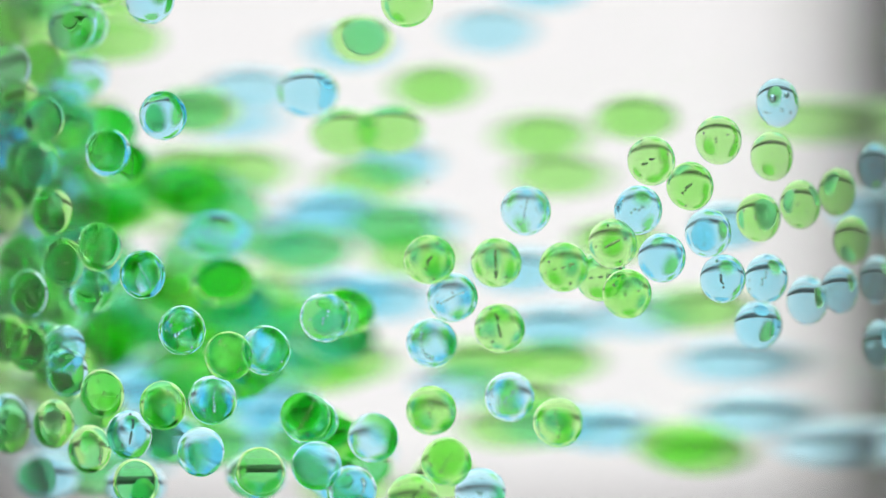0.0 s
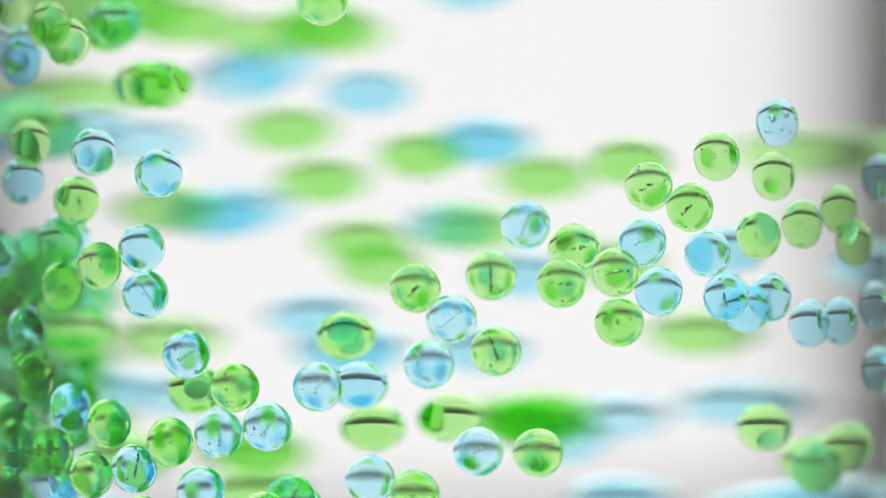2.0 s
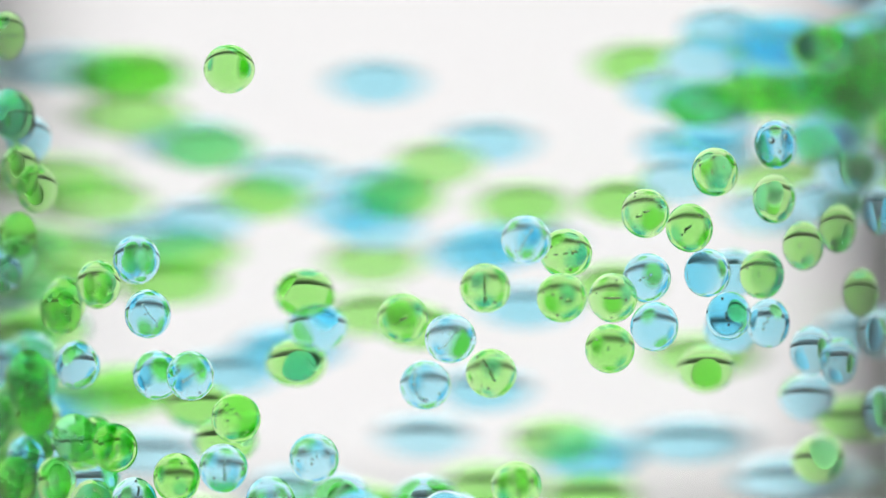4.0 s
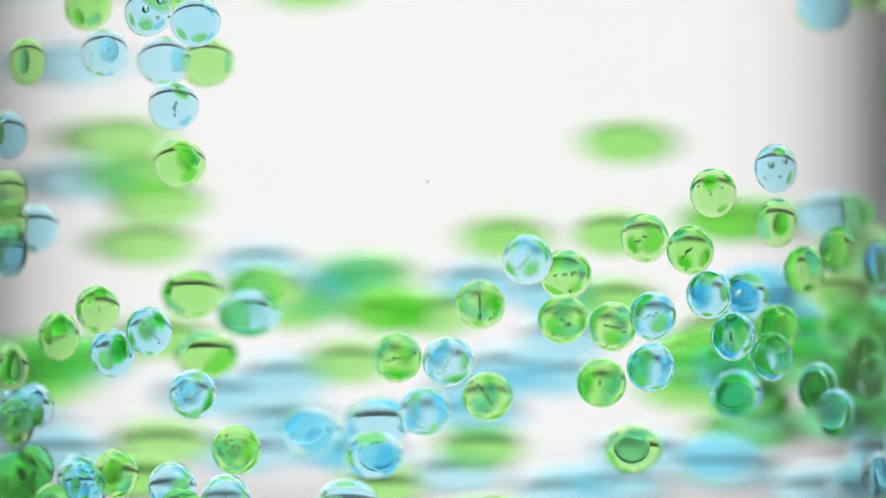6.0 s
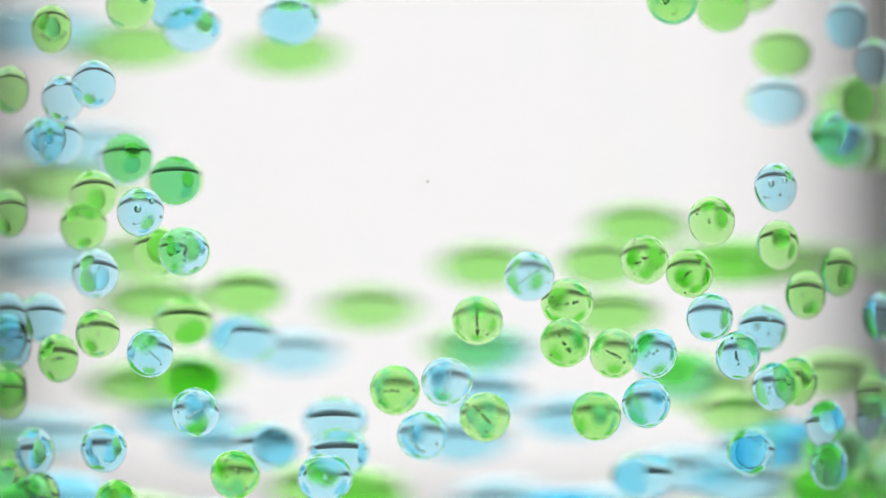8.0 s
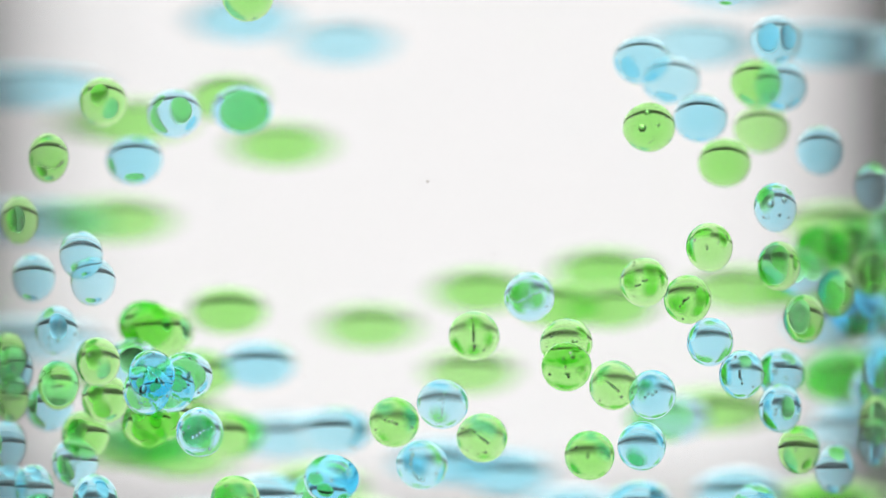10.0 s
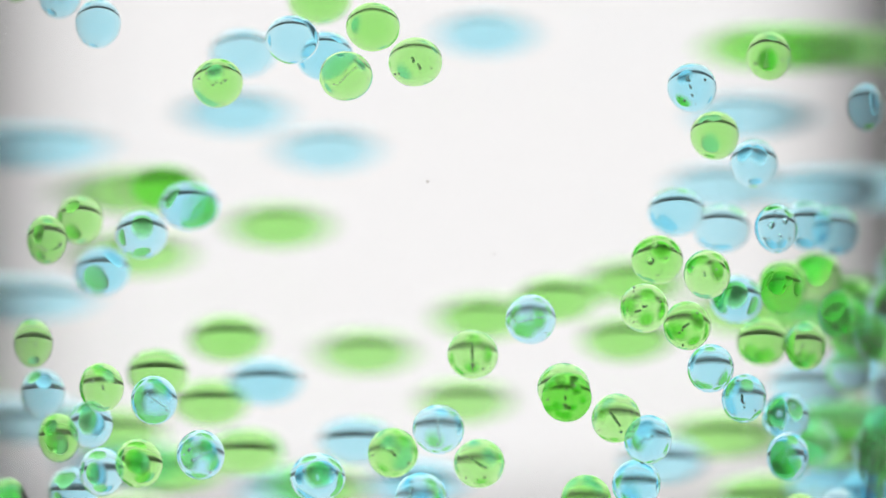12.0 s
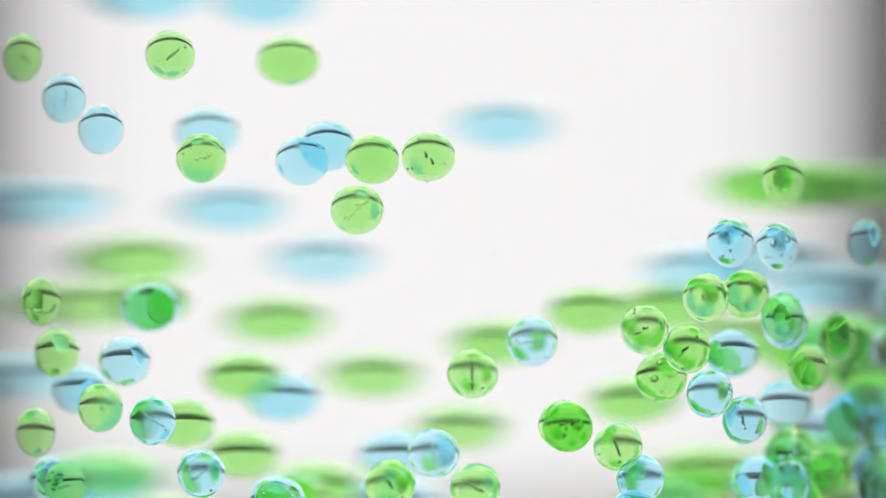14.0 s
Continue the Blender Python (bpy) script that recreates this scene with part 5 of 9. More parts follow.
    sink(BEADS[111], 75, [(0, -18.21, -25.61, 152.70), (5, -19.95, -24.66, 107.70), (6, -20.65, -24.28, 98.70), (6.5, -21.47, -23.82, 94.10), (7, -21.97, -23.54, 89.86), (7.5, -20.65, -24.28, 87.17), (8, -23.34, -22.70, 84.60), (10.5, -21.27, -23.94, 58.59), (11, -20.65, -24.28, 56.81), (12, -20.12, -24.56, 53.25), (14, -19.71, -24.79, 46.14)])
    sink(BEADS[112], -35, [(0, -25.17, -27.24, 151.46), (5, -25.89, -26.67, 108.26), (6, -26.18, -26.45, 99.62), (6.5, -26.53, -26.18, 95.30), (7, -26.70, -26.04, 90.93), (7.5, -26.83, -25.93, 86.46), (8, -26.83, -25.93, 81.52), (10.5, -25.75, -26.78, 60.12), (11.5, -25.57, -26.92, 51.56), (14, -25.39, -27.06, 30.17)])
    sink(BEADS[113], 0, [(0, -26.66, -22.75, 147.13), (5, -26.66, -22.75, 105.57), (6, -26.67, -22.75, 97.26), (6.5, -26.67, -22.75, 93.10), (7, -26.79, -22.65, 88.62), (7.5, -27.09, -22.40, 83.90), (8, -27.00, -22.47, 78.94), (10.5, -26.87, -22.58, 56.83), (11.5, -26.85, -22.59, 47.99), (14, -26.83, -22.61, 25.88)])
    sink(BEADS[114], 30, [(0, -26.16, -24.81, 144.19), (4.5, -25.92, -24.99, 106.02), (5.5, -25.81, -25.07, 97.53), (6, -25.69, -25.17, 93.29), (6.5, -25.99, -24.94, 88.82), (7, -26.11, -24.85, 84.35), (7.5, -26.24, -24.75, 79.78), (8, -26.41, -24.61, 74.93), (10.5, -28.24, -23.06, 55.08), (11.5, -28.55, -22.80, 47.14), (14, -28.85, -22.54, 27.30)])
    sink(BEADS[115], 50, [(0, -31.11, -28.74, 132.01), (4.5, -32.29, -27.46, 102.46), (5.5, -32.80, -26.88, 95.90), (6, -33.40, -26.17, 92.61), (6.5, -33.94, -25.49, 89.42), (7, -34.40, -24.89, 86.26), (7.5, -34.63, -24.59, 83.19), (8, -34.81, -24.34, 79.98), (10.5, -34.86, -24.28, 64.75), (11.5, -34.86, -24.27, 58.66), (14, -34.87, -24.26, 43.43)])
    sink(BEADS[116], 50, [(0, -33.64, -23.22, 137.65), (4.5, -33.98, -22.76, 99.31), (5.5, -34.13, -22.56, 90.79), (6, -34.31, -22.32, 86.53), (6.5, -34.39, -22.19, 82.74), (7, -34.39, -22.19, 78.94), (8, -34.31, -22.32, 71.36), (9, -34.27, -22.37, 63.78), (14, -34.19, -22.47, 25.86)])
    sink(BEADS[117], 90, [(0, -35.03, -24.04, 121.28), (4.5, -34.94, -24.16, 91.48), (5.5, -34.90, -24.21, 84.85), (6, -34.86, -24.28, 81.54), (6.5, -34.90, -24.21, 77.76), (7, -34.90, -24.21, 74.68), (7.5, -34.90, -24.21, 71.37), (8, -34.90, -24.21, 65.69), (10.5, -34.63, -24.59, 63.81), (11.5, -34.54, -24.71, 57.90), (12.5, -34.50, -24.76, 52.00), (14, -34.48, -24.79, 43.14)])
    sink(BEADS[118], -60, [(0, -34.86, -24.28, 111.10), (4.5, -34.86, -24.28, 85.56), (5.5, -34.86, -24.28, 79.89), (6, -34.86, -24.28, 77.05), (6.5, -34.86, -24.28, 74.45), (7, -34.72, -24.46, 72.32), (7.5, -34.63, -24.59, 70.66), (8, -34.54, -24.71, 68.92), (10.5, -34.40, -24.89, 65.23), (12, -34.63, -24.59, 55.30), (13, -34.69, -24.50, 48.68), (14, -34.72, -24.47, 42.05)])
    sink(BEADS[119], 10, [(0, -29.98, -24.80, 148.75), (5, -30.44, -24.31, 108.68), (6, -30.62, -24.12, 100.66), (6.5, -30.84, -23.88, 96.65), (7, -31.06, -23.65, 92.88), (7.5, -31.06, -23.65, 89.34), (8, -31.06, -23.65, 86.03), (10.5, -29.75, -25.00, 65.73), (11.5, -29.53, -25.23, 57.61), (14, -29.31, -25.46, 37.31)])
    sink(BEADS[120], 90, [(0, -31.00, -25.45, 145.21), (5.5, -30.49, -25.96, 106.27), (6.5, -30.31, -26.15, 99.19), (7, -30.08, -26.37, 95.65), (7.5, -29.86, -26.59, 93.29), (8, -29.86, -26.59, 89.53), (10.5, -26.98, -29.14, 70.48), (11, -26.84, -29.25, 66.49), (11.5, -26.75, -29.32, 62.51), (12, -26.75, -29.32, 58.52), (13, -26.75, -29.32, 50.55), (14, -26.75, -29.32, 42.57)])
    sink(BEADS[121], 10, [(0, -33.60, -25.08, 144.61), (6, -30.20, -28.04, 104.81), (7, -29.07, -29.03, 98.18), (7.5, -27.71, -30.21, 94.86), (8, -27.71, -30.21, 90.64), (10.5, -28.84, -29.23, 72.82), (11, -28.62, -29.43, 68.98), (11.5, -28.39, -29.63, 65.79), (12, -27.94, -30.02, 62.51), (12.5, -27.71, -30.21, 59.70), (13, -27.04, -30.76, 57.38), (14, -26.47, -31.22, 52.72)])
    sink(BEADS[122], -15, [(0, -29.16, -22.20, 159.91), (6, -28.95, -22.40, 105.91), (7, -28.88, -22.47, 96.91), (7.5, -28.79, -22.55, 91.23), (8, -29.09, -22.27, 86.03), (10.5, -31.20, -20.04, 72.44), (11, -30.99, -20.28, 70.03), (11.5, -30.70, -20.61, 67.56), (12, -30.36, -20.97, 64.96), (12.5, -29.94, -21.42, 62.84), (13, -29.94, -21.42, 60.95), (14, -29.72, -21.64, 57.64)])
    sink(BEADS[123], 90, [(0, -29.29, -30.51, 141.71), (6.5, -30.59, -29.27, 104.00), (7.5, -30.98, -28.88, 98.19), (8, -31.43, -28.40, 95.29), (10.5, -31.66, -28.16, 82.46), (11, -31.66, -28.16, 80.67), (11.5, -31.75, -28.06, 79.02), (12, -31.80, -28.01, 77.75), (12.5, -31.89, -27.91, 76.58), (13, -32.03, -27.76, 75.26), (13.5, -32.26, -27.51, 73.99), (14, -32.26, -27.51, 72.57)])
    sink(BEADS[124], -15, [(0, -35.45, -23.45, 132.23), (6, -35.11, -23.93, 100.95), (7, -34.99, -24.09, 95.74), (7.5, -34.86, -24.28, 93.13), (8, -34.72, -24.46, 90.29), (10.5, -33.72, -25.77, 76.81), (11, -33.40, -26.17, 74.22), (11.5, -33.12, -26.50, 71.62), (12, -32.89, -26.77, 69.13), (12.5, -32.67, -27.04, 67.15), (13, -32.57, -27.14, 65.51), (13.5, -32.57, -27.14, 63.76), (14, -32.71, -26.99, 61.73)])
    sink(BEADS[125], 50, [(0, -11.95, -15.63, 133.35), (6.5, -15.03, -14.48, 102.66), (7.5, -15.97, -14.13, 97.94), (8, -17.10, -13.71, 95.58), (10.5, -19.69, -20.69, 85.78), (11, -20.37, -20.34, 82.72), (11.5, -21.09, -19.96, 80.36), (12, -21.69, -19.62, 78.23), (12.5, -22.09, -19.39, 75.15), (13, -22.29, -19.27, 72.79), (13.5, -22.69, -19.02, 70.66), (14, -22.89, -18.90, 67.58)])
    sink(BEADS[126], 0, [(0, -7.39, -13.77, 121.13), (6.5, -9.21, -13.42, 100.82), (7.5, -9.77, -13.32, 97.69), (8, -10.44, -13.19, 96.13), (10.5, -14.41, -12.20, 86.80), (11, -15.33, -11.91, 84.90), (11.5, -16.26, -11.59, 82.76), (12, -16.99, -11.32, 80.62), (12.5, -17.73, -11.03, 78.72), (13, -18.64, -10.63, 76.57), (13.5, -19.19, -10.38, 74.42), (14, -19.56, -10.21, 72.04)])
    sink(BEADS[127], -35, [(0, -3.07, 11.59, 139.01), (6.5, -5.79, 12.11, 107.41), (7.5, -6.63, 12.28, 102.55), (10.5, -12.61, 13.44, 87.97), (11, -13.29, 13.63, 86.20), (11.5, -14.47, 13.99, 84.38), (12, -15.14, 14.22, 82.22), (12.5, -14.47, 13.99, 79.57), (13, -15.14, 14.22, 77.17), (13.5, -15.47, 14.34, 75.00), (14, -15.81, 14.46, 72.36)])
    sink(BEADS[128], -60, [(0, -15.69, -14.52, 145.38), (7, -17.66, -13.52, 103.48), (8, -18.23, -13.24, 97.50), (10.5, -21.58, -11.56, 82.53), (11, -22.14, -11.23, 80.63), (11.5, -22.69, -10.88, 77.76), (12, -23.06, -10.64, 75.14), (12.5, -23.60, -10.27, 72.51), (13, -23.97, -10.01, 70.35), (13.5, -24.22, -9.83, 67.72), (14, -24.51, -9.61, 65.08)])
    sink(BEADS[129], 30, [(0, -21.60, -26.40, 129.58), (7, -23.09, -25.35, 101.32), (8, -23.51, -25.05, 97.28), (10.5, -26.04, -23.25, 87.19), (11, -26.46, -22.92, 84.70), (11.5, -26.88, -22.58, 82.01), (12, -27.30, -22.22, 79.41), (12.5, -27.50, -22.04, 76.81), (13, -28.34, -21.29, 74.21), (13.5, -28.97, -20.70, 71.36), (14, -28.97, -20.70, 68.28)])
    sink(BEADS[130], 75, [(0, -12.24, -33.46, 134.97), (9.5, -14.83, -32.52, 99.65), (10.5, -15.37, -32.32, 95.93), (11, -16.02, -32.08, 94.07), (11.5, -16.76, -31.80, 92.45), (12, -17.32, -31.57, 90.72), (12.5, -17.79, -31.37, 89.28), (13, -18.18, -31.20, 87.88), (13.5, -18.49, -31.07, 86.39), (14, -18.57, -31.03, 84.52)])
    sink(BEADS[131], 50, [(0, -7.23, -3.97, 138.77), (9.5, -9.96, -3.47, 102.44), (10.5, -10.53, -3.36, 98.62), (11, -11.21, -3.23, 96.70), (11.5, -11.90, -3.09, 94.55), (12, -12.58, -2.94, 93.60), (12.5, -13.09, -2.82, 91.92), (13, -13.77, -2.65, 90.25), (13.5, -14.28, -2.52, 88.57), (14, -14.75, -2.38, 86.89)])
    sink(BEADS[132], 45, [(0, -8.99, -32.39, 150.56), (9.5, -8.14, -32.52, 103.64), (10.5, -7.96, -32.55, 98.70), (11, -7.75, -32.58, 96.23), (11.5, -7.62, -32.60, 94.04), (12, -7.45, -32.63, 91.25), (12.5, -7.33, -32.64, 88.69), (13, -7.20, -32.66, 85.89), (13.5, -6.94, -32.70, 83.19), (14, -6.60, -32.74, 80.21)])
    sink(BEADS[133], -50, [(0, -6.16, -32.89, 145.85), (9.5, -3.95, -32.99, 103.39), (10.5, -3.49, -33.01, 98.92), (11, -2.93, -33.03, 96.69), (11.5, -2.59, -33.04, 94.50), (12, -2.21, -33.05, 92.40), (12.5, -1.91, -33.05, 90.45), (13, -1.57, -33.06, 88.54), (13.5, -1.40, -33.06, 86.73), (14, -1.23, -33.06, 84.59)])
    sink(BEADS[134], 50, [(0, -9.84, -24.00, 143.52), (10, -9.00, -24.14, 101.23), (11, -8.83, -24.17, 97.01), (11.5, -8.63, -24.20, 94.89), (12, -8.63, -24.20, 93.01), (12.5, -8.63, -24.20, 91.13), (13, -8.75, -24.18, 89.35), (13.5, -8.63, -24.20, 87.52), (14, -8.43, -24.24, 85.50)])
    sink(BEADS[135], -15, [(0, -13.39, -29.72, 156.26), (10, -12.15, -30.03, 104.84), (11, -11.90, -30.09, 99.70), (11.5, -11.61, -30.17, 97.13), (12, -11.40, -30.22, 94.32), (12.5, -11.27, -30.25, 91.90), (13, -11.10, -30.29, 89.51), (13.5, -10.85, -30.35, 86.99), (14, -10.64, -30.40, 84.28)])
    sink(BEADS[136], 10, [(0, -5.41, -32.87, 160.09), (10.5, -5.41, -32.87, 103.39), (11.5, -5.41, -32.87, 97.99), (12, -5.41, -32.87, 95.29), (12.5, -5.49, -32.86, 92.64), (13, -5.58, -32.85, 90.08), (13.5, -5.53, -32.86, 87.29), (14, -5.45, -32.87, 84.36)])
    sink(BEADS[137], 10, [(0, -2.64, -12.68, 132.05), (10.5, -6.70, -12.13, 102.22), (11.5, -7.47, -12.03, 99.38), (12, -8.39, -11.90, 97.96), (12.5, -9.05, -11.80, 96.91), (13, -9.60, -11.71, 95.35), (13.5, -10.04, -11.63, 94.16), (14, -10.41, -11.56, 92.83)])
    sink(BEADS[138], 50, [(0, -20.07, -30.31, 143.45), (11.5, -20.49, -30.09, 102.59), (12.5, -20.56, -30.05, 99.04), (13, -20.65, -30.01, 97.26), (13.5, -20.82, -29.91, 95.39), (14, -20.95, -29.84, 93.05)])
    sink(BEADS[139], 10, [(0, -25.50, -29.48, 142.83), (10, -26.43, -28.75, 103.51), (11, -26.61, -28.60, 99.58), (11.5, -26.83, -28.43, 97.61), (12, -26.92, -28.36, 95.73), (12.5, -26.97, -28.32, 93.81), (13, -26.92, -28.36, 91.60), (13.5, -26.79, -28.46, 89.49), (14, -26.70, -28.53, 86.90)])
    sink(BEADS[140], 10, [(0, -30.64, -24.98, 149.25), (11, -30.03, -25.58, 102.51), (12, -29.92, -25.69, 98.26), (12.5, -29.79, -25.82, 96.13), (13, -29.83, -25.77, 94.11), (13.5, -29.79, -25.82, 92.03), (14, -29.61, -25.99, 89.53)])
    sink(BEADS[141], -60, [(0, -34.10, -22.62, 137.38), (11.5, -33.67, -23.17, 101.38), (12.5, -33.59, -23.27, 98.25), (13, -33.51, -23.38, 96.69), (13.5, -33.37, -23.55, 94.93), (14, -33.24, -23.72, 92.99)])
    sink(BEADS[142], 75, [(0, -30.65, -12.43, 101.51), (9.5, -28.31, -14.60, 65.58), (10.5, -27.82, -15.06, 61.80), (11, -27.24, -15.60, 59.91), (11.5, -26.84, -15.95, 58.26), (12, -26.45, -16.29, 56.60), (13, -26.12, -16.57, 53.29), (14, -25.99, -16.69, 49.98)])
    sink(BEADS[143], -60, [(0, -12.35, 9.10, 49.87), (3, -12.35, 9.10, 49.87), (6, -12.35, 9.10, 50.60), (8, -12.35, 9.10, 51.81), (10.5, -12.36, 9.11, 62.00), (11, -12.36, 9.11, 60.79), (11.5, -11.60, 8.99, 60.31), (12, -11.30, 8.94, 59.58), (12.5, -11.14, 8.92, 59.10), (13, -10.99, 8.90, 58.52), (14, -8.70, 8.61, 55.72)])
    sink(BEADS[144], 50, [(0, -3.55, 24.80, 50.25), (3, -3.55, 24.80, 52.95), (7, -3.66, 24.80, 56.89), (8, -4.23, 24.80, 54.18), (10.5, -4.50, 24.80, 53.20), (14, -4.50, 24.80, 51.48)])
    sink(BEADS[145], 90, [(0, 14.48, -17.65, 134.80), (7, 14.14, -17.78, 104.97), (8, 14.04, -17.82, 100.71), (10.5, 13.46, -18.04, 90.06), (11, 14.43, -17.67, 86.51), (11.5, 15.13, -17.37, 83.30), (12, 15.87, -17.05, 80.13), (12.5, 16.84, -16.59, 77.28), (13, 17.45, -16.27, 74.68), (13.5, 18.38, -15.77, 71.35), (14, 19.65, -15.03, 68.25)])
    sink(BEADS[146], 0, [(0, 14.26, -13.67, 136.36), (7, 14.59, -13.53, 104.43), (8, 14.69, -13.49, 99.87), (10.5, 15.25, -13.26, 88.46), (11, 16.37, -12.75, 84.90), (11.5, 17.38, -12.25, 81.57), (12, 18.34, -11.73, 78.72), (12.5, 19.34, -11.15, 74.66), (13, 19.89, -10.80, 71.79), (13.5, 20.80, -10.18, 67.49), (14, 22.43, -8.94, 63.87)])
    sink(BEADS[147], -60, [(0, 18.41, -26.47, 139.46), (7, 17.30, -26.99, 102.91), (8, 16.98, -27.13, 97.69), (10.5, 15.08, -28.02, 84.64), (11, 15.42, -27.87, 81.83), (11.5, 15.72, -27.74, 78.92), (12, 15.84, -27.68, 76.11), (12.5, 16.22, -27.50, 73.76), (13, 16.14, -27.54, 70.95), (13.5, 15.93, -27.64, 68.37), (14, 16.14, -27.54, 66.36)])
    sink(BEADS[148], 10, [(0, 17.12, -20.53, 152.07), (7, 17.59, -20.28, 107.10), (8, 17.73, -20.20, 100.68), (10.5, 18.53, -19.77, 84.61), (11, 19.25, -19.35, 80.60), (11.5, 19.92, -18.94, 76.57), (12, 20.72, -18.42, 72.78), (12.5, 20.52, -18.55, 68.52), (13, 21.31, -18.02, 63.77), (14, 22.10, -17.44, 57.59)])
    sink(BEADS[149], 10, [(0, 25.36, -14.83, 145.84), (7, 24.20, -15.76, 106.88), (8, 23.87, -16.02, 101.31), (10.5, 21.91, -17.59, 87.39), (11, 22.70, -16.99, 82.98), (11.5, 23.60, -16.26, 78.95), (12, 23.99, -15.92, 73.95), (12.5, 24.46, -15.50, 69.91), (13, 24.85, -15.14, 65.61), (13.5, 26.39, -13.56, 62.24), (14, 27.15, -12.69, 58.40)])
    sink(BEADS[150], 75, [(0, 19.29, -11.24, 146.38), (7, 20.04, -10.71, 104.94), (8, 20.25, -10.56, 99.02), (10.5, 21.53, -9.65, 84.23), (11, 23.32, -8.17, 80.79), (11.5, 24.03, -7.50, 77.53), (12, 24.38, -7.15, 74.65), (12.5, 24.20, -7.33, 69.36), (13, 23.85, -7.67, 65.53), (14, 22.79, -8.64, 59.79)])
    sink(BEADS[151], -35, [(0, 19.57, -19.15, 149.43), (7, 19.69, -19.08, 103.70), (8, 19.72, -19.06, 97.17), (10.5, 19.92, -18.94, 80.84), (11, 20.92, -18.29, 77.05), (11.5, 21.51, -17.88, 73.73), (12, 22.50, -17.15, 69.21), (12.5, 23.48, -16.36, 65.16), (13, 24.46, -15.50, 62.05), (14, 26.01, -13.98, 57.48)])
    sink(BEADS[152], -15, [(0, 21.78, -17.83, 177.24), (9.5, 23.35, -16.47, 98.72), (10.5, 23.68, -16.19, 90.46), (11, 24.07, -15.85, 86.33), (11.5, 24.46, -15.50, 82.52), (12, 25.62, -14.38, 78.96), (12.5, 25.62, -14.38, 74.66), (13, 26.39, -13.56, 70.36), (14, 28.28, -11.24, 62.67)])
    sink(BEADS[153], 90, [(0, 30.80, -7.62, 138.59), (6.5, 29.29, -9.78, 103.97), (7.5, 28.83, -10.45, 98.64), (8, 28.28, -11.24, 95.98), (10.5, 26.39, -13.56, 81.82), (11, 27.23, -12.60, 78.00), (11.5, 27.91, -11.74, 74.65), (12, 28.46, -10.98, 70.81), (12.5, 29.38, -9.60, 66.48), (14, 29.91, -8.70, 58.28)])
    sink(BEADS[154], 10, [(0, 17.55, -17.95, 157.26), (9.5, 22.72, -12.95, 93.98), (10.5, 23.81, -11.90, 87.32), (11, 25.11, -10.65, 83.99), (11.5, 25.84, -9.86, 81.36), (12, 26.56, -9.02, 78.49), (12.5, 27.09, -8.33, 74.89), (13, 27.44, -7.86, 71.28), (14, 28.30, -6.56, 63.55)])
    sink(BEADS[155], -60, [(0, 16.36, -30.77, 165.68), (7, 17.17, -30.33, 119.64), (8, 17.40, -30.20, 113.06), (10.5, 18.79, -29.45, 96.62), (11, 19.48, -29.05, 93.21), (11.5, 20.08, -28.69, 89.70), (12, 20.65, -28.33, 86.43), (12.5, 21.29, -27.91, 83.05), (13, 21.94, -27.46, 79.77), (13.5, 22.16, -27.31, 76.58), (14, 23.02, -26.68, 73.29)])
    sink(BEADS[156], 30, [(0, 18.67, -28.14, 178.00), (9.5, 21.22, -26.32, 103.13), (10.5, 21.75, -25.94, 95.16), (11, 22.39, -25.49, 91.17), (11.5, 22.95, -25.07, 87.64), (12, 23.37, -24.75, 84.12), (12.5, 23.58, -24.58, 80.82), (13, 23.80, -24.41, 77.05), (13.5, 24.65, -23.70, 73.74), (14, 25.70, -22.76, 70.67)])
    sink(BEADS[157], -15, [(0, 14.50, -34.11, 162.95), (9.5, 16.26, -33.24, 105.48), (10.5, 16.63, -33.06, 99.43), (11, 17.07, -32.84, 96.41), (11.5, 18.25, -32.22, 93.39), (12, 19.26, -31.65, 90.36), (12.5, 20.06, -31.18, 86.96), (13, 21.02, -30.56, 83.83), (13.5, 21.69, -30.12, 80.70), (14, 22.26, -29.72, 77.52)])
    sink(BEADS[158], 10, [(0, 22.99, -30.94, 139.01), (9.5, 24.41, -29.75, 103.53), (10.5, 24.71, -29.50, 99.80), (11, 25.07, -29.20, 97.93), (11.5, 25.42, -28.90, 95.73), (12, 25.60, -28.74, 93.01), (12.5, 25.96, -28.42, 90.58), (13, 26.09, -28.30, 87.95), (13.5, 26.31, -28.10, 85.41), (14, 26.76, -27.68, 82.69)])
    sink(BEADS[159], -35, [(0, 33.27, -19.59, 154.22), (9.5, 33.27, -19.59, 102.69), (10.5, 33.27, -19.59, 97.27), (11, 33.27, -19.59, 94.56), (11.5, 33.14, -19.80, 91.70), (12, 33.14, -19.80, 88.94), (12.5, 33.14, -19.80, 86.09), (13, 33.14, -19.80, 83.33), (13.5, 33.18, -19.73, 80.76), (14, 33.18, -19.73, 77.52)])
    sink(BEADS[160], 90, [(0, 21.50, -5.84, 129.07), (4.5, 22.74, -4.57, 105.43), (5.5, 23.30, -4.00, 100.18), (6, 23.96, -3.33, 97.56), (6.5, 24.44, -2.79, 94.92), (7, 24.82, -2.33, 91.79), (7.5, 25.08, -2.01, 88.66), (8, 25.08, -2.01, 86.00), (10.5, 26.42, 0.01, 67.34), (11.5, 26.65, 0.34, 59.88), (14, 26.87, 0.68, 41.22)])
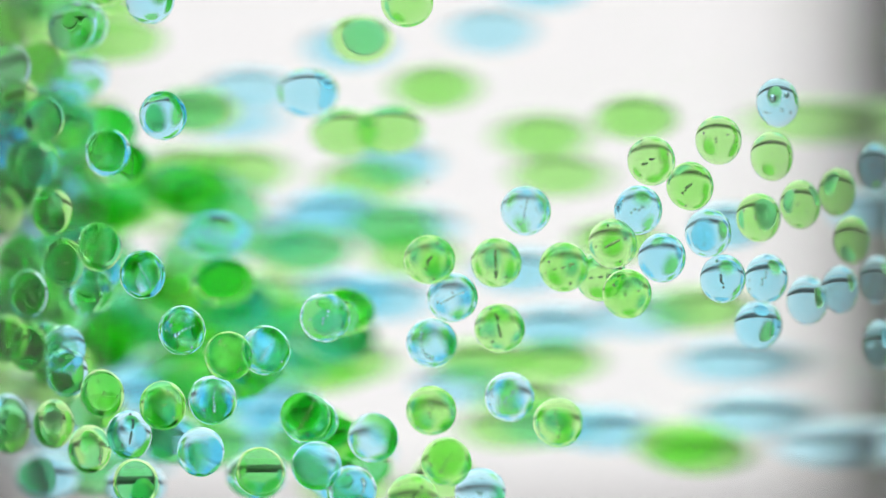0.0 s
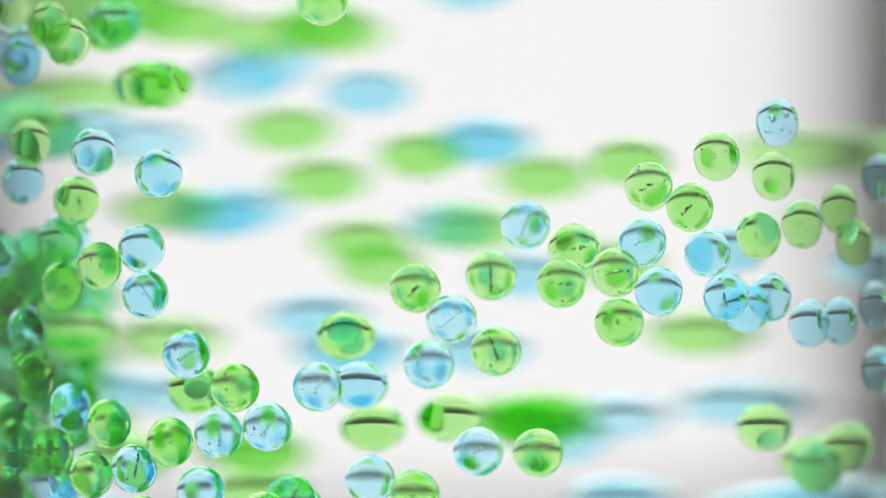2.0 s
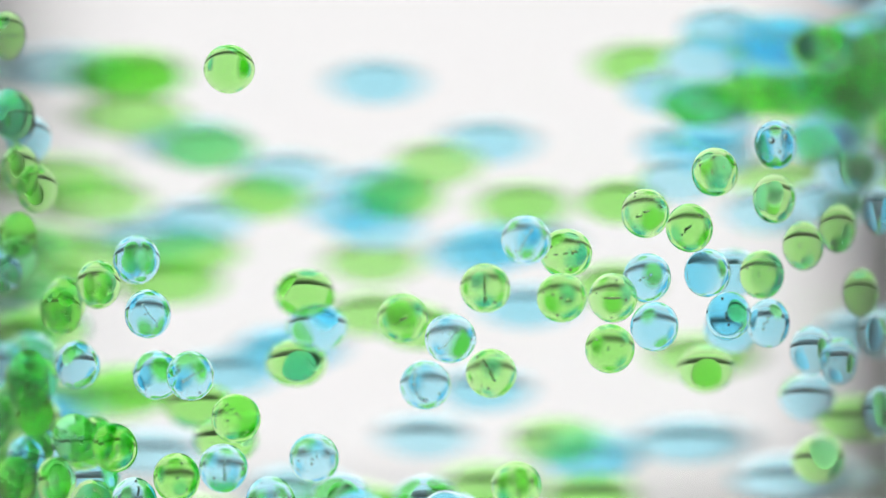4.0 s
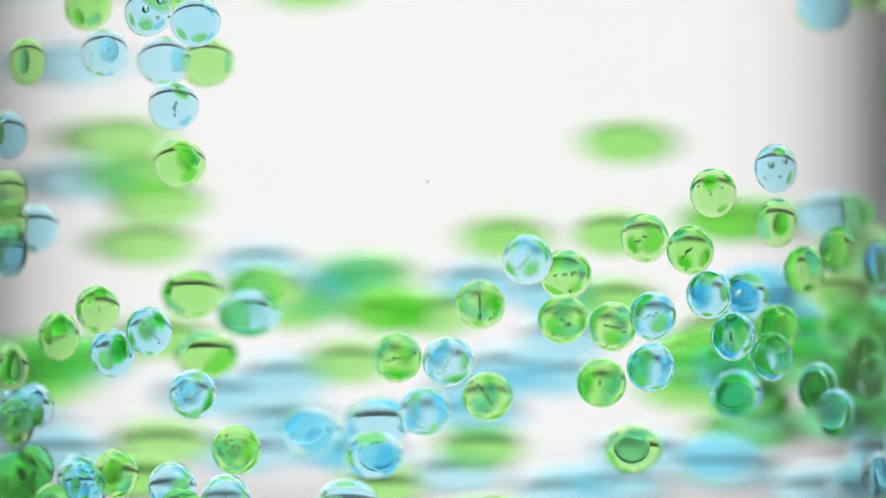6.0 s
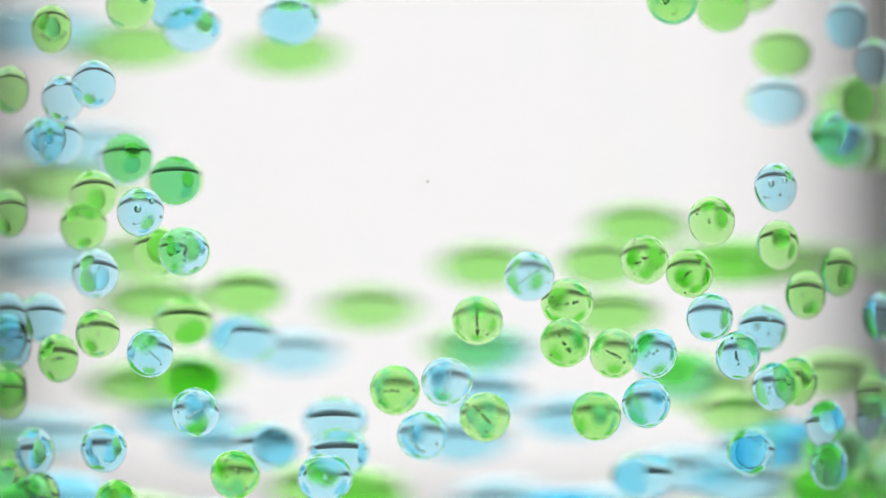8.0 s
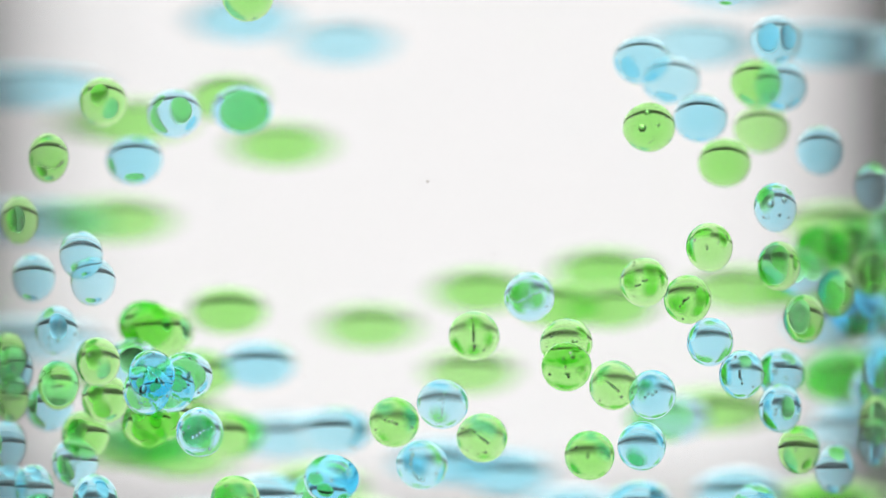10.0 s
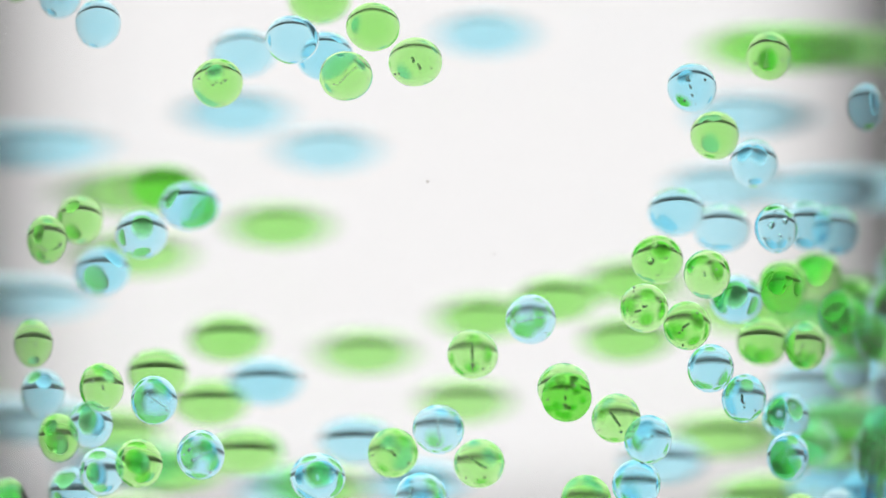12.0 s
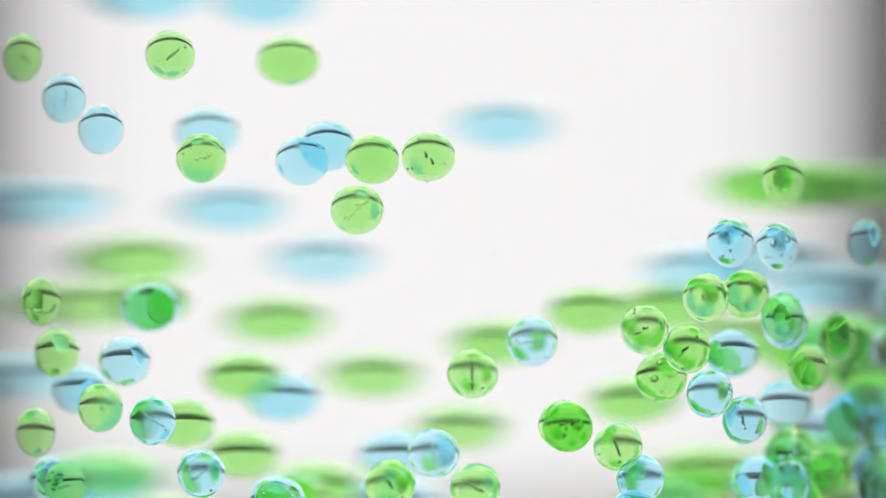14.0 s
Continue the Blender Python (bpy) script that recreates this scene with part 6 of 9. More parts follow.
    sink(BEADS[161], 50, [(0, 21.10, -10.47, 136.51), (5.5, 23.12, -8.42, 104.07), (6.5, 23.85, -7.67, 98.17), (7, 24.72, -6.78, 95.22), (7.5, 25.24, -6.21, 91.10), (8, 25.58, -5.81, 86.92), (10.5, 26.90, -4.02, 67.39), (11.5, 27.12, -3.72, 59.57), (14, 27.34, -3.42, 40.04)])
    sink(BEADS[162], 50, [(0, 17.21, -4.36, 147.85), (5.5, 18.38, -3.64, 108.29), (6.5, 18.80, -3.38, 101.10), (7, 19.31, -3.07, 97.51), (7.5, 19.81, -2.74, 93.67), (8, 20.30, -2.40, 89.58), (10.5, 21.77, -1.25, 71.25), (11.5, 22.01, -1.06, 63.92), (14, 22.26, -0.86, 45.59)])
    sink(BEADS[163], 75, [(0, 16.89, -4.63, 150.93), (6, 18.58, -3.54, 107.82), (7, 19.14, -3.17, 100.63), (7.5, 19.81, -2.74, 97.04), (8, 20.63, -2.16, 93.68), (10.5, 23.33, 0.27, 74.14), (11, 23.63, 0.61, 72.20), (12, 24.78, 2.13, 69.27), (14, 25.45, 3.24, 64.39)])
    sink(BEADS[164], 50, [(0, 26.92, -17.64, 154.57), (6, 28.41, -15.60, 106.13), (7, 28.90, -14.92, 98.05), (7.5, 29.49, -14.11, 94.02), (8, 30.07, -13.25, 89.49), (10.5, 31.03, -11.68, 71.29), (11.5, 31.19, -11.42, 64.01), (14, 31.35, -11.15, 45.81)])
    sink(BEADS[165], 0, [(0, 32.14, -14.67, 161.72), (6.5, 32.14, -14.67, 105.75), (7.5, 32.14, -14.67, 97.14), (8, 32.14, -14.67, 92.83), (10.5, 32.14, -14.67, 78.96), (11.5, 32.14, -14.67, 71.31), (14, 32.34, -14.31, 61.73)])
    sink(BEADS[166], 75, [(0, 22.87, -9.00, 49.26), (0.5, 22.66, -9.00, 50.94), (1, 22.30, -9.30, 53.68), (1.5, 21.39, -9.60, 58.00), (2, 21.08, -9.90, 61.89), (3, 19.52, -11.00, 67.12), (5.5, 13.38, -14.00, 63.84), (6, 12.44, -14.33, 60.20), (6.5, 11.87, -14.52, 57.12), (7.5, 11.40, -14.67, 50.96), (14, 10.16, -15.08, 10.93)])
    sink(BEADS[167], -35, [(0, 27.89, -4.00, 50.70), (0.5, 27.49, -4.30, 54.58), (1, 26.43, -4.50, 57.26), (1.5, 25.73, -4.80, 59.45), (2, 26.26, -5.00, 60.17), (3, 25.58, -5.80, 60.19), (5.5, 22.79, -8.64, 55.00), (6.5, 22.32, -9.12, 52.92), (14, 20.91, -10.54, 37.35)])
    sink(BEADS[168], -60, [(0, 24.72, -6.80, 49.16), (1, 24.62, -6.90, 53.01), (1.5, 24.56, -7.00, 55.66), (2, 24.45, -7.08, 58.31), (2.5, 24.20, -7.33, 60.48), (3, 24.10, -7.43, 62.54), (5.5, 17.95, 5.00, 65.79), (6, 15.24, 8.00, 67.09), (6.5, 13.05, 9.97, 67.71), (7, 12.70, 9.87, 67.32), (8, 12.32, 9.77, 65.96), (10.5, 10.54, 17.28, 61.39), (11.5, 10.24, 18.54, 59.55), (14, 9.94, 19.80, 54.98)])
    sink(BEADS[169], 50, [(0, 18.68, 13.00, 49.61), (1, 19.23, 12.60, 54.27), (1.5, 20.09, 9.00, 56.54), (2, 20.59, 5.97, 58.80), (2.5, 20.45, 5.85, 60.51), (3, 21.41, 6.75, 59.50), (5.5, 16.31, 20.00, 67.19), (6, 14.20, 18.07, 64.28), (6.5, 16.52, 21.00, 60.51), (7, 12.33, 25.23, 63.22), (7.5, 17.33, 22.00, 56.26), (8, 17.43, 22.00, 54.77), (14, 9.66, 29.51, 55.73)])
    sink(BEADS[170], 75, [(0, -1.10, 28.92, 91.12), (0.5, -0.72, 28.92, 88.90), (1, -1.35, 28.92, 88.15), (1.5, -1.10, 28.92, 86.67), (2, -1.73, 28.92, 85.19), (2.5, -2.11, 28.92, 83.96), (3, -2.36, 28.92, 82.73), (5.5, -2.86, 28.92, 76.56), (6, -3.12, 28.92, 71.87), (6.5, -4.62, 28.90, 66.68), (7, -4.12, 28.90, 64.46), (7.5, -4.37, 28.90, 60.27), (8, -4.37, 28.90, 55.82), (9, -4.37, 28.90, 49.90), (14, -4.37, 28.90, 42.00)])
    sink(BEADS[171], -15, [(0, 3.66, 28.89, 99.77), (0.5, 3.29, 28.89, 97.54), (1, 2.42, 28.90, 93.24), (1.5, 1.79, 28.91, 89.54), (2, 0.92, 28.92, 86.33), (2.5, 0.29, 28.92, 82.48), (3, -0.09, 28.92, 78.78), (5.5, 4.36, 32.91, 75.56), (6, 4.66, 28.87, 69.15), (6.5, 5.88, 28.85, 62.72), (7, 5.59, 28.80, 60.99), (7.5, 5.15, 28.80, 57.29), (8, 4.66, 28.80, 54.08), (14, 4.65, 28.80, 41.98)])
    sink(BEADS[172], 90, [(0, 1.42, 28.91, 96.06), (0.5, -2.23, 28.92, 94.72), (1, -5.37, 28.89, 93.98), (1.5, -8.10, 28.84, 92.86), (2, -9.56, 28.81, 91.88), (2.5, -11.47, 28.78, 86.45), (3, -11.47, 28.78, 80.41), (5.5, -10.28, 28.80, 78.53), (6, -8.84, 28.83, 75.57), (6.5, -5.63, 28.80, 70.14), (7, -7.36, 28.85, 71.12), (8, -7.36, 28.85, 67.91), (10.5, -7.86, 28.80, 59.27), (11.5, -7.73, 28.80, 56.80), (14, -7.73, 28.80, 52.85)])
    sink(BEADS[173], 30, [(0, -4.01, 33.02, 83.00), (0.5, -4.25, 33.02, 81.76), (1, -4.61, 33.00, 80.27), (1.5, -4.84, 33.00, 79.28), (2, -4.25, 33.02, 77.64), (2.5, -5.68, 32.97, 76.80), (3, -9.19, 32.78, 78.29), (5.5, -12.08, 32.59, 71.09), (6.5, -12.57, 32.55, 68.21), (14, -14.03, 32.45, 46.61)])
    sink(BEADS[174], 90, [(0, -5.62, 28.89, 80.26), (0.5, -8.84, 28.83, 80.26), (1, -12.62, 28.78, 79.03), (1.5, -15.82, 28.92, 76.80), (2, -17.39, 29.24, 74.06), (3, -17.80, 29.42, 68.08), (4, -17.97, 29.50, 62.10), (14, -18.66, 29.80, 11.76)])
    sink(BEADS[175], 0, [(0, 10.34, 28.83, 59.22), (0.5, 8.74, 28.82, 54.29), (1.5, 7.48, 28.82, 45.29), (14, 1.18, 28.78, 8.18)])
    sink(BEADS[176], -35, [(0, 10.32, 36.00, 67.07), (0.5, 10.32, 36.00, 66.32), (1, 10.32, 36.00, 65.32), (1.5, 10.32, 36.00, 64.27), (2, 10.41, 36.00, 63.33), (3, 10.14, 36.00, 61.58), (5.5, 6.25, 36.73, 57.63), (6.5, 5.90, 36.78, 55.88), (14, 4.84, 36.91, 42.78)])
    sink(BEADS[177], -60, [(0, 7.36, 32.70, 71.09), (0.5, 7.13, 32.70, 65.54), (1, 6.78, 32.80, 64.05), (1.5, 6.49, 32.80, 63.06), (2, 6.44, 32.80, 62.27), (3, 5.99, 32.80, 60.68), (5.5, 4.36, 32.91, 56.97), (6.5, 4.12, 32.93, 55.39), (14, 3.42, 32.96, 43.51)])
    sink(BEADS[178], 50, [(0, 5.78, 35.00, 61.15), (0.5, 5.89, 35.00, 59.90), (1, 6.22, 35.00, 57.17), (1.5, 6.22, 35.00, 55.92), (2, 6.33, 35.00, 54.98), (3, 6.61, 35.00, 52.94), (14, 7.42, 35.06, 31.76)])
    sink(BEADS[179], 50, [(0, 3.89, 32.94, 67.13), (0.5, 3.42, 32.96, 73.08), (1, 4.01, 32.93, 71.35), (1.5, 4.13, 32.92, 67.38), (2, 3.65, 32.95, 62.43), (2.5, 1.99, 33.01, 58.47), (3, 1.51, 33.02, 56.73), (4, 1.11, 33.03, 53.27), (14, -0.49, 33.08, 18.60)])
    sink(BEADS[180], -35, [(0, -6.15, 32.95, 66.15), (0.5, -6.15, 32.95, 64.66), (1, -8.26, 32.84, 62.42), (1.5, -13.54, 32.50, 66.61), (2, -16.48, 32.54, 64.07), (3, -17.74, 32.57, 58.99), (14, -23.28, 32.73, 7.99)])
    sink(BEADS[181], -35, [(0, -3.29, 33.04, 72.59), (0.5, -3.05, 33.04, 71.10), (1, -3.05, 33.04, 70.86), (1.5, -3.77, 33.03, 69.62), (2, -4.25, 33.02, 68.13), (3, -8.49, 32.82, 67.13), (4, -9.75, 32.74, 66.13), (14, -14.79, 32.42, 56.14)])
    sink(BEADS[182], -15, [(0, -5.20, 32.99, 73.08), (0.5, -4.25, 33.02, 68.13), (1, -7.56, 32.88, 72.09), (1.5, -10.32, 32.71, 75.06), (2, -10.32, 32.71, 80.03), (2.5, -9.42, 32.77, 79.03), (3, -6.15, 32.95, 80.52), (5.5, -4.25, 32.90, 78.04), (6, -4.49, 32.80, 74.57), (6.5, -6.16, 32.80, 64.64), (7, -8.73, 32.80, 54.69), (7.5, -9.18, 32.80, 51.21), (8, -9.41, 32.80, 47.98), (14, -12.59, 32.60, 10.08)])
    sink(BEADS[183], 75, [(0, -2.83, 31.39, 84.47), (0.5, -5.76, 31.33, 84.97), (1, -5.51, 31.34, 75.56), (1.5, -2.83, 31.39, 77.05), (2, -0.38, 31.40, 79.03), (2.5, -0.38, 31.40, 79.52), (3, 0.11, 31.40, 78.53), (4, 0.52, 31.39, 76.55), (8, 1.19, 31.40, 68.14), (10.5, 2.06, 31.40, 55.28), (11.5, 2.18, 31.40, 52.31), (14, 2.30, 31.40, 48.35)])
    sink(BEADS[184], 50, [(0, -2.09, 31.40, 76.55), (0.5, -4.30, 31.37, 76.55), (1, -6.72, 31.30, 71.11), (1.5, -8.16, 31.25, 60.22), (2.5, -9.36, 31.20, 51.22), (14, -14.90, 30.98, 13.61)])
    sink(BEADS[185], -35, [(0, 0.23, 33.05, 102.57), (0.5, -0.40, 33.05, 99.84), (1, -2.57, 33.05, 97.12), (1.5, -4.72, 33.00, 91.92), (2, -7.33, 32.89, 87.46), (2.5, -8.38, 32.83, 82.50), (3, -8.96, 32.80, 78.04), (5.5, -15.91, 32.47, 71.07), (6, -15.63, 32.46, 67.59), (7, -15.06, 32.45, 55.62), (8, -14.14, 32.40, 46.18), (14, -14.32, 32.40, 33.24)])
    sink(BEADS[186], -60, [(0, -0.34, 28.94, 110.73), (1, -1.60, 28.92, 101.73), (1.5, -3.87, 28.91, 96.30), (2, -6.12, 28.88, 96.55), (2.5, -7.49, 28.85, 91.37), (3, -8.96, 28.82, 88.31), (5.5, -12.62, 28.78, 82.49), (6.5, -13.24, 28.77, 80.17), (8, -13.61, 28.80, 76.31), (10.5, -14.50, 28.80, 64.16), (11.5, -14.82, 28.80, 61.93), (14, -15.03, 28.80, 57.22)])
    sink(BEADS[187], 50, [(0, -10.21, 32.66, 106.83), (1, -8.95, 32.80, 97.88), (1.5, -5.91, 32.96, 93.40), (2, -15.41, 32.45, 90.50), (3, -16.61, 32.56, 84.04), (4, -17.11, 32.61, 77.58), (14, -19.12, 32.81, 12.99)])
    sink(BEADS[188], 10, [(0, -8.29, 32.85, 108.76), (0.5, -8.61, 32.83, 105.80), (1.5, -9.87, 32.74, 99.87), (2, -11.43, 32.63, 96.91), (2.5, -13.13, 32.52, 96.93), (3, -13.33, 32.51, 95.34), (4, -13.51, 32.50, 92.17), (10.5, -12.16, 32.00, 61.16), (12, -12.16, 32.00, 57.69), (14, -12.16, 32.00, 53.22)])
    sink(BEADS[189], -35, [(0, -9.34, 31.19, 83.98), (0.5, -14.79, 29.00, 81.76), (1, -13.38, 31.03, 77.55), (1.5, -15.73, 31.06, 85.51), (2, -12.30, 31.06, 80.52), (2.5, -13.38, 31.03, 83.50), (3, -13.80, 31.02, 84.25), (5.5, -17.43, 31.46, 70.55), (6.5, -18.04, 31.53, 65.08), (14, -19.87, 31.76, 24.00)])
    sink(BEADS[190], -15, [(0, -7.50, 31.25, 111.78), (1, -6.24, 31.32, 102.78), (1.5, -1.11, 31.40, 86.94), (2, -6.00, 31.33, 82.99), (2.5, -2.83, 31.39, 83.48), (3, -8.63, 31.23, 84.48), (5.5, -8.16, 31.25, 73.58), (6, -7.20, 31.28, 71.85), (6.5, -5.27, 31.30, 66.66), (7, -6.25, 31.00, 56.27), (14, -6.25, 31.00, 56.27)])
    sink(BEADS[191], -35, [(0, -1.04, 28.93, 109.31), (0.5, -1.35, 28.93, 104.81), (1.5, -2.61, 28.92, 95.81), (2, -4.12, 28.91, 90.62), (2.5, -4.12, 28.91, 89.39), (3, -3.12, 28.92, 88.90), (5.5, -5.38, 28.80, 65.20), (6, -5.88, 28.80, 59.77), (6.5, -6.37, 28.80, 56.31), (7.5, -11.09, 28.80, 56.28), (8, -11.23, 28.80, 52.82), (14, -13.90, 28.74, 36.77)])
    sink(BEADS[192], 75, [(0, 2.30, 28.92, 115.56), (1, 1.67, 28.92, 107.66), (2, 0.41, 28.92, 99.76), (2.5, -1.35, 28.92, 95.81), (3, -3.37, 28.91, 90.62), (5.5, -3.87, 28.80, 63.23), (6, -4.37, 28.80, 59.28), (6.5, -4.88, 28.80, 55.33), (7, -5.38, 28.80, 51.87), (7.5, -9.32, 28.82, 55.31), (8.5, -9.62, 28.81, 46.31), (14, -10.29, 28.80, 13.50)])
    sink(BEADS[193], 30, [(0, 6.21, 28.85, 119.55), (1, 5.69, 28.86, 111.14), (2, 4.65, 28.87, 102.73), (2.5, 3.42, 28.89, 98.53), (3, 1.67, 28.91, 93.09), (5.5, -2.86, 28.92, 75.07), (6, -3.24, 28.92, 71.47), (6.5, -3.62, 28.92, 66.12), (7, -3.37, 28.90, 57.01), (7.5, -3.37, 28.90, 52.82), (8, -3.37, 28.90, 48.38), (14, -3.36, 28.90, 36.04)])
    sink(BEADS[194], -15, [(0, 14.34, 33.68, 114.41), (1, 14.32, 33.54, 108.28), (2, 14.26, 33.25, 102.15), (2.5, 14.19, 32.90, 99.09), (3, 13.96, 32.74, 96.05), (5.5, 11.36, 32.51, 81.78), (6.5, 10.77, 32.53, 78.29), (7.5, 9.75, 32.59, 76.80), (8, 10.77, 32.53, 75.81), (10.5, 11.36, 32.51, 73.07), (11.5, 11.46, 32.51, 71.97), (14, 11.56, 32.50, 69.24)])
    sink(BEADS[195], -15, [(0, 16.45, 26.30, 118.87), (1, 15.97, 26.15, 110.85), (2, 15.00, 25.85, 102.83), (2.5, 13.84, 25.50, 98.82), (3, 12.33, 25.23, 93.85), (5.5, 6.49, 24.86, 76.31), (7, 2.35, 24.81, 69.18), (8, 1.19, 24.79, 64.43), (14, -1.60, 24.75, 35.90)])
    sink(BEADS[196], 10, [(0, 21.62, 16.67, 120.11), (1.5, 21.44, 16.25, 106.71), (2.5, 21.19, 15.69, 97.77), (3, 20.90, 15.03, 93.31), (5.5, 20.15, 13.91, 84.91), (6, 19.73, 13.44, 79.99), (6.5, 18.30, 12.26, 74.11), (7, 17.79, 11.94, 69.23), (8, 17.36, 11.66, 60.23), (14, 16.32, 11.00, 14.28)])
    sink(BEADS[197], 90, [(0, 19.62, 13.32, 125.08), (1.5, 19.75, 13.47, 111.58), (2.5, 19.93, 13.67, 102.58), (3, 20.15, 13.92, 97.68), (5.5, 20.90, 15.03, 80.50), (6.5, 20.15, 13.91, 75.08), (7.5, 19.73, 13.44, 69.20), (8.5, 19.54, 13.24, 63.31), (14, 19.15, 12.81, 30.93)])
    sink(BEADS[198], 0, [(0, 12.70, 35.89, 88.32), (0.5, 12.59, 35.89, 87.82), (1, 12.48, 35.90, 86.81), (1.5, 12.35, 35.91, 86.06), (2, 12.35, 35.91, 85.56), (2.5, 12.22, 35.92, 84.81), (3, 12.23, 35.92, 83.81), (5.5, 11.00, 36.07, 81.79), (6.5, 10.29, 36.17, 78.30), (7.5, 11.00, 36.07, 77.05), (8, 11.33, 36.02, 75.95), (10.5, 14.08, 32.00, 73.05), (12, 14.08, 32.00, 71.06), (14, 13.95, 32.00, 68.31)])
    sink(BEADS[199], 10, [(0, -15.50, 25.20, 82.52), (0.5, -18.30, 25.93, 89.03), (1, -18.77, 26.21, 90.07), (1.5, -18.96, 26.32, 79.57), (2, -19.16, 26.43, 65.07), (14, -21.05, 27.53, 13.02)])
    sink(BEADS[200], -15, [(0, -18.42, 22.24, 83.96), (0.5, -18.00, 22.08, 88.44), (1, -19.56, 22.87, 89.50), (1.5, -19.73, 22.99, 82.05), (2, -19.80, 23.05, 72.59), (2.5, -19.87, 23.10, 68.14), (14, -20.52, 23.59, 10.33)])
    sink(BEADS[201], 30, [(0, -10.32, 32.71, 78.04), (0.5, -9.87, 32.74, 71.59), (1, -12.93, 32.53, 71.09), (1.5, -15.58, 32.45, 69.08), (2.5, -16.84, 32.39, 65.06), (14, -22.64, 32.08, 18.83)])
    sink(BEADS[202], 50, [(0, -13.74, 28.79, 71.11), (0.5, -15.82, 28.92, 70.10), (1, -17.39, 29.24, 68.09), (2, -18.65, 29.50, 64.07), (14, -24.70, 30.79, 15.84)])
    sink(BEADS[203], 30, [(0, -10.70, 24.86, 73.11), (0.5, -14.35, 25.07, 68.66), (1, -16.79, 25.44, 68.14), (1.5, -18.29, 25.94, 64.65), (2.5, -19.55, 26.36, 57.65), (14, -25.35, 28.28, 14.63)])
    sink(BEADS[204], -35, [(0, -17.85, 18.25, 68.21), (0.5, -20.11, 19.33, 69.16), (1, -20.50, 19.62, 71.13), (1.5, -20.78, 19.86, 68.16), (2.5, -21.01, 20.07, 62.23), (14, -22.08, 20.99, 14.18)])
    sink(BEADS[205], 90, [(0, -12.94, 21.08, 66.73), (0.5, -15.46, 21.43, 64.26), (1, -20.28, -12.27, 65.14), (1.5, -17.93, -13.37, 65.16), (2, -17.40, -17.65, 65.21), (2.5, -16.82, -17.88, 64.98), (3, -15.41, -14.32, 65.18), (5.5, -14.47, 21.27, 58.86), (6, -15.21, 21.39, 57.37), (7, -15.83, 21.49, 54.40), (14, -17.58, 21.76, 33.59)])
    sink(BEADS[206], 75, [(0, -8.15, 24.81, 71.14), (0.5, -10.70, 24.86, 71.14), (1, -14.35, 25.07, 66.68), (1.5, -16.79, 25.44, 68.14), (3, -19.48, 27.14, 59.10), (5, -19.50, 27.32, 44.11), (6, -19.51, 27.36, 36.62), (14, -19.52, 27.49, 9.89)])
    sink(BEADS[207], 30, [(0, -13.45, 17.23, 74.11), (0.5, -18.10, 18.34, 72.14), (1, -20.11, 19.33, 71.13), (2, -21.37, 20.17, 69.13), (14, -27.42, 24.19, 45.08)])
    sink(BEADS[208], 90, [(0, -12.16, 21.01, 82.01), (0.5, -19.21, 22.60, 85.54), (1, -19.20, 22.63, 87.54), (1.5, -19.73, 22.99, 78.10), (2, -19.95, 23.14, 67.60), (2.5, -20.17, 23.30, 63.10), (14, -22.19, 24.68, 12.81)])
    sink(BEADS[209], -15, [(0, -20.93, 12.02, 86.34), (0.5, -22.16, 12.93, 82.44), (1, -22.62, 13.36, 77.54), (2, -23.00, 13.71, 68.54), (14, -24.85, 15.43, 8.04)])
    sink(BEADS[210], 50, [(0, -9.43, 24.83, 71.14), (0.5, -12.44, 24.93, 71.13), (1, -17.58, 25.65, 69.62), (1.5, -17.58, 25.65, 68.63), (2.5, -17.58, 25.65, 66.65), (14, -17.58, 25.65, 43.86)])
    sink(BEADS[211], -35, [(0, -15.50, 25.20, 69.14), (0.5, -17.39, 25.59, 68.13), (1, -18.61, 26.11, 65.13), (2, -19.64, 26.54, 59.13), (14, -24.59, 28.63, 9.73)])
    sink(BEADS[212], 75, [(0, -8.44, 20.78, 66.75), (0.5, -8.98, 20.80, 63.32), (1, -6.85, 20.00, 52.56), (3, -6.17, 10.00, 50.61), (8, -4.11, -10.00, 51.11), (14, 0.35, -17.58, 53.33)])
    sink(BEADS[213], -15, [(0, -9.69, 24.84, 90.83), (0.5, -12.44, 24.93, 94.80), (1, -15.49, 25.20, 92.37), (2, -16.75, 25.43, 87.51), (14, -22.80, 26.53, 29.19)])
    sink(BEADS[214], 0, [(0, -4.87, 28.90, 94.57), (0.5, -8.35, 28.84, 93.35), (1, -12.16, 28.78, 94.37), (1.5, -16.38, 29.00, 92.94), (2, -17.67, 29.35, 87.01), (3, -18.75, 29.65, 78.01), (14, -23.51, 30.97, 11.26)])
    sink(BEADS[215], 30, [(0, -4.72, 33.00, 67.14), (0.5, -2.09, 33.05, 63.18), (1, -3.77, 33.03, 66.15), (1.5, -6.15, 32.95, 60.69), (2, -8.49, 32.83, 59.20), (3, -9.75, 32.72, 56.20), (14, -15.30, 32.27, 23.28)])
    sink(BEADS[216], 50, [(0, 3.89, 32.94, 70.11), (0.5, 3.89, 32.94, 70.11), (1, 4.13, 32.92, 68.62), (1.5, 0.08, 33.05, 70.11), (2, 0.80, 33.04, 68.13), (2.5, 3.18, 32.97, 66.14), (3, 1.99, 33.01, 65.65), (4, 0.99, 33.04, 64.66), (14, -3.00, 33.18, 54.79)])
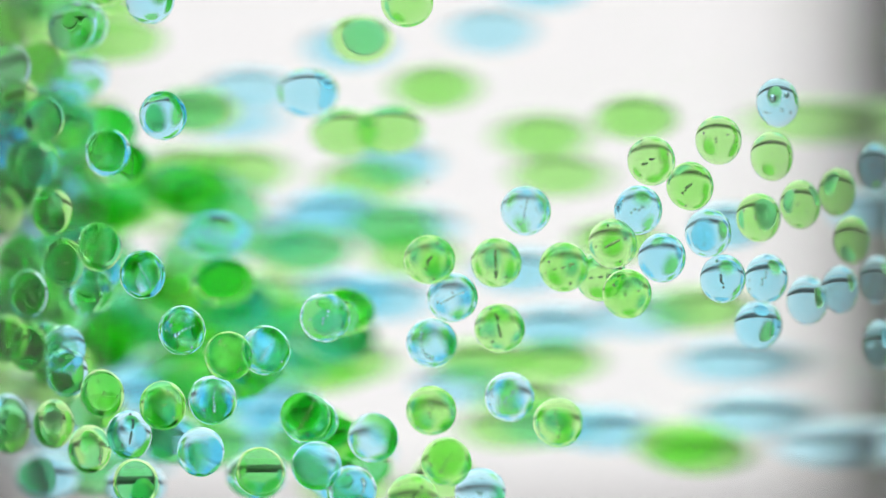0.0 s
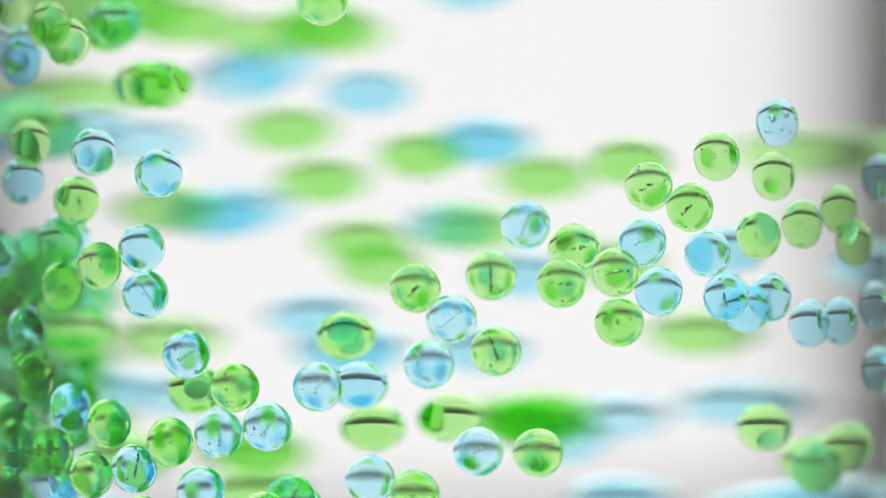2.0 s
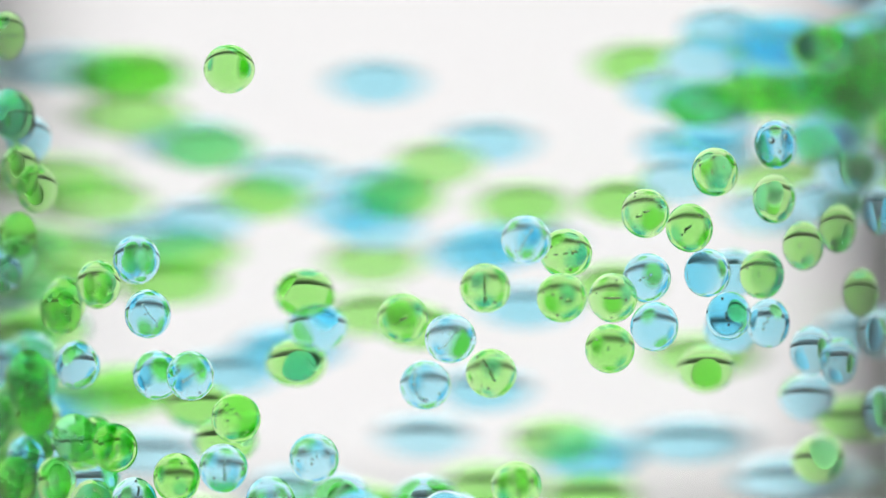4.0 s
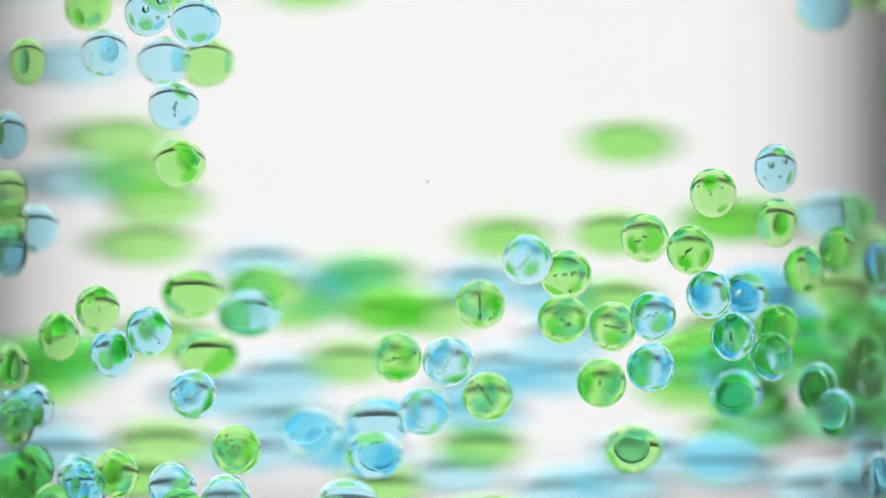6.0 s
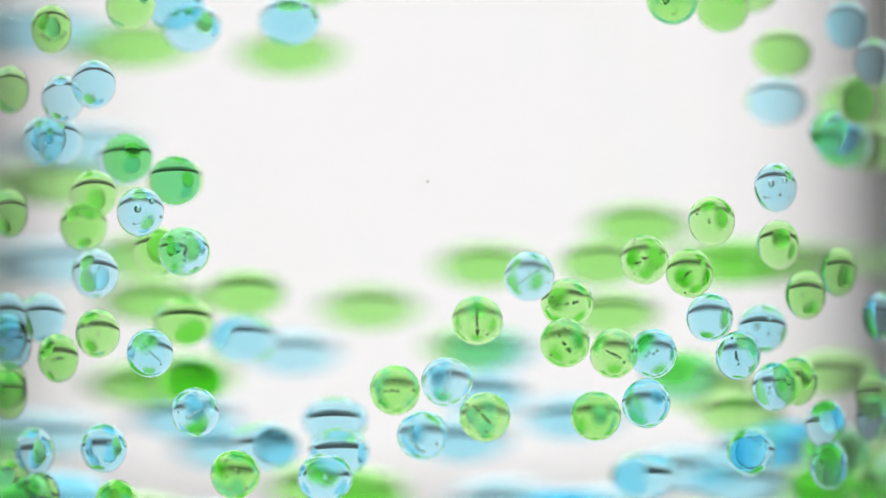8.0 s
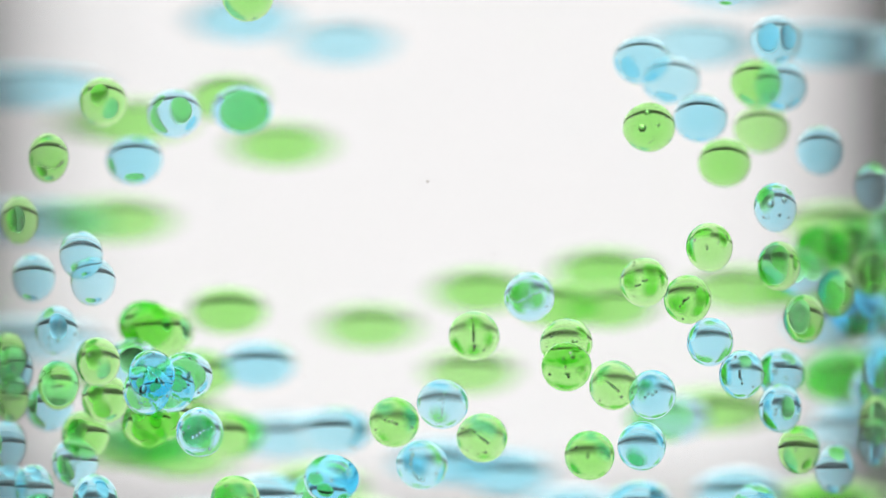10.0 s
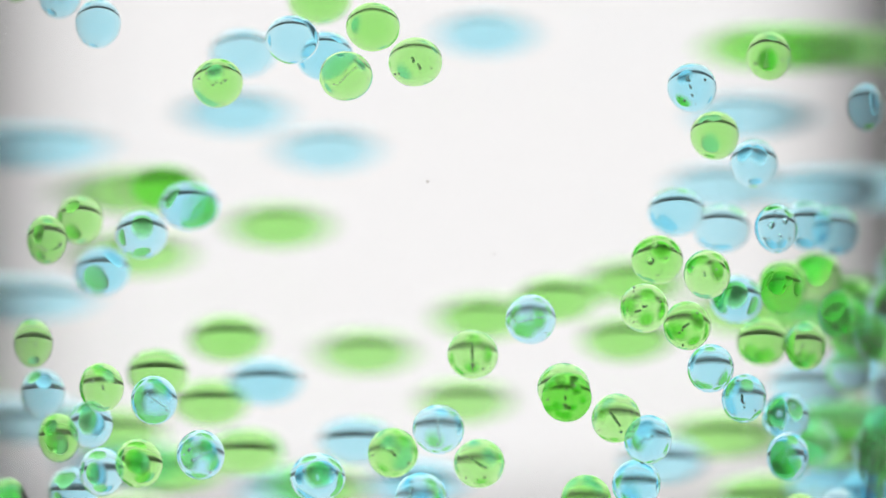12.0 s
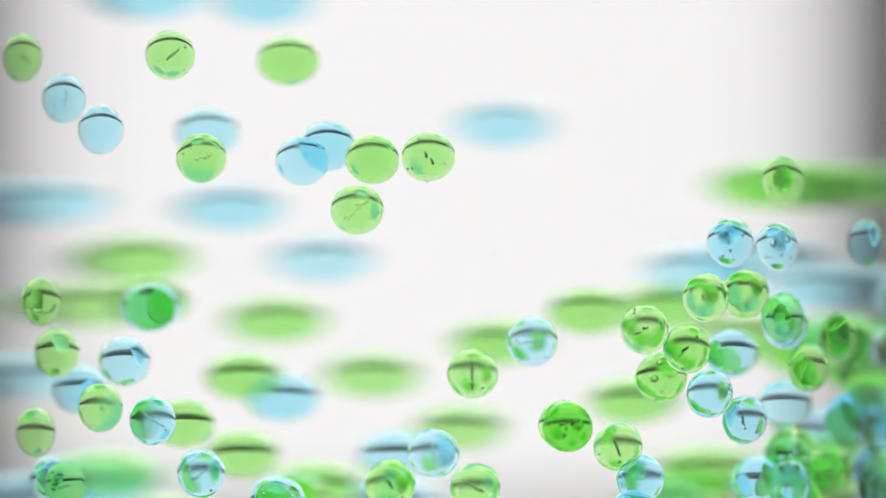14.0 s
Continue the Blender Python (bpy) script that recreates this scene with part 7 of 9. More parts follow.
    sink(BEADS[217], 30, [(0, 0.08, 33.05, 65.16), (0.5, 5.52, 32.85, 60.68), (1, 6.22, 32.81, 60.68), (1.5, -4.25, 33.02, 64.66), (2, -5.20, 32.99, 68.13), (3, -6.15, 32.95, 60.20), (5.5, -7.56, 32.88, 51.76), (6.5, -7.80, 32.87, 48.39), (14, -8.51, 32.83, 23.09)])
    sink(BEADS[218], 50, [(0, 0.80, 33.04, 67.14), (0.5, 0.80, 33.04, 62.93), (1, 0.80, 33.04, 62.18), (1.5, 4.36, 32.91, 66.64), (2, 3.42, 32.96, 61.68), (3, 2.63, 32.99, 52.68), (14, -0.86, 33.15, 15.55)])
    sink(BEADS[219], 30, [(0, -14.70, 32.45, 66.60), (1, -14.70, 32.45, 65.60), (2, -14.70, 32.45, 64.61), (2.5, -14.70, 32.45, 64.11), (3, -9.19, 32.78, 67.13), (5.5, -7.10, 32.90, 68.13), (6.5, -7.57, 32.80, 64.41), (7.5, -9.41, 32.77, 61.18), (14, -11.19, 32.67, 38.59)])
    sink(BEADS[220], 0, [(0, -5.70, 32.60, 80.12), (0.5, -8.75, 32.60, 80.77), (1.5, -12.08, 32.59, 84.00), (2, -13.13, 32.52, 86.49), (2.5, -6.15, 32.95, 85.97), (3, -2.81, 33.05, 69.62), (4, -1.55, 33.13, 60.62), (14, 3.49, 33.46, 13.43)])
    sink(BEADS[221], 50, [(0, 11.55, 32.50, 62.37), (0.5, 11.64, 32.50, 59.88), (1, 11.82, 32.50, 57.23), (2, 12.09, 32.50, 54.14), (3, 12.52, 32.50, 52.63), (3.5, 13.17, 32.44, 52.58), (14, 18.46, 32.17, 20.44)])
    sink(BEADS[222], -60, [(0, 15.14, 29.00, 59.86), (0.5, 15.34, 29.00, 58.10), (1, 14.83, 29.00, 57.13), (2, 14.67, 29.00, 54.90), (3, 14.51, 29.00, 52.67), (4.5, 13.06, 28.96, 58.50), (5.5, 12.27, 28.92, 57.70), (6, 11.33, 28.86, 57.97), (6.5, 8.98, 28.82, 56.76), (7, 6.13, 28.80, 57.04), (8, 4.66, 28.80, 53.84), (14, 4.41, 28.80, 44.45)])
    sink(BEADS[223], 0, [(0, 19.22, 21.29, 80.27), (5.5, 18.41, 20.49, 64.16), (6.5, 18.12, 20.20, 61.23), (7, 17.77, 19.86, 59.77), (7.5, 14.94, 18.32, 64.27), (8, 14.69, 18.23, 59.61), (10.5, 13.69, 17.93, 55.46), (11.5, 13.53, 17.88, 53.80), (14, 13.36, 17.83, 49.65)])
    sink(BEADS[224], 75, [(0, 13.00, -1.00, 47.22), (5.5, 13.07, -1.50, 49.64), (6, 12.91, -1.60, 52.05), (6.5, 12.76, -1.80, 54.94), (7, 12.63, -2.12, 57.35), (7.5, 12.12, -2.27, 57.93), (8, 11.78, -2.37, 57.74), (10.5, 11.45, -2.47, 54.48), (11.5, 11.39, -2.48, 53.18), (14, 11.33, -2.50, 49.91)])
    sink(BEADS[225], 75, [(0, 9.67, 28.00, 59.99), (0.5, 6.13, 28.80, 54.81), (1, 5.88, 28.80, 52.34), (3, 5.88, 28.80, 51.36), (5.5, 3.67, 28.89, 63.22), (6, 0.91, 28.92, 59.77), (6.5, -1.86, 28.92, 57.53), (7, -2.46, 28.90, 54.30), (7.5, -2.86, 28.90, 51.59), (8, -2.86, 28.90, 47.88), (14, -2.86, 28.90, 38.51)])
    sink(BEADS[226], 30, [(0, 2.68, 28.84, 64.05), (5, 5.83, 28.84, 60.05), (5.5, 8.98, 28.80, 69.13), (6, 9.79, 28.80, 64.67), (6.5, 10.57, 28.84, 60.46), (7, 10.12, 28.83, 61.60), (7.5, 10.26, 28.80, 55.36), (8, 10.26, 28.80, 52.79), (9, 8.73, 28.82, 51.83), (14, 7.76, 28.82, 27.15)])
    sink(BEADS[227], 75, [(0, -3.00, 28.92, 79.03), (4.5, -3.95, 28.91, 70.14), (5.5, -4.37, 28.90, 68.16), (6, -4.87, 28.90, 67.18), (6.5, -0.85, 28.92, 62.24), (7, -9.08, 28.80, 56.05), (8, -10.34, 28.70, 51.35), (14, -13.36, 28.53, 32.35)])
    sink(BEADS[228], 50, [(0, -11.93, 28.80, 83.98), (0.5, -16.45, 26.00, 86.48), (1, -18.83, 24.00, 86.04), (1.5, -19.38, 23.50, 77.59), (2, -19.93, 23.00, 67.14), (3, -20.12, 23.00, 60.70), (4.5, -12.43, 28.78, 66.17), (5.5, -12.62, 28.78, 62.20), (6, -12.85, 28.78, 60.22), (6.5, -12.85, 28.78, 63.19), (7, -13.09, 28.70, 58.73), (8, -13.75, 28.70, 53.52), (14, -13.96, 28.70, 41.88)])
    sink(BEADS[229], 75, [(0, -16.37, 32.46, 112.95), (4.5, -15.71, 32.45, 90.51), (5.5, -15.41, 32.45, 85.52), (6, -15.07, 32.44, 83.03), (6.5, -15.42, 32.45, 81.04), (7, -15.42, 32.45, 79.29), (7.5, -15.42, 32.45, 77.45), (8, -15.91, 32.47, 75.80), (10.5, -16.48, 32.54, 67.07), (11.5, -16.58, 32.55, 63.57), (14, -16.67, 32.56, 54.83)])
    sink(BEADS[230], -15, [(0, -14.11, 32.44, 118.39), (4.5, -14.77, 32.44, 99.64), (5.5, -15.06, 32.45, 95.47), (6, -15.41, 32.45, 93.39), (6.5, -16.06, 32.48, 91.26), (7, -16.35, 32.52, 89.03), (7.5, -16.48, 32.54, 87.43), (8, -15.07, 32.45, 86.01), (10.5, -16.48, 32.54, 77.55), (11.5, -16.72, 32.55, 74.16), (14, -16.96, 32.57, 65.70)])
    sink(BEADS[231], -35, [(0, 3.84, 28.87, 61.68), (4.5, 6.09, 28.85, 58.08), (5.5, 7.09, 28.84, 57.28), (6, 7.81, 28.80, 59.25), (7, 8.51, 28.80, 57.76), (8, 9.90, 28.80, 57.74), (10.5, 9.78, 28.80, 51.31), (12.5, 9.44, 28.80, 49.83), (14, 9.44, 28.80, 48.84)])
    sink(BEADS[232], 75, [(0, -31.28, -15.56, 89.45), (0.5, -31.68, -15.04, 85.64), (1, -31.68, -15.04, 80.87), (1.5, -31.88, -14.78, 76.57), (2.5, -32.04, -14.56, 67.98), (14, -32.81, -13.54, 11.36)])
    sink(BEADS[233], 10, [(0, -31.28, -15.56, 87.54), (0.5, -31.48, -15.30, 82.30), (1, -31.48, -15.30, 77.52), (2, -31.48, -15.30, 68.52), (14, -31.48, -15.30, 10.04)])
    sink(BEADS[234], 10, [(0, -33.86, -21.11, 62.81), (0.5, -33.65, -21.41, 62.11), (1, -33.65, -21.41, 61.40), (3, -32.77, -22.53, 60.00), (4, -32.59, -22.77, 59.20), (14, -31.85, -23.71, 51.20)])
    sink(BEADS[235], -60, [(0, -33.86, -21.11, 69.46), (0.5, -33.65, -21.41, 67.56), (1, -33.43, -21.70, 64.72), (3, -33.21, -21.98, 59.99), (4, -33.16, -22.04, 57.62), (14, -32.98, -22.28, 33.95)])
    sink(BEADS[236], -60, [(0, -33.72, -21.31, 61.86), (0.5, -33.71, -21.33, 61.23), (1.5, -33.65, -21.41, 59.97), (3, -33.43, -21.70, 58.08), (5.5, -33.21, -21.98, 57.14), (8, -33.21, -21.98, 55.25), (9, -33.21, -21.98, 54.45), (14, -33.21, -21.98, 50.45)])
    sink(BEADS[237], 30, [(0, -3.29, 35.52, 114.79), (1, -3.58, 35.51, 108.83), (2, -4.17, 35.48, 102.87), (2.5, -4.86, 35.45, 99.90), (3, -6.02, 35.39, 97.17), (5.5, -7.85, 35.10, 61.15), (6, -8.97, 35.00, 59.16), (6.5, -11.75, 34.87, 71.08), (7.5, -14.94, 34.54, 59.08), (8.5, -16.20, 34.40, 50.08), (14, -18.97, 34.09, 15.02)])
    sink(BEADS[238], 75, [(0, 2.19, 35.48, 121.75), (1, 1.70, 35.49, 113.80), (2, 0.72, 35.51, 105.85), (2.5, -0.44, 35.53, 101.88), (3, -1.61, 35.53, 98.40), (5.5, -5.33, 35.43, 79.04), (6, -5.67, 35.41, 73.08), (6.5, -6.02, 35.39, 64.61), (7, -4.39, 35.45, 54.91), (7.5, -2.77, 35.52, 47.22), (8, -2.14, 35.55, 42.22), (8.5, -1.51, 35.58, 37.72), (14, 1.26, 35.70, 8.38)])
    sink(BEADS[239], -35, [(0, 5.02, 34.50, 122.99), (1.5, 4.29, 34.54, 110.32), (2.5, 3.32, 34.58, 101.87), (3, 2.15, 34.64, 97.65), (5.5, 0.75, 34.68, 69.11), (6, 0.63, 34.69, 64.61), (6.5, 0.51, 34.69, 57.61), (7, 0.46, 34.69, 52.23), (8, 0.37, 34.69, 45.48), (14, -0.19, 34.71, 10.95)])
    sink(BEADS[240], 75, [(0, -5.98, 35.41, 108.09), (0.5, -6.17, 35.39, 104.37), (1.5, -6.93, 35.33, 96.92), (2, -7.84, 35.26, 93.20), (2.5, -8.29, 35.22, 93.45), (3, -8.51, 35.20, 93.20), (5.5, -16.16, 34.54, 67.04), (6.5, -17.42, 34.43, 58.04), (14, -21.20, 34.09, 10.74)])
    sink(BEADS[241], -15, [(0, -1.60, 35.55, 108.83), (1, -2.77, 35.52, 101.88), (1.5, -4.17, 35.48, 98.40), (2, -5.10, 35.44, 95.92), (2.5, -8.51, 35.20, 91.46), (3, -12.37, 34.80, 84.52), (5.5, -15.55, 34.51, 71.05), (6, -15.68, 34.51, 67.21), (7, -15.93, 34.52, 54.54), (8, -15.38, 34.50, 46.07), (14, -15.38, 34.50, 33.09)])
    sink(BEADS[242], 0, [(0, -5.25, 35.44, 108.83), (1, -6.02, 35.39, 101.89), (1.5, -6.93, 35.33, 98.41), (2, -8.06, 35.24, 95.69), (2.5, -11.13, 34.94, 91.98), (3, -13.63, 34.66, 88.76), (5.5, -16.16, 34.54, 71.04), (7, -16.34, 34.58, 59.02), (8, -16.33, 34.59, 51.50), (9, -16.33, 34.59, 43.99), (14, -16.32, 34.59, 14.65)])
    sink(BEADS[243], 50, [(0, 3.21, 34.59, 103.92), (1, 2.62, 34.62, 94.92), (1.5, 1.92, 34.65, 89.95), (2, 0.98, 34.68, 86.48), (2.5, 1.22, 34.67, 83.50), (3, 3.09, 34.59, 81.52), (5.5, 1.92, 34.65, 69.60), (6.5, 1.73, 34.66, 64.84), (7, 1.69, 34.60, 60.92), (8, 1.62, 34.60, 54.97), (14, 1.62, 34.60, 39.33)])
    sink(BEADS[244], 30, [(0, -8.04, 36.06, 73.08), (1, -9.10, 35.93, 71.08), (2, -11.65, 35.63, 69.08), (2.5, -12.64, 35.50, 67.08), (3, -13.03, 35.45, 66.33), (5.5, -15.75, 35.18, 56.03), (6.5, -16.21, 35.14, 51.91), (14, -17.58, 35.00, 21.01)])
    sink(BEADS[245], 30, [(0, -2.11, 36.44, 79.04), (0.5, -2.43, 36.42, 77.05), (1.5, -3.69, 36.32, 73.07), (2, -5.98, 36.21, 71.08), (2.5, -6.88, 36.14, 69.59), (3, -7.33, 36.10, 68.84), (5.5, -5.98, 36.21, 67.11), (6.5, -7.78, 36.07, 59.15), (7, -7.77, 36.07, 51.69), (8, -7.77, 36.07, 42.69), (14, -7.77, 36.07, 9.34)])
    sink(BEADS[246], 75, [(0, -9.95, 35.84, 72.08), (0.5, -10.08, 35.83, 70.09), (1.5, -10.61, 35.76, 66.10), (2, -11.23, 35.68, 64.10), (2.5, -11.44, 35.66, 63.11), (3, -11.64, 35.63, 61.86), (5.5, -13.58, 35.38, 54.11), (6.5, -13.90, 35.33, 51.00), (14, -14.88, 35.20, 27.75)])
    sink(BEADS[247], 0, [(0, 1.89, 35.47, 61.36), (0.5, 1.89, 35.47, 60.96), (1.5, 1.89, 35.47, 60.16), (2, 1.89, 35.47, 62.15), (2.5, 1.42, 35.48, 59.67), (3, 1.19, 35.49, 57.93), (5.5, 0.96, 35.50, 54.20), (6.5, 0.92, 35.50, 52.71), (14, 0.80, 35.51, 41.54)])
    sink(BEADS[248], 0, [(0, -8.42, 35.21, 68.60), (1, -8.51, 35.20, 64.13), (2, -8.74, 35.18, 59.65), (2.5, -7.39, 35.30, 58.42), (3, -6.02, 35.39, 56.93), (5.5, -4.63, 35.46, 51.72), (6.5, -4.40, 35.48, 49.64), (14, -3.70, 35.51, 34.00)])
    sink(BEADS[249], 50, [(0, -9.25, 36.70, 88.50), (0.5, -9.21, 36.70, 86.51), (1.5, -9.03, 36.73, 82.53), (2, -8.81, 36.75, 80.53), (2.5, -9.46, 36.67, 80.04), (3, -10.30, 36.56, 80.29), (5.5, -14.47, 35.95, 69.55), (6.5, -15.17, 35.85, 65.26), (14, -17.27, 35.54, 33.06)])
    sink(BEADS[250], 10, [(0, -11.80, 32.60, 67.37), (0.5, -14.48, 32.46, 62.57), (1, -16.59, 32.56, 57.72), (1.5, -17.19, 33.30, 50.83), (2.5, -17.15, 33.31, 33.21), (5, -17.17, 33.30, 41.39), (6, -17.17, 33.30, 40.59), (14, -17.18, 33.30, 34.19)])
    sink(BEADS[251], -60, [(0, -17.63, 18.94, 68.64), (0.5, -20.65, 20.57, 65.29), (1, -21.65, 22.32, 61.95), (1.5, -21.64, 22.32, 56.63), (2.5, -21.62, 22.32, 42.07), (5, -21.62, 22.32, 41.77), (6, -21.62, 22.32, 40.97), (14, -21.62, 22.32, 34.57)])
    sink(BEADS[252], 50, [(0, -18.18, 22.15, 61.10), (0.5, -19.88, 23.13, 54.65), (1, -20.70, 24.63, 48.17), (1.5, -20.68, 24.64, 39.75), (2.5, -20.64, 24.65, 18.94), (5, -20.69, 24.64, 41.69), (6, -20.70, 24.63, 40.89), (14, -20.72, 24.62, 34.49)])
    sink(BEADS[253], -60, [(0, -13.10, -6.88, 66.34), (0.5, -15.67, -6.13, 61.68), (1, -18.21, -5.18, 57.01), (1.5, -20.71, -3.98, 50.38), (2.5, -28.88, 4.41, 32.68), (5, -28.89, 4.41, 42.40), (6, -28.89, 4.41, 41.60), (14, -28.90, 4.40, 35.20)])
    sink(BEADS[254], 90, [(0, -23.24, -8.90, 75.47), (0.5, -26.59, -6.17, 71.09), (1, -29.70, -2.27, 66.64), (1.5, -30.77, -0.22, 60.24), (2.5, -30.76, -0.22, 43.62), (5, -30.76, -0.22, 42.56), (6, -30.76, -0.22, 41.76), (14, -30.76, -0.22, 35.36)])
    sink(BEADS[255], -35, [(0, -13.64, 10.95, 65.52), (0.5, -17.31, 11.90, 61.00), (1, -20.69, 13.45, 56.43), (1.5, -23.38, 16.20, 49.78), (2.5, -23.72, 17.13, 32.71), (5, -23.73, 17.12, 41.95), (6, -23.74, 17.12, 41.15), (14, -23.74, 17.12, 34.75)])
    sink(BEADS[256], 0, [(0, -4.90, 28.90, 56.41), (0.5, -8.54, 28.83, 52.35), (1, -12.02, 28.78, 48.26), (1.5, -15.21, 28.87, 42.13), (2.5, -18.31, 30.43, 25.57), (5, -18.34, 30.41, 41.49), (6, -18.35, 30.41, 40.69), (14, -18.37, 30.41, 34.29)])
    sink(BEADS[257], 75, [(0, -15.00, 25.14, 82.72), (0.5, -17.54, 25.64, 81.83), (1, -19.33, 26.79, 77.89), (1.5, -19.54, 27.52, 65.87), (2, -19.52, 27.52, 49.93), (2.5, -19.51, 27.53, 39.99), (5, -19.52, 27.52, 41.59), (6, -19.52, 27.52, 40.79), (14, -19.52, 27.52, 34.39)])
    sink(BEADS[258], 75, [(0, -7.39, -16.15, 60.86), (0.5, -10.42, -15.65, 54.98), (1, -13.41, -14.94, 49.07), (1.5, -16.38, -13.98, 41.28), (2.5, -31.21, -1.37, 20.71), (5, -31.23, -1.37, 42.60), (6, -31.24, -1.37, 41.80), (14, -31.25, -1.38, 35.40)])
    sink(BEADS[259], 0, [(0, -6.77, -12.11, 71.68), (0.5, -10.66, -11.51, 66.25), (1, -14.54, -10.54, 60.76), (1.5, -18.38, -9.13, 53.36), (2.5, -30.05, 1.52, 33.98), (5, -30.06, 1.52, 42.50), (6, -30.06, 1.52, 41.70), (14, -30.07, 1.52, 35.30)])
    sink(BEADS[260], 75, [(0, -15.27, 34.52, 73.05), (0.5, -16.57, 34.91, 69.61), (1, -16.50, 35.03, 66.18), (1.5, -16.50, 35.03, 60.75), (2.5, -16.48, 35.04, 45.81), (5, -16.47, 35.04, 41.33), (6, -16.47, 35.04, 39.54), (14, -16.46, 35.04, 25.21)])
    sink(BEADS[261], -60, [(0, -16.93, 26.93, 82.97), (0.5, -18.61, 27.66, 83.06), (1, -19.08, 28.67, 80.10), (1.5, -19.07, 28.67, 69.15), (2, -19.06, 28.68, 54.20), (2.5, -19.05, 28.68, 45.25), (5, -19.05, 28.68, 41.55), (6, -19.05, 28.68, 40.07), (14, -19.04, 28.68, 28.23)])
    sink(BEADS[262], 50, [(0, -22.21, -3.91, 63.44), (0.5, -25.82, -1.04, 60.08), (1, -28.94, 3.39, 56.58), (1.5, -29.13, 3.83, 51.29), (2.5, -29.12, 3.83, 36.85), (5, -29.12, 3.83, 42.42), (6, -29.12, 3.83, 41.62), (14, -29.13, 3.83, 35.22)])
    sink(BEADS[263], -60, [(0, -14.11, 34.61, 74.66), (0.5, -16.36, 34.58, 70.59), (1, -16.50, 35.03, 66.49), (1.5, -16.50, 35.03, 60.40), (2.5, -16.47, 35.04, 44.15), (5, -16.47, 35.04, 41.33), (6, -16.47, 35.04, 40.21), (14, -16.47, 35.04, 31.19)])
    sink(BEADS[264], 0, [(0, -15.13, 29.58, 71.54), (0.5, -17.53, 30.02, 68.18), (1, -18.14, 30.98, 64.77), (1.5, -18.13, 30.98, 59.41), (2.5, -18.12, 30.99, 44.68), (5, -18.11, 30.99, 41.47), (6, -18.11, 30.99, 40.19), (14, -18.11, 30.99, 29.93)])
    sink(BEADS[265], 90, [(0, -15.96, 25.27, 74.97), (0.5, -18.21, 25.90, 71.00), (1, -19.53, 27.32, 66.92), (1.5, -19.54, 27.52, 60.87), (2.5, -19.52, 27.52, 44.84), (5, -19.52, 27.52, 41.59), (6, -19.51, 27.53, 40.29), (14, -19.51, 27.53, 29.91)])
    sink(BEADS[266], 0, [(0, -22.97, 2.25, 67.02), (0.5, -26.17, 5.43, 62.77), (1, -27.50, 7.87, 58.49), (1.5, -27.49, 7.87, 52.32), (2.5, -27.48, 7.88, 36.06), (5, -27.48, 7.87, 42.28), (6, -27.48, 7.87, 41.48), (14, -27.49, 7.87, 35.08)])
    sink(BEADS[267], -35, [(0, -6.08, 14.15, 69.40), (0.5, -10.29, 14.45, 65.88), (1, -14.39, 15.04, 62.29), (1.5, -18.24, 16.10, 56.70), (2.5, -22.56, 20.01, 41.31), (5, -22.56, 20.01, 41.85), (6, -22.56, 20.01, 41.05), (14, -22.56, 20.01, 34.65)])
    sink(BEADS[268], -35, [(0, -7.78, -2.95, 61.38), (0.5, -10.74, -2.51, 55.99), (1, -13.68, -1.87, 50.58), (1.5, -16.56, -1.00, 43.27), (2.5, -27.46, 7.88, 23.86), (5, -27.48, 7.87, 42.28), (6, -27.49, 7.87, 41.48), (14, -27.50, 7.87, 35.08)])
    sink(BEADS[269], -15, [(0, -15.13, 30.31, 57.43), (0.5, -17.40, 30.71, 52.90), (1, -17.89, 31.57, 48.27), (1.5, -17.88, 31.57, 41.80), (2.5, -17.84, 31.58, 24.81), (5, -17.88, 31.57, 41.45), (6, -17.88, 31.57, 40.65), (14, -17.90, 31.56, 34.25)])
    sink(BEADS[270], 0, [(0, -23.98, 2.24, 57.61), (0.5, -27.23, 6.21, 53.65), (1, -27.72, 7.29, 49.78), (1.5, -27.72, 7.30, 44.01), (2.5, -27.70, 7.30, 28.54), (5, -27.72, 7.30, 42.30), (6, -27.72, 7.30, 41.50), (14, -27.73, 7.29, 35.10)])
    sink(BEADS[271], 75, [(0, -14.14, -5.79, 74.18), (0.5, -18.16, -4.40, 71.10), (1, -22.09, -2.38, 67.94), (1.5, -25.82, 0.65, 62.81), (2.5, -28.66, 4.98, 48.53), (5, -28.65, 4.98, 42.38), (6, -28.65, 4.98, 39.91), (14, -28.65, 4.99, 20.22)])
    sink(BEADS[272], 75, [(0, -12.27, 17.07, 60.17), (0.5, -15.10, 17.52, 54.07), (1, -17.79, 18.24, 47.92), (1.5, -20.15, 19.38, 39.72), (2.5, -21.81, 21.76, 19.15), (5, -21.86, 21.75, 41.79), (6, -21.87, 21.74, 40.99), (14, -21.89, 21.74, 34.59)])
    sink(BEADS[273], 50, [(0, -21.88, 11.89, 74.75), (0.5, -23.75, 13.88, 71.15), (1, -24.46, 15.38, 67.57), (1.5, -24.45, 15.38, 62.05), (2.5, -24.44, 15.39, 47.00), (5, -24.44, 15.39, 42.01), (6, -24.44, 15.39, 40.02), (14, -24.43, 15.39, 24.07)])
    sink(BEADS[274], -15, [(0, -13.49, 4.53, 78.16), (0.5, -17.72, 5.77, 71.91), (1, -21.71, 7.78, 65.65), (1.5, -25.06, 11.25, 57.27), (2.5, -25.60, 12.50, 36.70), (5, -25.61, 12.50, 42.11), (6, -25.61, 12.50, 41.31), (14, -25.61, 12.50, 34.91)])
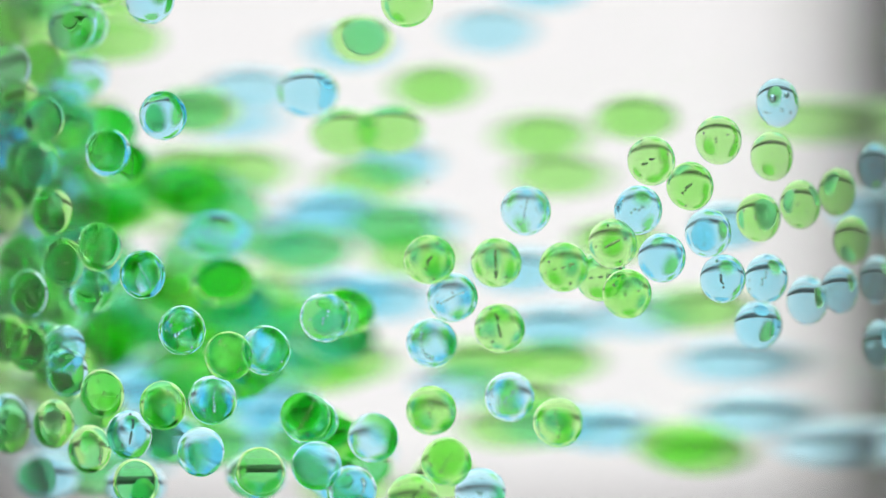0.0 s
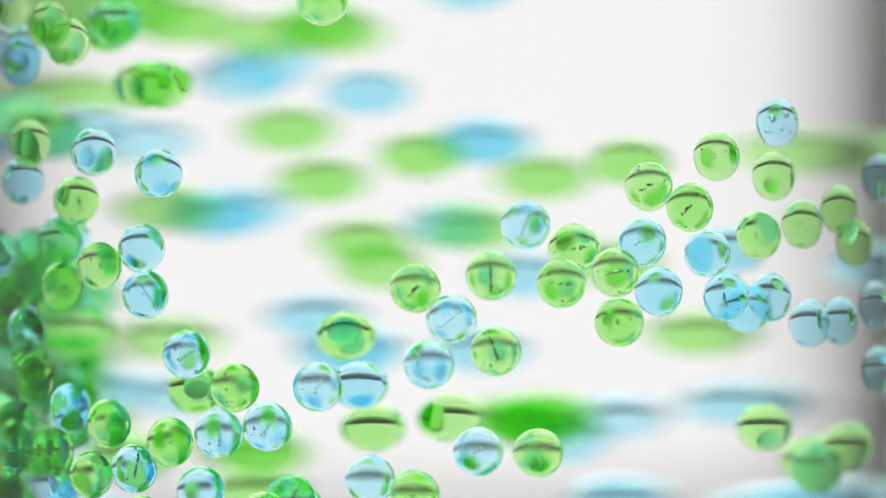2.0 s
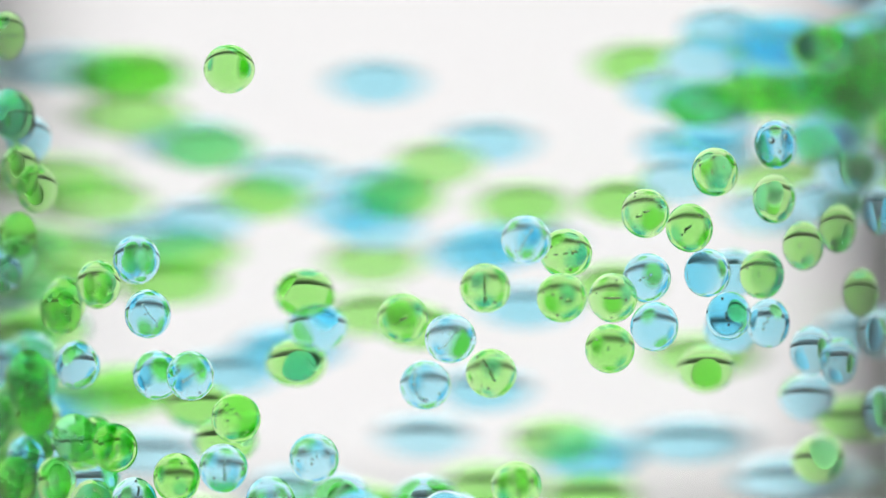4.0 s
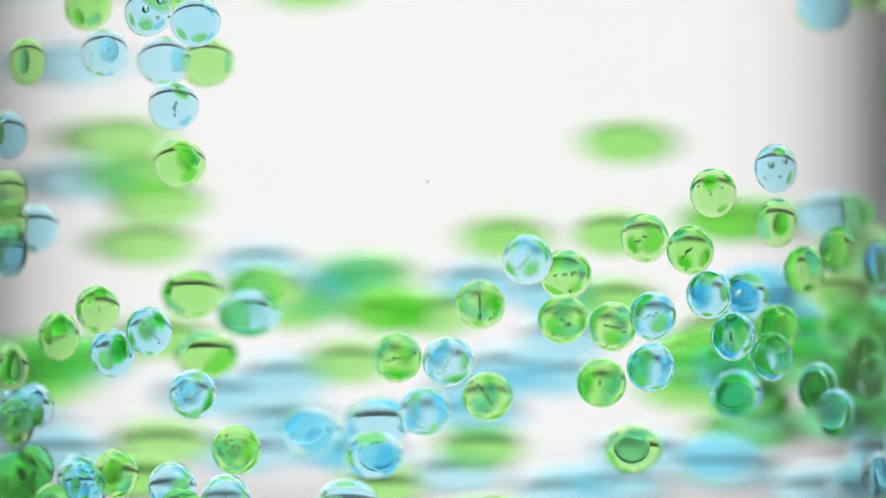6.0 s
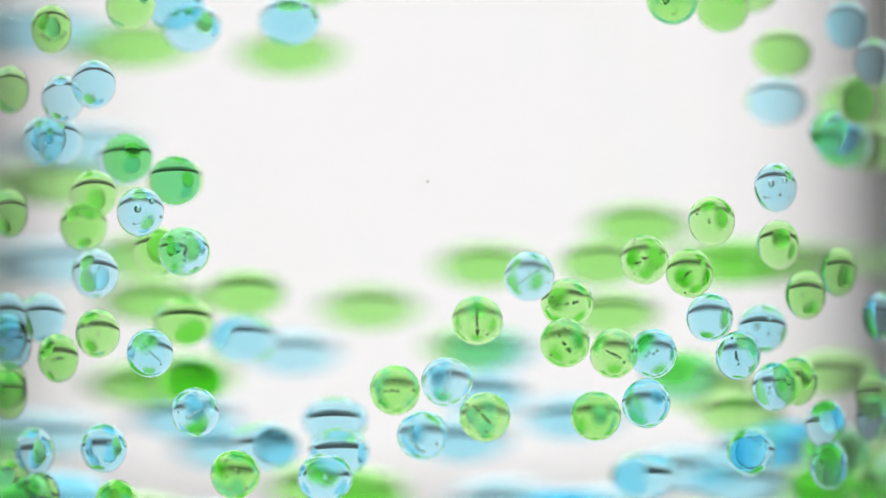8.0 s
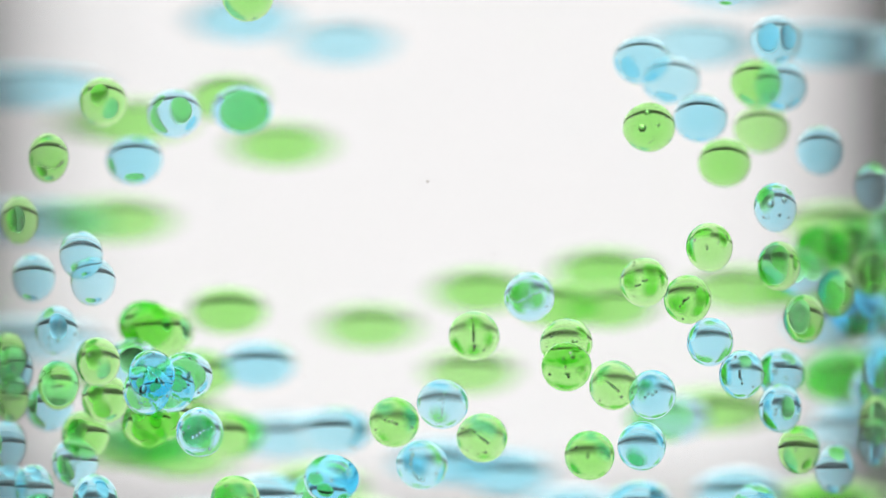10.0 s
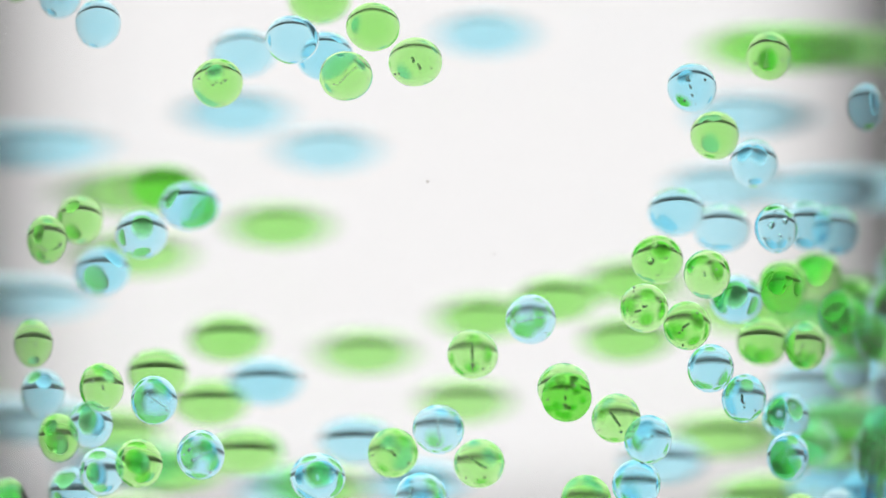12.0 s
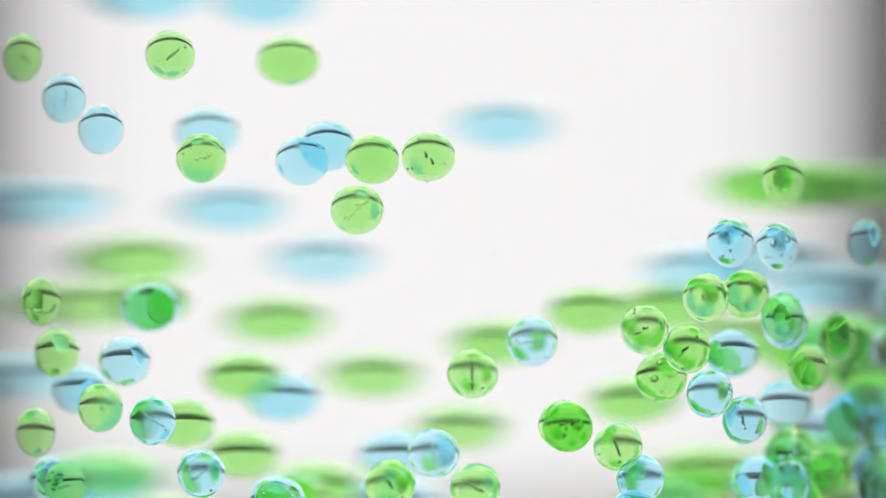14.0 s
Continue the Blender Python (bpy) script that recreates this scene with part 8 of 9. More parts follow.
    sink(BEADS[275], 10, [(0, -12.43, -7.86, 67.12), (0.5, -15.05, -7.14, 64.19), (1, -17.62, -6.23, 61.20), (1.5, -20.20, -5.06, 56.32), (2.5, -29.12, 3.83, 42.22), (5, -29.12, 3.83, 42.42), (6, -29.12, 3.83, 41.62), (14, -29.12, 3.83, 35.22)])
    sink(BEADS[276], 0, [(0, -12.77, -14.29, 58.02), (0.5, -16.70, -13.05, 53.51), (1, -20.56, -11.31, 48.96), (1.5, -24.35, -8.91, 42.48), (2.5, -30.98, -0.79, 25.10), (5, -31.00, -0.80, 42.58), (6, -31.00, -0.80, 41.78), (14, -31.01, -0.80, 35.38)])
    sink(BEADS[277], -15, [(0, -20.25, -8.25, 56.96), (0.5, -23.84, -6.03, 51.55), (1, -27.23, -2.93, 46.00), (1.5, -30.06, 1.52, 38.41), (2.5, -30.04, 1.52, 19.72), (5, -30.06, 1.52, 42.50), (6, -30.06, 1.52, 41.70), (14, -30.08, 1.51, 35.30)])
    sink(BEADS[278], -35, [(0, -8.71, 26.43, 63.79), (0.5, -12.64, 26.49, 59.57), (1, -16.21, 26.79, 55.36), (1.5, -18.80, 27.88, 49.00), (2.5, -19.03, 28.69, 32.45), (5, -19.05, 28.68, 41.55), (6, -19.05, 28.68, 40.75), (14, -19.06, 28.68, 34.35)])
    sink(BEADS[279], 10, [(0, -7.48, 6.04, 59.94), (0.5, -11.61, 6.57, 54.06), (1, -15.66, 7.47, 48.18), (1.5, -19.54, 8.92, 40.24), (2.5, -24.87, 14.24, 20.07), (5, -24.90, 14.23, 42.05), (6, -24.91, 14.23, 41.25), (14, -24.93, 14.22, 34.85)])
    sink(BEADS[280], 30, [(0, -11.41, 15.38, 71.92), (0.5, -14.93, 15.93, 68.68), (1, -18.27, 16.88, 65.47), (1.5, -21.11, 18.53, 60.18), (2.5, -22.33, 20.59, 45.65), (5, -22.33, 20.59, 41.83), (6, -22.33, 20.59, 40.31), (14, -22.32, 20.59, 28.08)])
    sink(BEADS[281], 90, [(0, -5.22, 22.33, 59.43), (0.5, -8.35, 22.39, 53.97), (1, -11.43, 22.53, 48.44), (1.5, -14.37, 22.80, 40.96), (2.5, -20.17, 25.81, 21.41), (5, -20.22, 25.79, 41.65), (6, -20.23, 25.79, 40.85), (14, -20.25, 25.78, 34.45)])
    sink(BEADS[282], 0, [(0, -17.81, -9.38, 60.91), (0.5, -21.88, -7.33, 57.88), (1, -25.82, -4.39, 54.80), (1.5, -29.37, 0.09, 49.67), (2.5, -30.05, 1.52, 35.78), (5, -30.06, 1.52, 42.50), (6, -30.06, 1.52, 41.70), (14, -30.06, 1.52, 35.30)])
    sink(BEADS[283], 0, [(0, -15.96, 21.53, 95.26), (0.5, -18.74, 22.39, 90.24), (1, -20.61, 24.16, 85.20), (1.5, -20.72, 24.63, 78.10), (2.5, -20.71, 24.63, 59.87), (5, -20.69, 24.64, 41.69), (6, -20.68, 24.64, 34.42), (14, -20.67, 24.64, 15.49)])
    sink(BEADS[284], 0, [(0, -22.57, -0.45, 91.77), (0.5, -25.19, 1.68, 85.87), (1, -27.49, 4.66, 79.93), (1.5, -28.20, 6.14, 71.92), (2.5, -28.19, 6.14, 52.02), (5, -28.19, 6.14, 42.34), (6, -28.18, 6.14, 38.46), (14, -28.18, 6.14, 12.43)])
    sink(BEADS[285], 0, [(0, -20.31, -1.79, 84.37), (0.5, -25.15, 1.00, 82.38), (1, -26.51, 3.19, 73.11), (1.5, -28.20, 6.14, 65.46), (2.5, -28.19, 6.14, 46.25), (5, -28.19, 6.14, 42.34), (6, -28.18, 6.14, 40.77), (14, -28.18, 6.14, 28.25)])
    sink(BEADS[286], 30, [(0, -21.47, -4.36, 87.19), (0.5, -24.84, -1.96, 81.49), (1, -27.92, 1.54, 75.79), (1.5, -29.14, 3.83, 68.02), (2.5, -29.13, 3.83, 48.66), (5, -29.12, 3.83, 42.42), (6, -29.12, 3.83, 39.92), (14, -29.12, 3.83, 19.94)])
    sink(BEADS[287], 30, [(0, -21.81, 11.84, 88.84), (0.5, -23.97, 14.24, 85.22), (1, -24.46, 15.38, 81.54), (1.5, -24.46, 15.38, 75.87), (2.5, -24.45, 15.38, 60.57), (5, -24.44, 15.39, 42.01), (6, -24.43, 15.39, 34.59), (14, -24.42, 15.39, 8.22)])
    sink(BEADS[288], -60, [(0, -16.37, 35.40, 84.84), (0.5, -16.27, 35.60, 81.53), (1, -16.27, 35.60, 78.26), (1.5, -16.27, 35.60, 72.97), (2.5, -16.26, 35.61, 58.33), (5, -16.23, 35.62, 41.31), (6, -16.23, 35.62, 34.51), (14, -16.22, 35.62, 15.19)])
    sink(BEADS[289], -15, [(0, -25.37, 7.95, 91.76), (0.5, -26.56, 10.18, 88.78), (1, -26.56, 10.18, 85.79), (1.5, -26.56, 10.18, 80.83), (2.5, -26.56, 10.18, 66.94), (5, -26.55, 10.19, 42.19), (6, -26.54, 10.19, 33.19), (14, -26.53, 10.19, 14.04)])
    sink(BEADS[290], -60, [(0, -25.06, -1.76, 88.64), (0.5, -27.38, 0.76, 83.60), (1, -29.14, 3.82, 78.56), (1.5, -29.14, 3.82, 71.54), (2.5, -29.13, 3.83, 53.59), (5, -29.12, 3.83, 42.42), (6, -29.12, 3.83, 37.95), (14, -29.12, 3.83, 11.92)])
    sink(BEADS[291], 10, [(0, -20.26, 22.68, 99.64), (0.5, -20.94, 24.05, 95.12), (1, -20.95, 24.05, 90.49), (1.5, -20.95, 24.05, 83.82), (2.5, -20.95, 24.05, 66.60), (5, -20.92, 24.06, 41.71), (6, -20.92, 24.06, 32.71), (14, -20.90, 24.06, 14.51)])
    sink(BEADS[292], 90, [(0, -22.91, 3.82, 88.94), (0.5, -25.63, 6.50, 83.68), (1, -27.03, 9.03, 78.37), (1.5, -27.03, 9.03, 71.12), (2.5, -27.02, 9.03, 52.58), (5, -27.01, 9.03, 42.23), (6, -27.01, 9.03, 38.10), (14, -27.01, 9.03, 15.55)])
    sink(BEADS[293], -15, [(0, -15.12, 31.74, 97.70), (0.5, -16.74, 31.90, 91.47), (1, -17.48, 32.56, 85.27), (1.5, -17.44, 32.72, 77.00), (2.5, -17.43, 32.72, 56.37), (5, -17.41, 32.73, 41.41), (6, -17.40, 32.73, 35.43), (14, -17.39, 32.73, 8.16)])
    sink(BEADS[294], 75, [(0, -11.46, 22.53, 60.29), (0.5, -14.96, 22.87, 56.16), (1, -18.05, 23.60, 51.98), (1.5, -20.13, 25.34, 45.69), (2.5, -20.19, 25.80, 26.95), (4.5, -20.22, 25.79, 41.65), (5.5, -20.22, 25.79, 40.85), (14, -20.25, 25.78, 34.05)])
    sink(BEADS[295], 10, [(0, -7.04, 28.86, 69.69), (0.5, -9.83, 28.81, 66.03), (1, -12.51, 28.78, 62.40), (1.5, -15.02, 28.85, 56.77), (2.5, -18.34, 30.42, 38.69), (4.5, -18.34, 30.41, 41.49), (5.5, -18.34, 30.41, 40.69), (14, -18.35, 30.41, 33.89)])
    sink(BEADS[296], 90, [(0, -11.69, 18.59, 64.36), (0.5, -15.96, 19.25, 60.01), (1, -19.70, 20.63, 55.53), (1.5, -21.40, 22.90, 48.96), (2.5, -21.37, 22.91, 29.67), (4.5, -21.39, 22.90, 41.75), (5.5, -21.39, 22.90, 40.95), (14, -21.41, 22.89, 34.15)])
    sink(BEADS[297], 90, [(0, -12.73, 21.06, 62.81), (0.5, -16.79, 21.72, 58.77), (1, -20.03, 23.28, 54.59), (1.5, -20.70, 24.63, 48.47), (2.5, -20.66, 24.64, 29.89), (4.5, -20.69, 24.64, 41.69), (5.5, -20.69, 24.63, 40.89), (14, -20.71, 24.63, 34.09)])
    sink(BEADS[298], -35, [(0, -16.87, 26.92, 70.11), (0.5, -19.01, 28.23, 67.12), (1, -19.07, 28.67, 64.15), (1.5, -19.07, 28.67, 59.20), (2.5, -19.05, 28.68, 42.75), (4.5, -19.05, 28.68, 41.55), (5.5, -19.05, 28.68, 40.75), (14, -19.04, 28.68, 33.95)])
    sink(BEADS[299], 30, [(0, -8.31, 32.84, 78.14), (0.5, -8.97, 32.70, 74.82), (1, -13.26, 32.51, 73.17), (1.5, -15.38, 32.45, 68.68), (2.5, -17.19, 33.30, 53.04), (4.5, -17.17, 33.30, 41.39), (5.5, -17.17, 33.31, 35.57), (14, -17.15, 33.31, 8.80)])
    sink(BEADS[300], 10, [(0, -16.49, 26.11, 76.36), (0.5, -18.98, 27.20, 72.37), (1, -19.31, 28.09, 68.31), (1.5, -19.31, 28.09, 62.31), (2.5, -19.28, 28.10, 43.77), (4.5, -19.28, 28.10, 41.57), (5.5, -19.28, 28.10, 40.47), (14, -19.28, 28.10, 31.13)])
    sink(BEADS[301], -60, [(0, -6.56, 36.17, 69.00), (0.5, -8.93, 35.95, 66.85), (1, -11.19, 35.69, 64.70), (1.5, -13.29, 35.41, 60.49), (2.5, -16.24, 35.61, 45.44), (4.5, -16.23, 35.62, 41.31), (5.5, -16.23, 35.62, 39.25), (14, -16.23, 35.62, 21.71)])
    sink(BEADS[302], 50, [(0, -14.41, 28.82, 64.02), (0.5, -17.02, 29.13, 59.94), (1, -18.38, 30.31, 55.77), (1.5, -18.36, 30.41, 49.76), (2.5, -18.32, 30.42, 31.18), (4.5, -18.34, 30.41, 41.49), (5.5, -18.35, 30.41, 40.69), (14, -18.36, 30.41, 33.89)])
    sink(BEADS[303], 0, [(0, -13.41, 33.23, 71.38), (0.5, -16.21, 33.18, 69.26), (1, -16.97, 33.87, 67.05), (1.5, -16.97, 33.87, 62.93), (2.5, -16.95, 33.88, 48.11), (4.5, -16.94, 33.88, 41.37), (5.5, -16.94, 33.88, 38.01), (14, -16.93, 33.89, 9.39)])
    sink(BEADS[304], -60, [(0, -6.84, 27.24, 68.42), (0.5, -9.69, 27.22, 65.30), (1, -12.44, 27.25, 62.23), (1.5, -15.02, 27.38, 57.15), (2.5, -18.81, 29.26, 40.23), (4.5, -18.81, 29.26, 41.53), (5.5, -18.81, 29.26, 40.73), (14, -18.81, 29.26, 33.93)])
    sink(BEADS[305], -15, [(0, -10.07, 36.60, 81.94), (0.5, -15.93, 33.00, 85.55), (1, -15.10, 35.87, 89.55), (1.5, -16.14, 36.04, 78.80), (2, -16.08, 36.11, 60.78), (2.5, -16.02, 36.19, 52.77), (4.5, -16.00, 36.19, 41.29), (5.5, -16.00, 36.20, 35.55), (14, -15.98, 36.20, 13.69)])
    sink(BEADS[306], -35, [(0, -11.37, 29.56, 69.08), (0.5, -13.71, 29.54, 66.00), (1, -15.84, 29.64, 62.84), (1.5, -17.53, 30.03, 57.71), (2.5, -18.11, 30.99, 40.82), (4.5, -18.11, 30.99, 41.47), (5.5, -18.11, 30.99, 40.67), (14, -18.11, 30.99, 33.87)])
    sink(BEADS[307], -15, [(0, -7.48, 19.12, 60.07), (0.5, -11.12, 19.34, 58.18), (1, -14.62, 19.76, 56.33), (1.5, -17.86, 20.53, 52.42), (2.5, -21.15, 23.48, 38.00), (4.5, -21.16, 23.48, 41.73), (5.5, -21.16, 23.48, 40.93), (14, -21.16, 23.48, 34.13)])
    sink(BEADS[308], -15, [(0, -8.87, 24.82, 60.46), (0.5, -11.97, 24.91, 58.37), (1, -14.88, 25.13, 56.31), (1.5, -17.47, 25.62, 52.18), (2.5, -19.51, 27.53, 37.35), (4.5, -19.52, 27.52, 41.59), (5.5, -19.52, 27.52, 40.79), (14, -19.52, 27.52, 33.99)])
    sink(BEADS[309], 50, [(0, -7.05, 32.10, 76.75), (0.5, -9.42, 31.98, 74.72), (1, -11.73, 31.85, 72.63), (1.5, -13.89, 31.75, 68.55), (2.5, -17.43, 32.72, 53.76), (4.5, -17.41, 32.73, 41.41), (5.5, -17.40, 32.73, 35.24), (14, -17.39, 32.73, 16.89)])
    sink(BEADS[310], 0, [(0, -10.77, 21.70, 72.73), (0.5, -14.45, 22.03, 70.90), (1, -17.77, 22.75, 69.10), (1.5, -20.21, 24.38, 65.27), (2.5, -20.47, 25.21, 51.14), (4.5, -20.45, 25.21, 41.67), (5.5, -20.45, 25.21, 36.94), (14, -20.44, 25.22, 10.67)])
    sink(BEADS[311], 50, [(0, -17.89, 20.54, 68.68), (0.5, -20.20, 21.78, 65.62), (1, -21.18, 23.47, 62.48), (1.5, -21.18, 23.47, 57.40), (2.5, -21.15, 23.48, 40.79), (4.5, -21.16, 23.48, 41.73), (5.5, -21.16, 23.48, 40.93), (14, -21.16, 23.48, 34.13)])
    sink(BEADS[312], -60, [(0, -14.00, 25.80, 70.73), (0.5, -16.45, 26.10, 68.63), (1, -18.46, 26.78, 66.52), (1.5, -19.31, 28.09, 62.31), (2.5, -19.29, 28.10, 47.62), (4.5, -19.28, 28.10, 41.57), (5.5, -19.28, 28.10, 38.55), (14, -19.27, 28.11, 12.85)])
    sink(BEADS[313], -15, [(0, -10.10, 33.50, 68.21), (0.5, -13.13, 33.25, 64.17), (1, -15.72, 33.15, 60.04), (1.5, -17.02, 33.69, 53.86), (2.5, -16.92, 33.89, 35.09), (4.5, -16.94, 33.88, 41.37), (5.5, -16.94, 33.88, 40.57), (14, -16.95, 33.88, 33.77)])
    sink(BEADS[314], 75, [(0, -8.83, 35.18, 62.19), (0.5, -11.48, 34.90, 59.78), (1, -13.88, 34.63, 57.31), (1.5, -15.82, 34.52, 52.80), (2.5, -16.46, 35.04, 37.16), (4.5, -16.47, 35.04, 41.33), (5.5, -16.47, 35.04, 40.53), (14, -16.48, 35.04, 33.73)])
    sink(BEADS[315], -35, [(0, -13.99, 34.62, 58.15), (0.5, -15.74, 34.51, 55.85), (1, -16.58, 34.82, 53.55), (1.5, -16.48, 35.03, 49.28), (2.5, -16.45, 35.04, 34.24), (4.5, -16.47, 35.04, 41.33), (5.5, -16.47, 35.04, 40.53), (14, -16.48, 35.03, 33.73)])
    sink(BEADS[316], 50, [(0, -13.90, 33.20, 80.45), (0.5, -16.10, 33.17, 81.60), (1, -17.00, 33.81, 79.67), (1.5, -16.97, 33.87, 69.78), (2, -16.96, 33.88, 54.61), (2.5, -16.95, 33.88, 45.44), (4.5, -16.94, 33.88, 41.37), (5.5, -16.94, 33.88, 39.34), (14, -16.93, 33.88, 22.04)])
    sink(BEADS[317], 0, [(0, -15.44, 14.49, 65.08), (0.5, -18.47, 15.42, 61.57), (1, -21.15, 16.94, 58.00), (1.5, -22.81, 19.43, 52.43), (2.5, -22.78, 19.44, 34.99), (4.5, -22.80, 19.43, 41.87), (5.5, -22.80, 19.43, 41.07), (14, -22.81, 19.43, 34.27)])
    sink(BEADS[318], 0, [(0, -6.93, 25.61, 77.05), (0.5, -10.62, 25.60, 72.12), (1, -14.49, 25.84, 71.12), (1.5, -17.67, 26.42, 66.14), (2.5, -19.29, 28.10, 49.57), (4.5, -19.28, 28.10, 41.57), (5.5, -19.28, 28.10, 37.58), (14, -19.27, 28.11, 7.83)])
    sink(BEADS[319], 50, [(0, -17.88, 16.73, 81.03), (0.5, -20.30, 17.90, 82.93), (1, -22.11, 19.87, 81.75), (1.5, -22.35, 20.58, 72.63), (2, -22.34, 20.59, 58.30), (2.5, -22.34, 20.59, 49.97), (4.5, -22.33, 20.59, 41.83), (5.5, -22.32, 20.59, 37.77), (14, -22.32, 20.59, 16.32)])
    sink(BEADS[320], 0, [(0, -12.73, 17.92, 76.41), (0.5, -15.74, 18.43, 72.49), (1, -18.55, 19.28, 68.49), (1.5, -20.84, 20.76, 62.51), (2.5, -21.63, 22.32, 44.01), (4.5, -21.62, 22.32, 41.77), (5.5, -21.62, 22.32, 40.66), (14, -21.62, 22.32, 31.15)])
    sink(BEADS[321], 90, [(0, -28.59, -26.93, 114.45), (1, -29.48, -26.12, 104.37), (2, -29.30, -26.28, 94.24), (3, -29.48, -26.12, 87.13), (5.5, -29.48, -26.12, 45.96), (6.5, -29.48, -26.12, 36.96), (14, -29.48, -26.12, 9.51)])
    sink(BEADS[322], 0, [(0, -25.67, -2.86, 93.11), (1, -26.32, -2.22, 77.44), (2, -26.22, -2.32, 66.74), (3, -25.83, -2.71, 60.67), (5.5, -26.31, -2.22, 36.17), (6.5, -26.39, -2.14, 27.17), (14, -26.63, -1.89, 7.20)])
    sink(BEADS[323], -60, [(0, -21.95, 15.20, 96.76), (1, -22.36, 15.63, 81.86), (2, -22.56, 15.85, 71.99), (3, -22.25, 15.49, 66.43), (5.5, -22.35, 15.63, 35.58), (6.5, -22.37, 15.65, 26.58), (14, -22.42, 15.72, 7.20)])
    sink(BEADS[324], -15, [(0, -21.41, 18.83, 72.95), (1, -21.74, 19.24, 63.56), (2, -21.71, 19.22, 54.17), (3, -21.69, 19.20, 47.55), (5.5, -21.69, 19.25, 25.91), (6.5, -21.69, 19.26, 17.25), (14, -21.69, 19.29, 11.51)])
    sink(BEADS[325], 50, [(0, -17.06, 28.42, 94.19), (0.5, -17.23, 28.47, 88.72), (1, -17.40, 28.51, 85.26), (1.5, -17.34, 28.49, 76.27), (2, -17.27, 28.47, 65.27), (3, -17.20, 28.45, 58.31), (5.5, -17.38, 28.52, 35.24), (6.5, -17.41, 28.53, 26.24), (14, -17.50, 28.57, 7.20)])
    sink(BEADS[326], -35, [(0, -24.77, -6.13, 77.24), (1, -25.45, -5.55, 67.14), (2, -25.38, -5.61, 57.09), (3, -25.00, -5.93, 50.04), (5.5, -25.43, -5.55, 26.85), (6.5, -25.50, -5.48, 17.85), (14, -25.72, -5.29, 9.20)])
    sink(BEADS[327], 0, [(0, -20.42, 12.50, 99.25), (1, -20.93, 12.81, 93.06), (2, -21.01, 12.86, 86.84), (3, -21.16, 12.96, 82.48), (5.5, -20.92, 12.82, 44.74), (6.5, -20.88, 12.79, 35.74), (14, -20.76, 12.72, 10.31)])
    sink(BEADS[328], 75, [(0, -23.24, 8.16, 86.66), (1, -23.76, 8.65, 72.69), (2, -23.71, 8.60, 63.70), (3, -23.76, 8.65, 58.82), (5.5, -23.75, 8.65, 35.82), (6.5, -23.75, 8.65, 26.82), (14, -23.74, 8.66, 7.20)])
    sink(BEADS[329], -35, [(0, -23.47, 1.82, 90.27), (1, -24.08, 2.32, 75.62), (2, -24.05, 2.29, 65.92), (3, -23.75, 2.04, 60.49), (5.5, -24.07, 2.32, 36.06), (6.5, -24.12, 2.37, 27.06), (14, -24.28, 2.51, 7.20)])
    sink(BEADS[330], -60, [(0, -30.06, -28.10, 68.68), (1, -30.96, -27.19, 60.10), (2, -31.36, -26.76, 51.56), (3, -30.86, -27.28, 45.60), (5.5, -30.95, -27.19, 25.92), (6.5, -30.97, -27.18, 18.05), (14, -31.01, -27.13, 11.26)])
    sink(BEADS[331], -15, [(0, -28.43, -4.10, 110.10), (1, -29.07, -3.23, 103.87), (2, -28.85, -3.54, 97.58), (3, -28.89, -3.50, 93.18), (5.5, -29.07, -3.23, 45.15), (6.5, -29.10, -3.18, 36.15), (14, -29.19, -3.05, 13.55)])
    sink(BEADS[332], 10, [(0, -23.55, 4.33, 69.08), (1, -24.12, 4.84, 58.43), (2, -23.98, 4.71, 47.74), (3, -24.34, 5.05, 40.23), (5.5, -24.08, 4.85, 15.74), (6.5, -24.04, 4.81, 7.72), (14, -23.91, 4.71, 14.28)])
    sink(BEADS[333], 90, [(0, -30.71, -25.74, 80.11), (1, -31.59, -24.79, 70.06), (2, -31.77, -24.59, 60.00), (3, -31.81, -24.54, 52.96), (5.5, -31.59, -24.79, 29.84), (6.5, -31.55, -24.83, 20.84), (14, -31.44, -24.96, 12.51)])
    sink(BEADS[334], 90, [(0, -31.15, -24.41, 87.81), (0.5, -31.59, -23.92, 85.73), (1, -32.03, -23.43, 85.66), (1.5, -32.08, -23.38, 77.60), (2, -32.12, -23.32, 67.54), (3, -31.68, -23.83, 60.41), (5.5, -32.02, -23.43, 37.09), (6.5, -32.08, -23.36, 28.09), (14, -32.26, -23.16, 11.49)])
    sink(BEADS[335], 50, [(0, -22.66, 10.12, 105.69), (1, -23.17, 10.57, 97.11), (2, -23.10, 10.50, 88.49), (3, -23.20, 10.59, 82.43), (5.5, -23.16, 10.57, 44.76), (6.5, -23.15, 10.57, 35.76), (14, -23.13, 10.56, 12.87)])
    sink(BEADS[336], 90, [(0, -34.19, -21.56, 106.93), (1, -35.07, -20.29, 100.57), (2, -35.29, -19.96, 94.12), (3, -34.33, -21.38, 89.57), (5.5, -35.07, -20.29, 45.68), (6.5, -35.19, -20.11, 36.68), (14, -35.57, -19.57, 13.44)])
    sink(BEADS[337], -60, [(0, -16.68, 28.35, 119.00), (1, -17.05, 28.42, 108.35), (2, -16.92, 28.38, 97.71), (3, -17.01, 28.40, 90.26), (5.5, -17.05, 28.42, 44.26), (6.5, -17.05, 28.43, 35.26), (14, -17.07, 28.44, 10.36)])
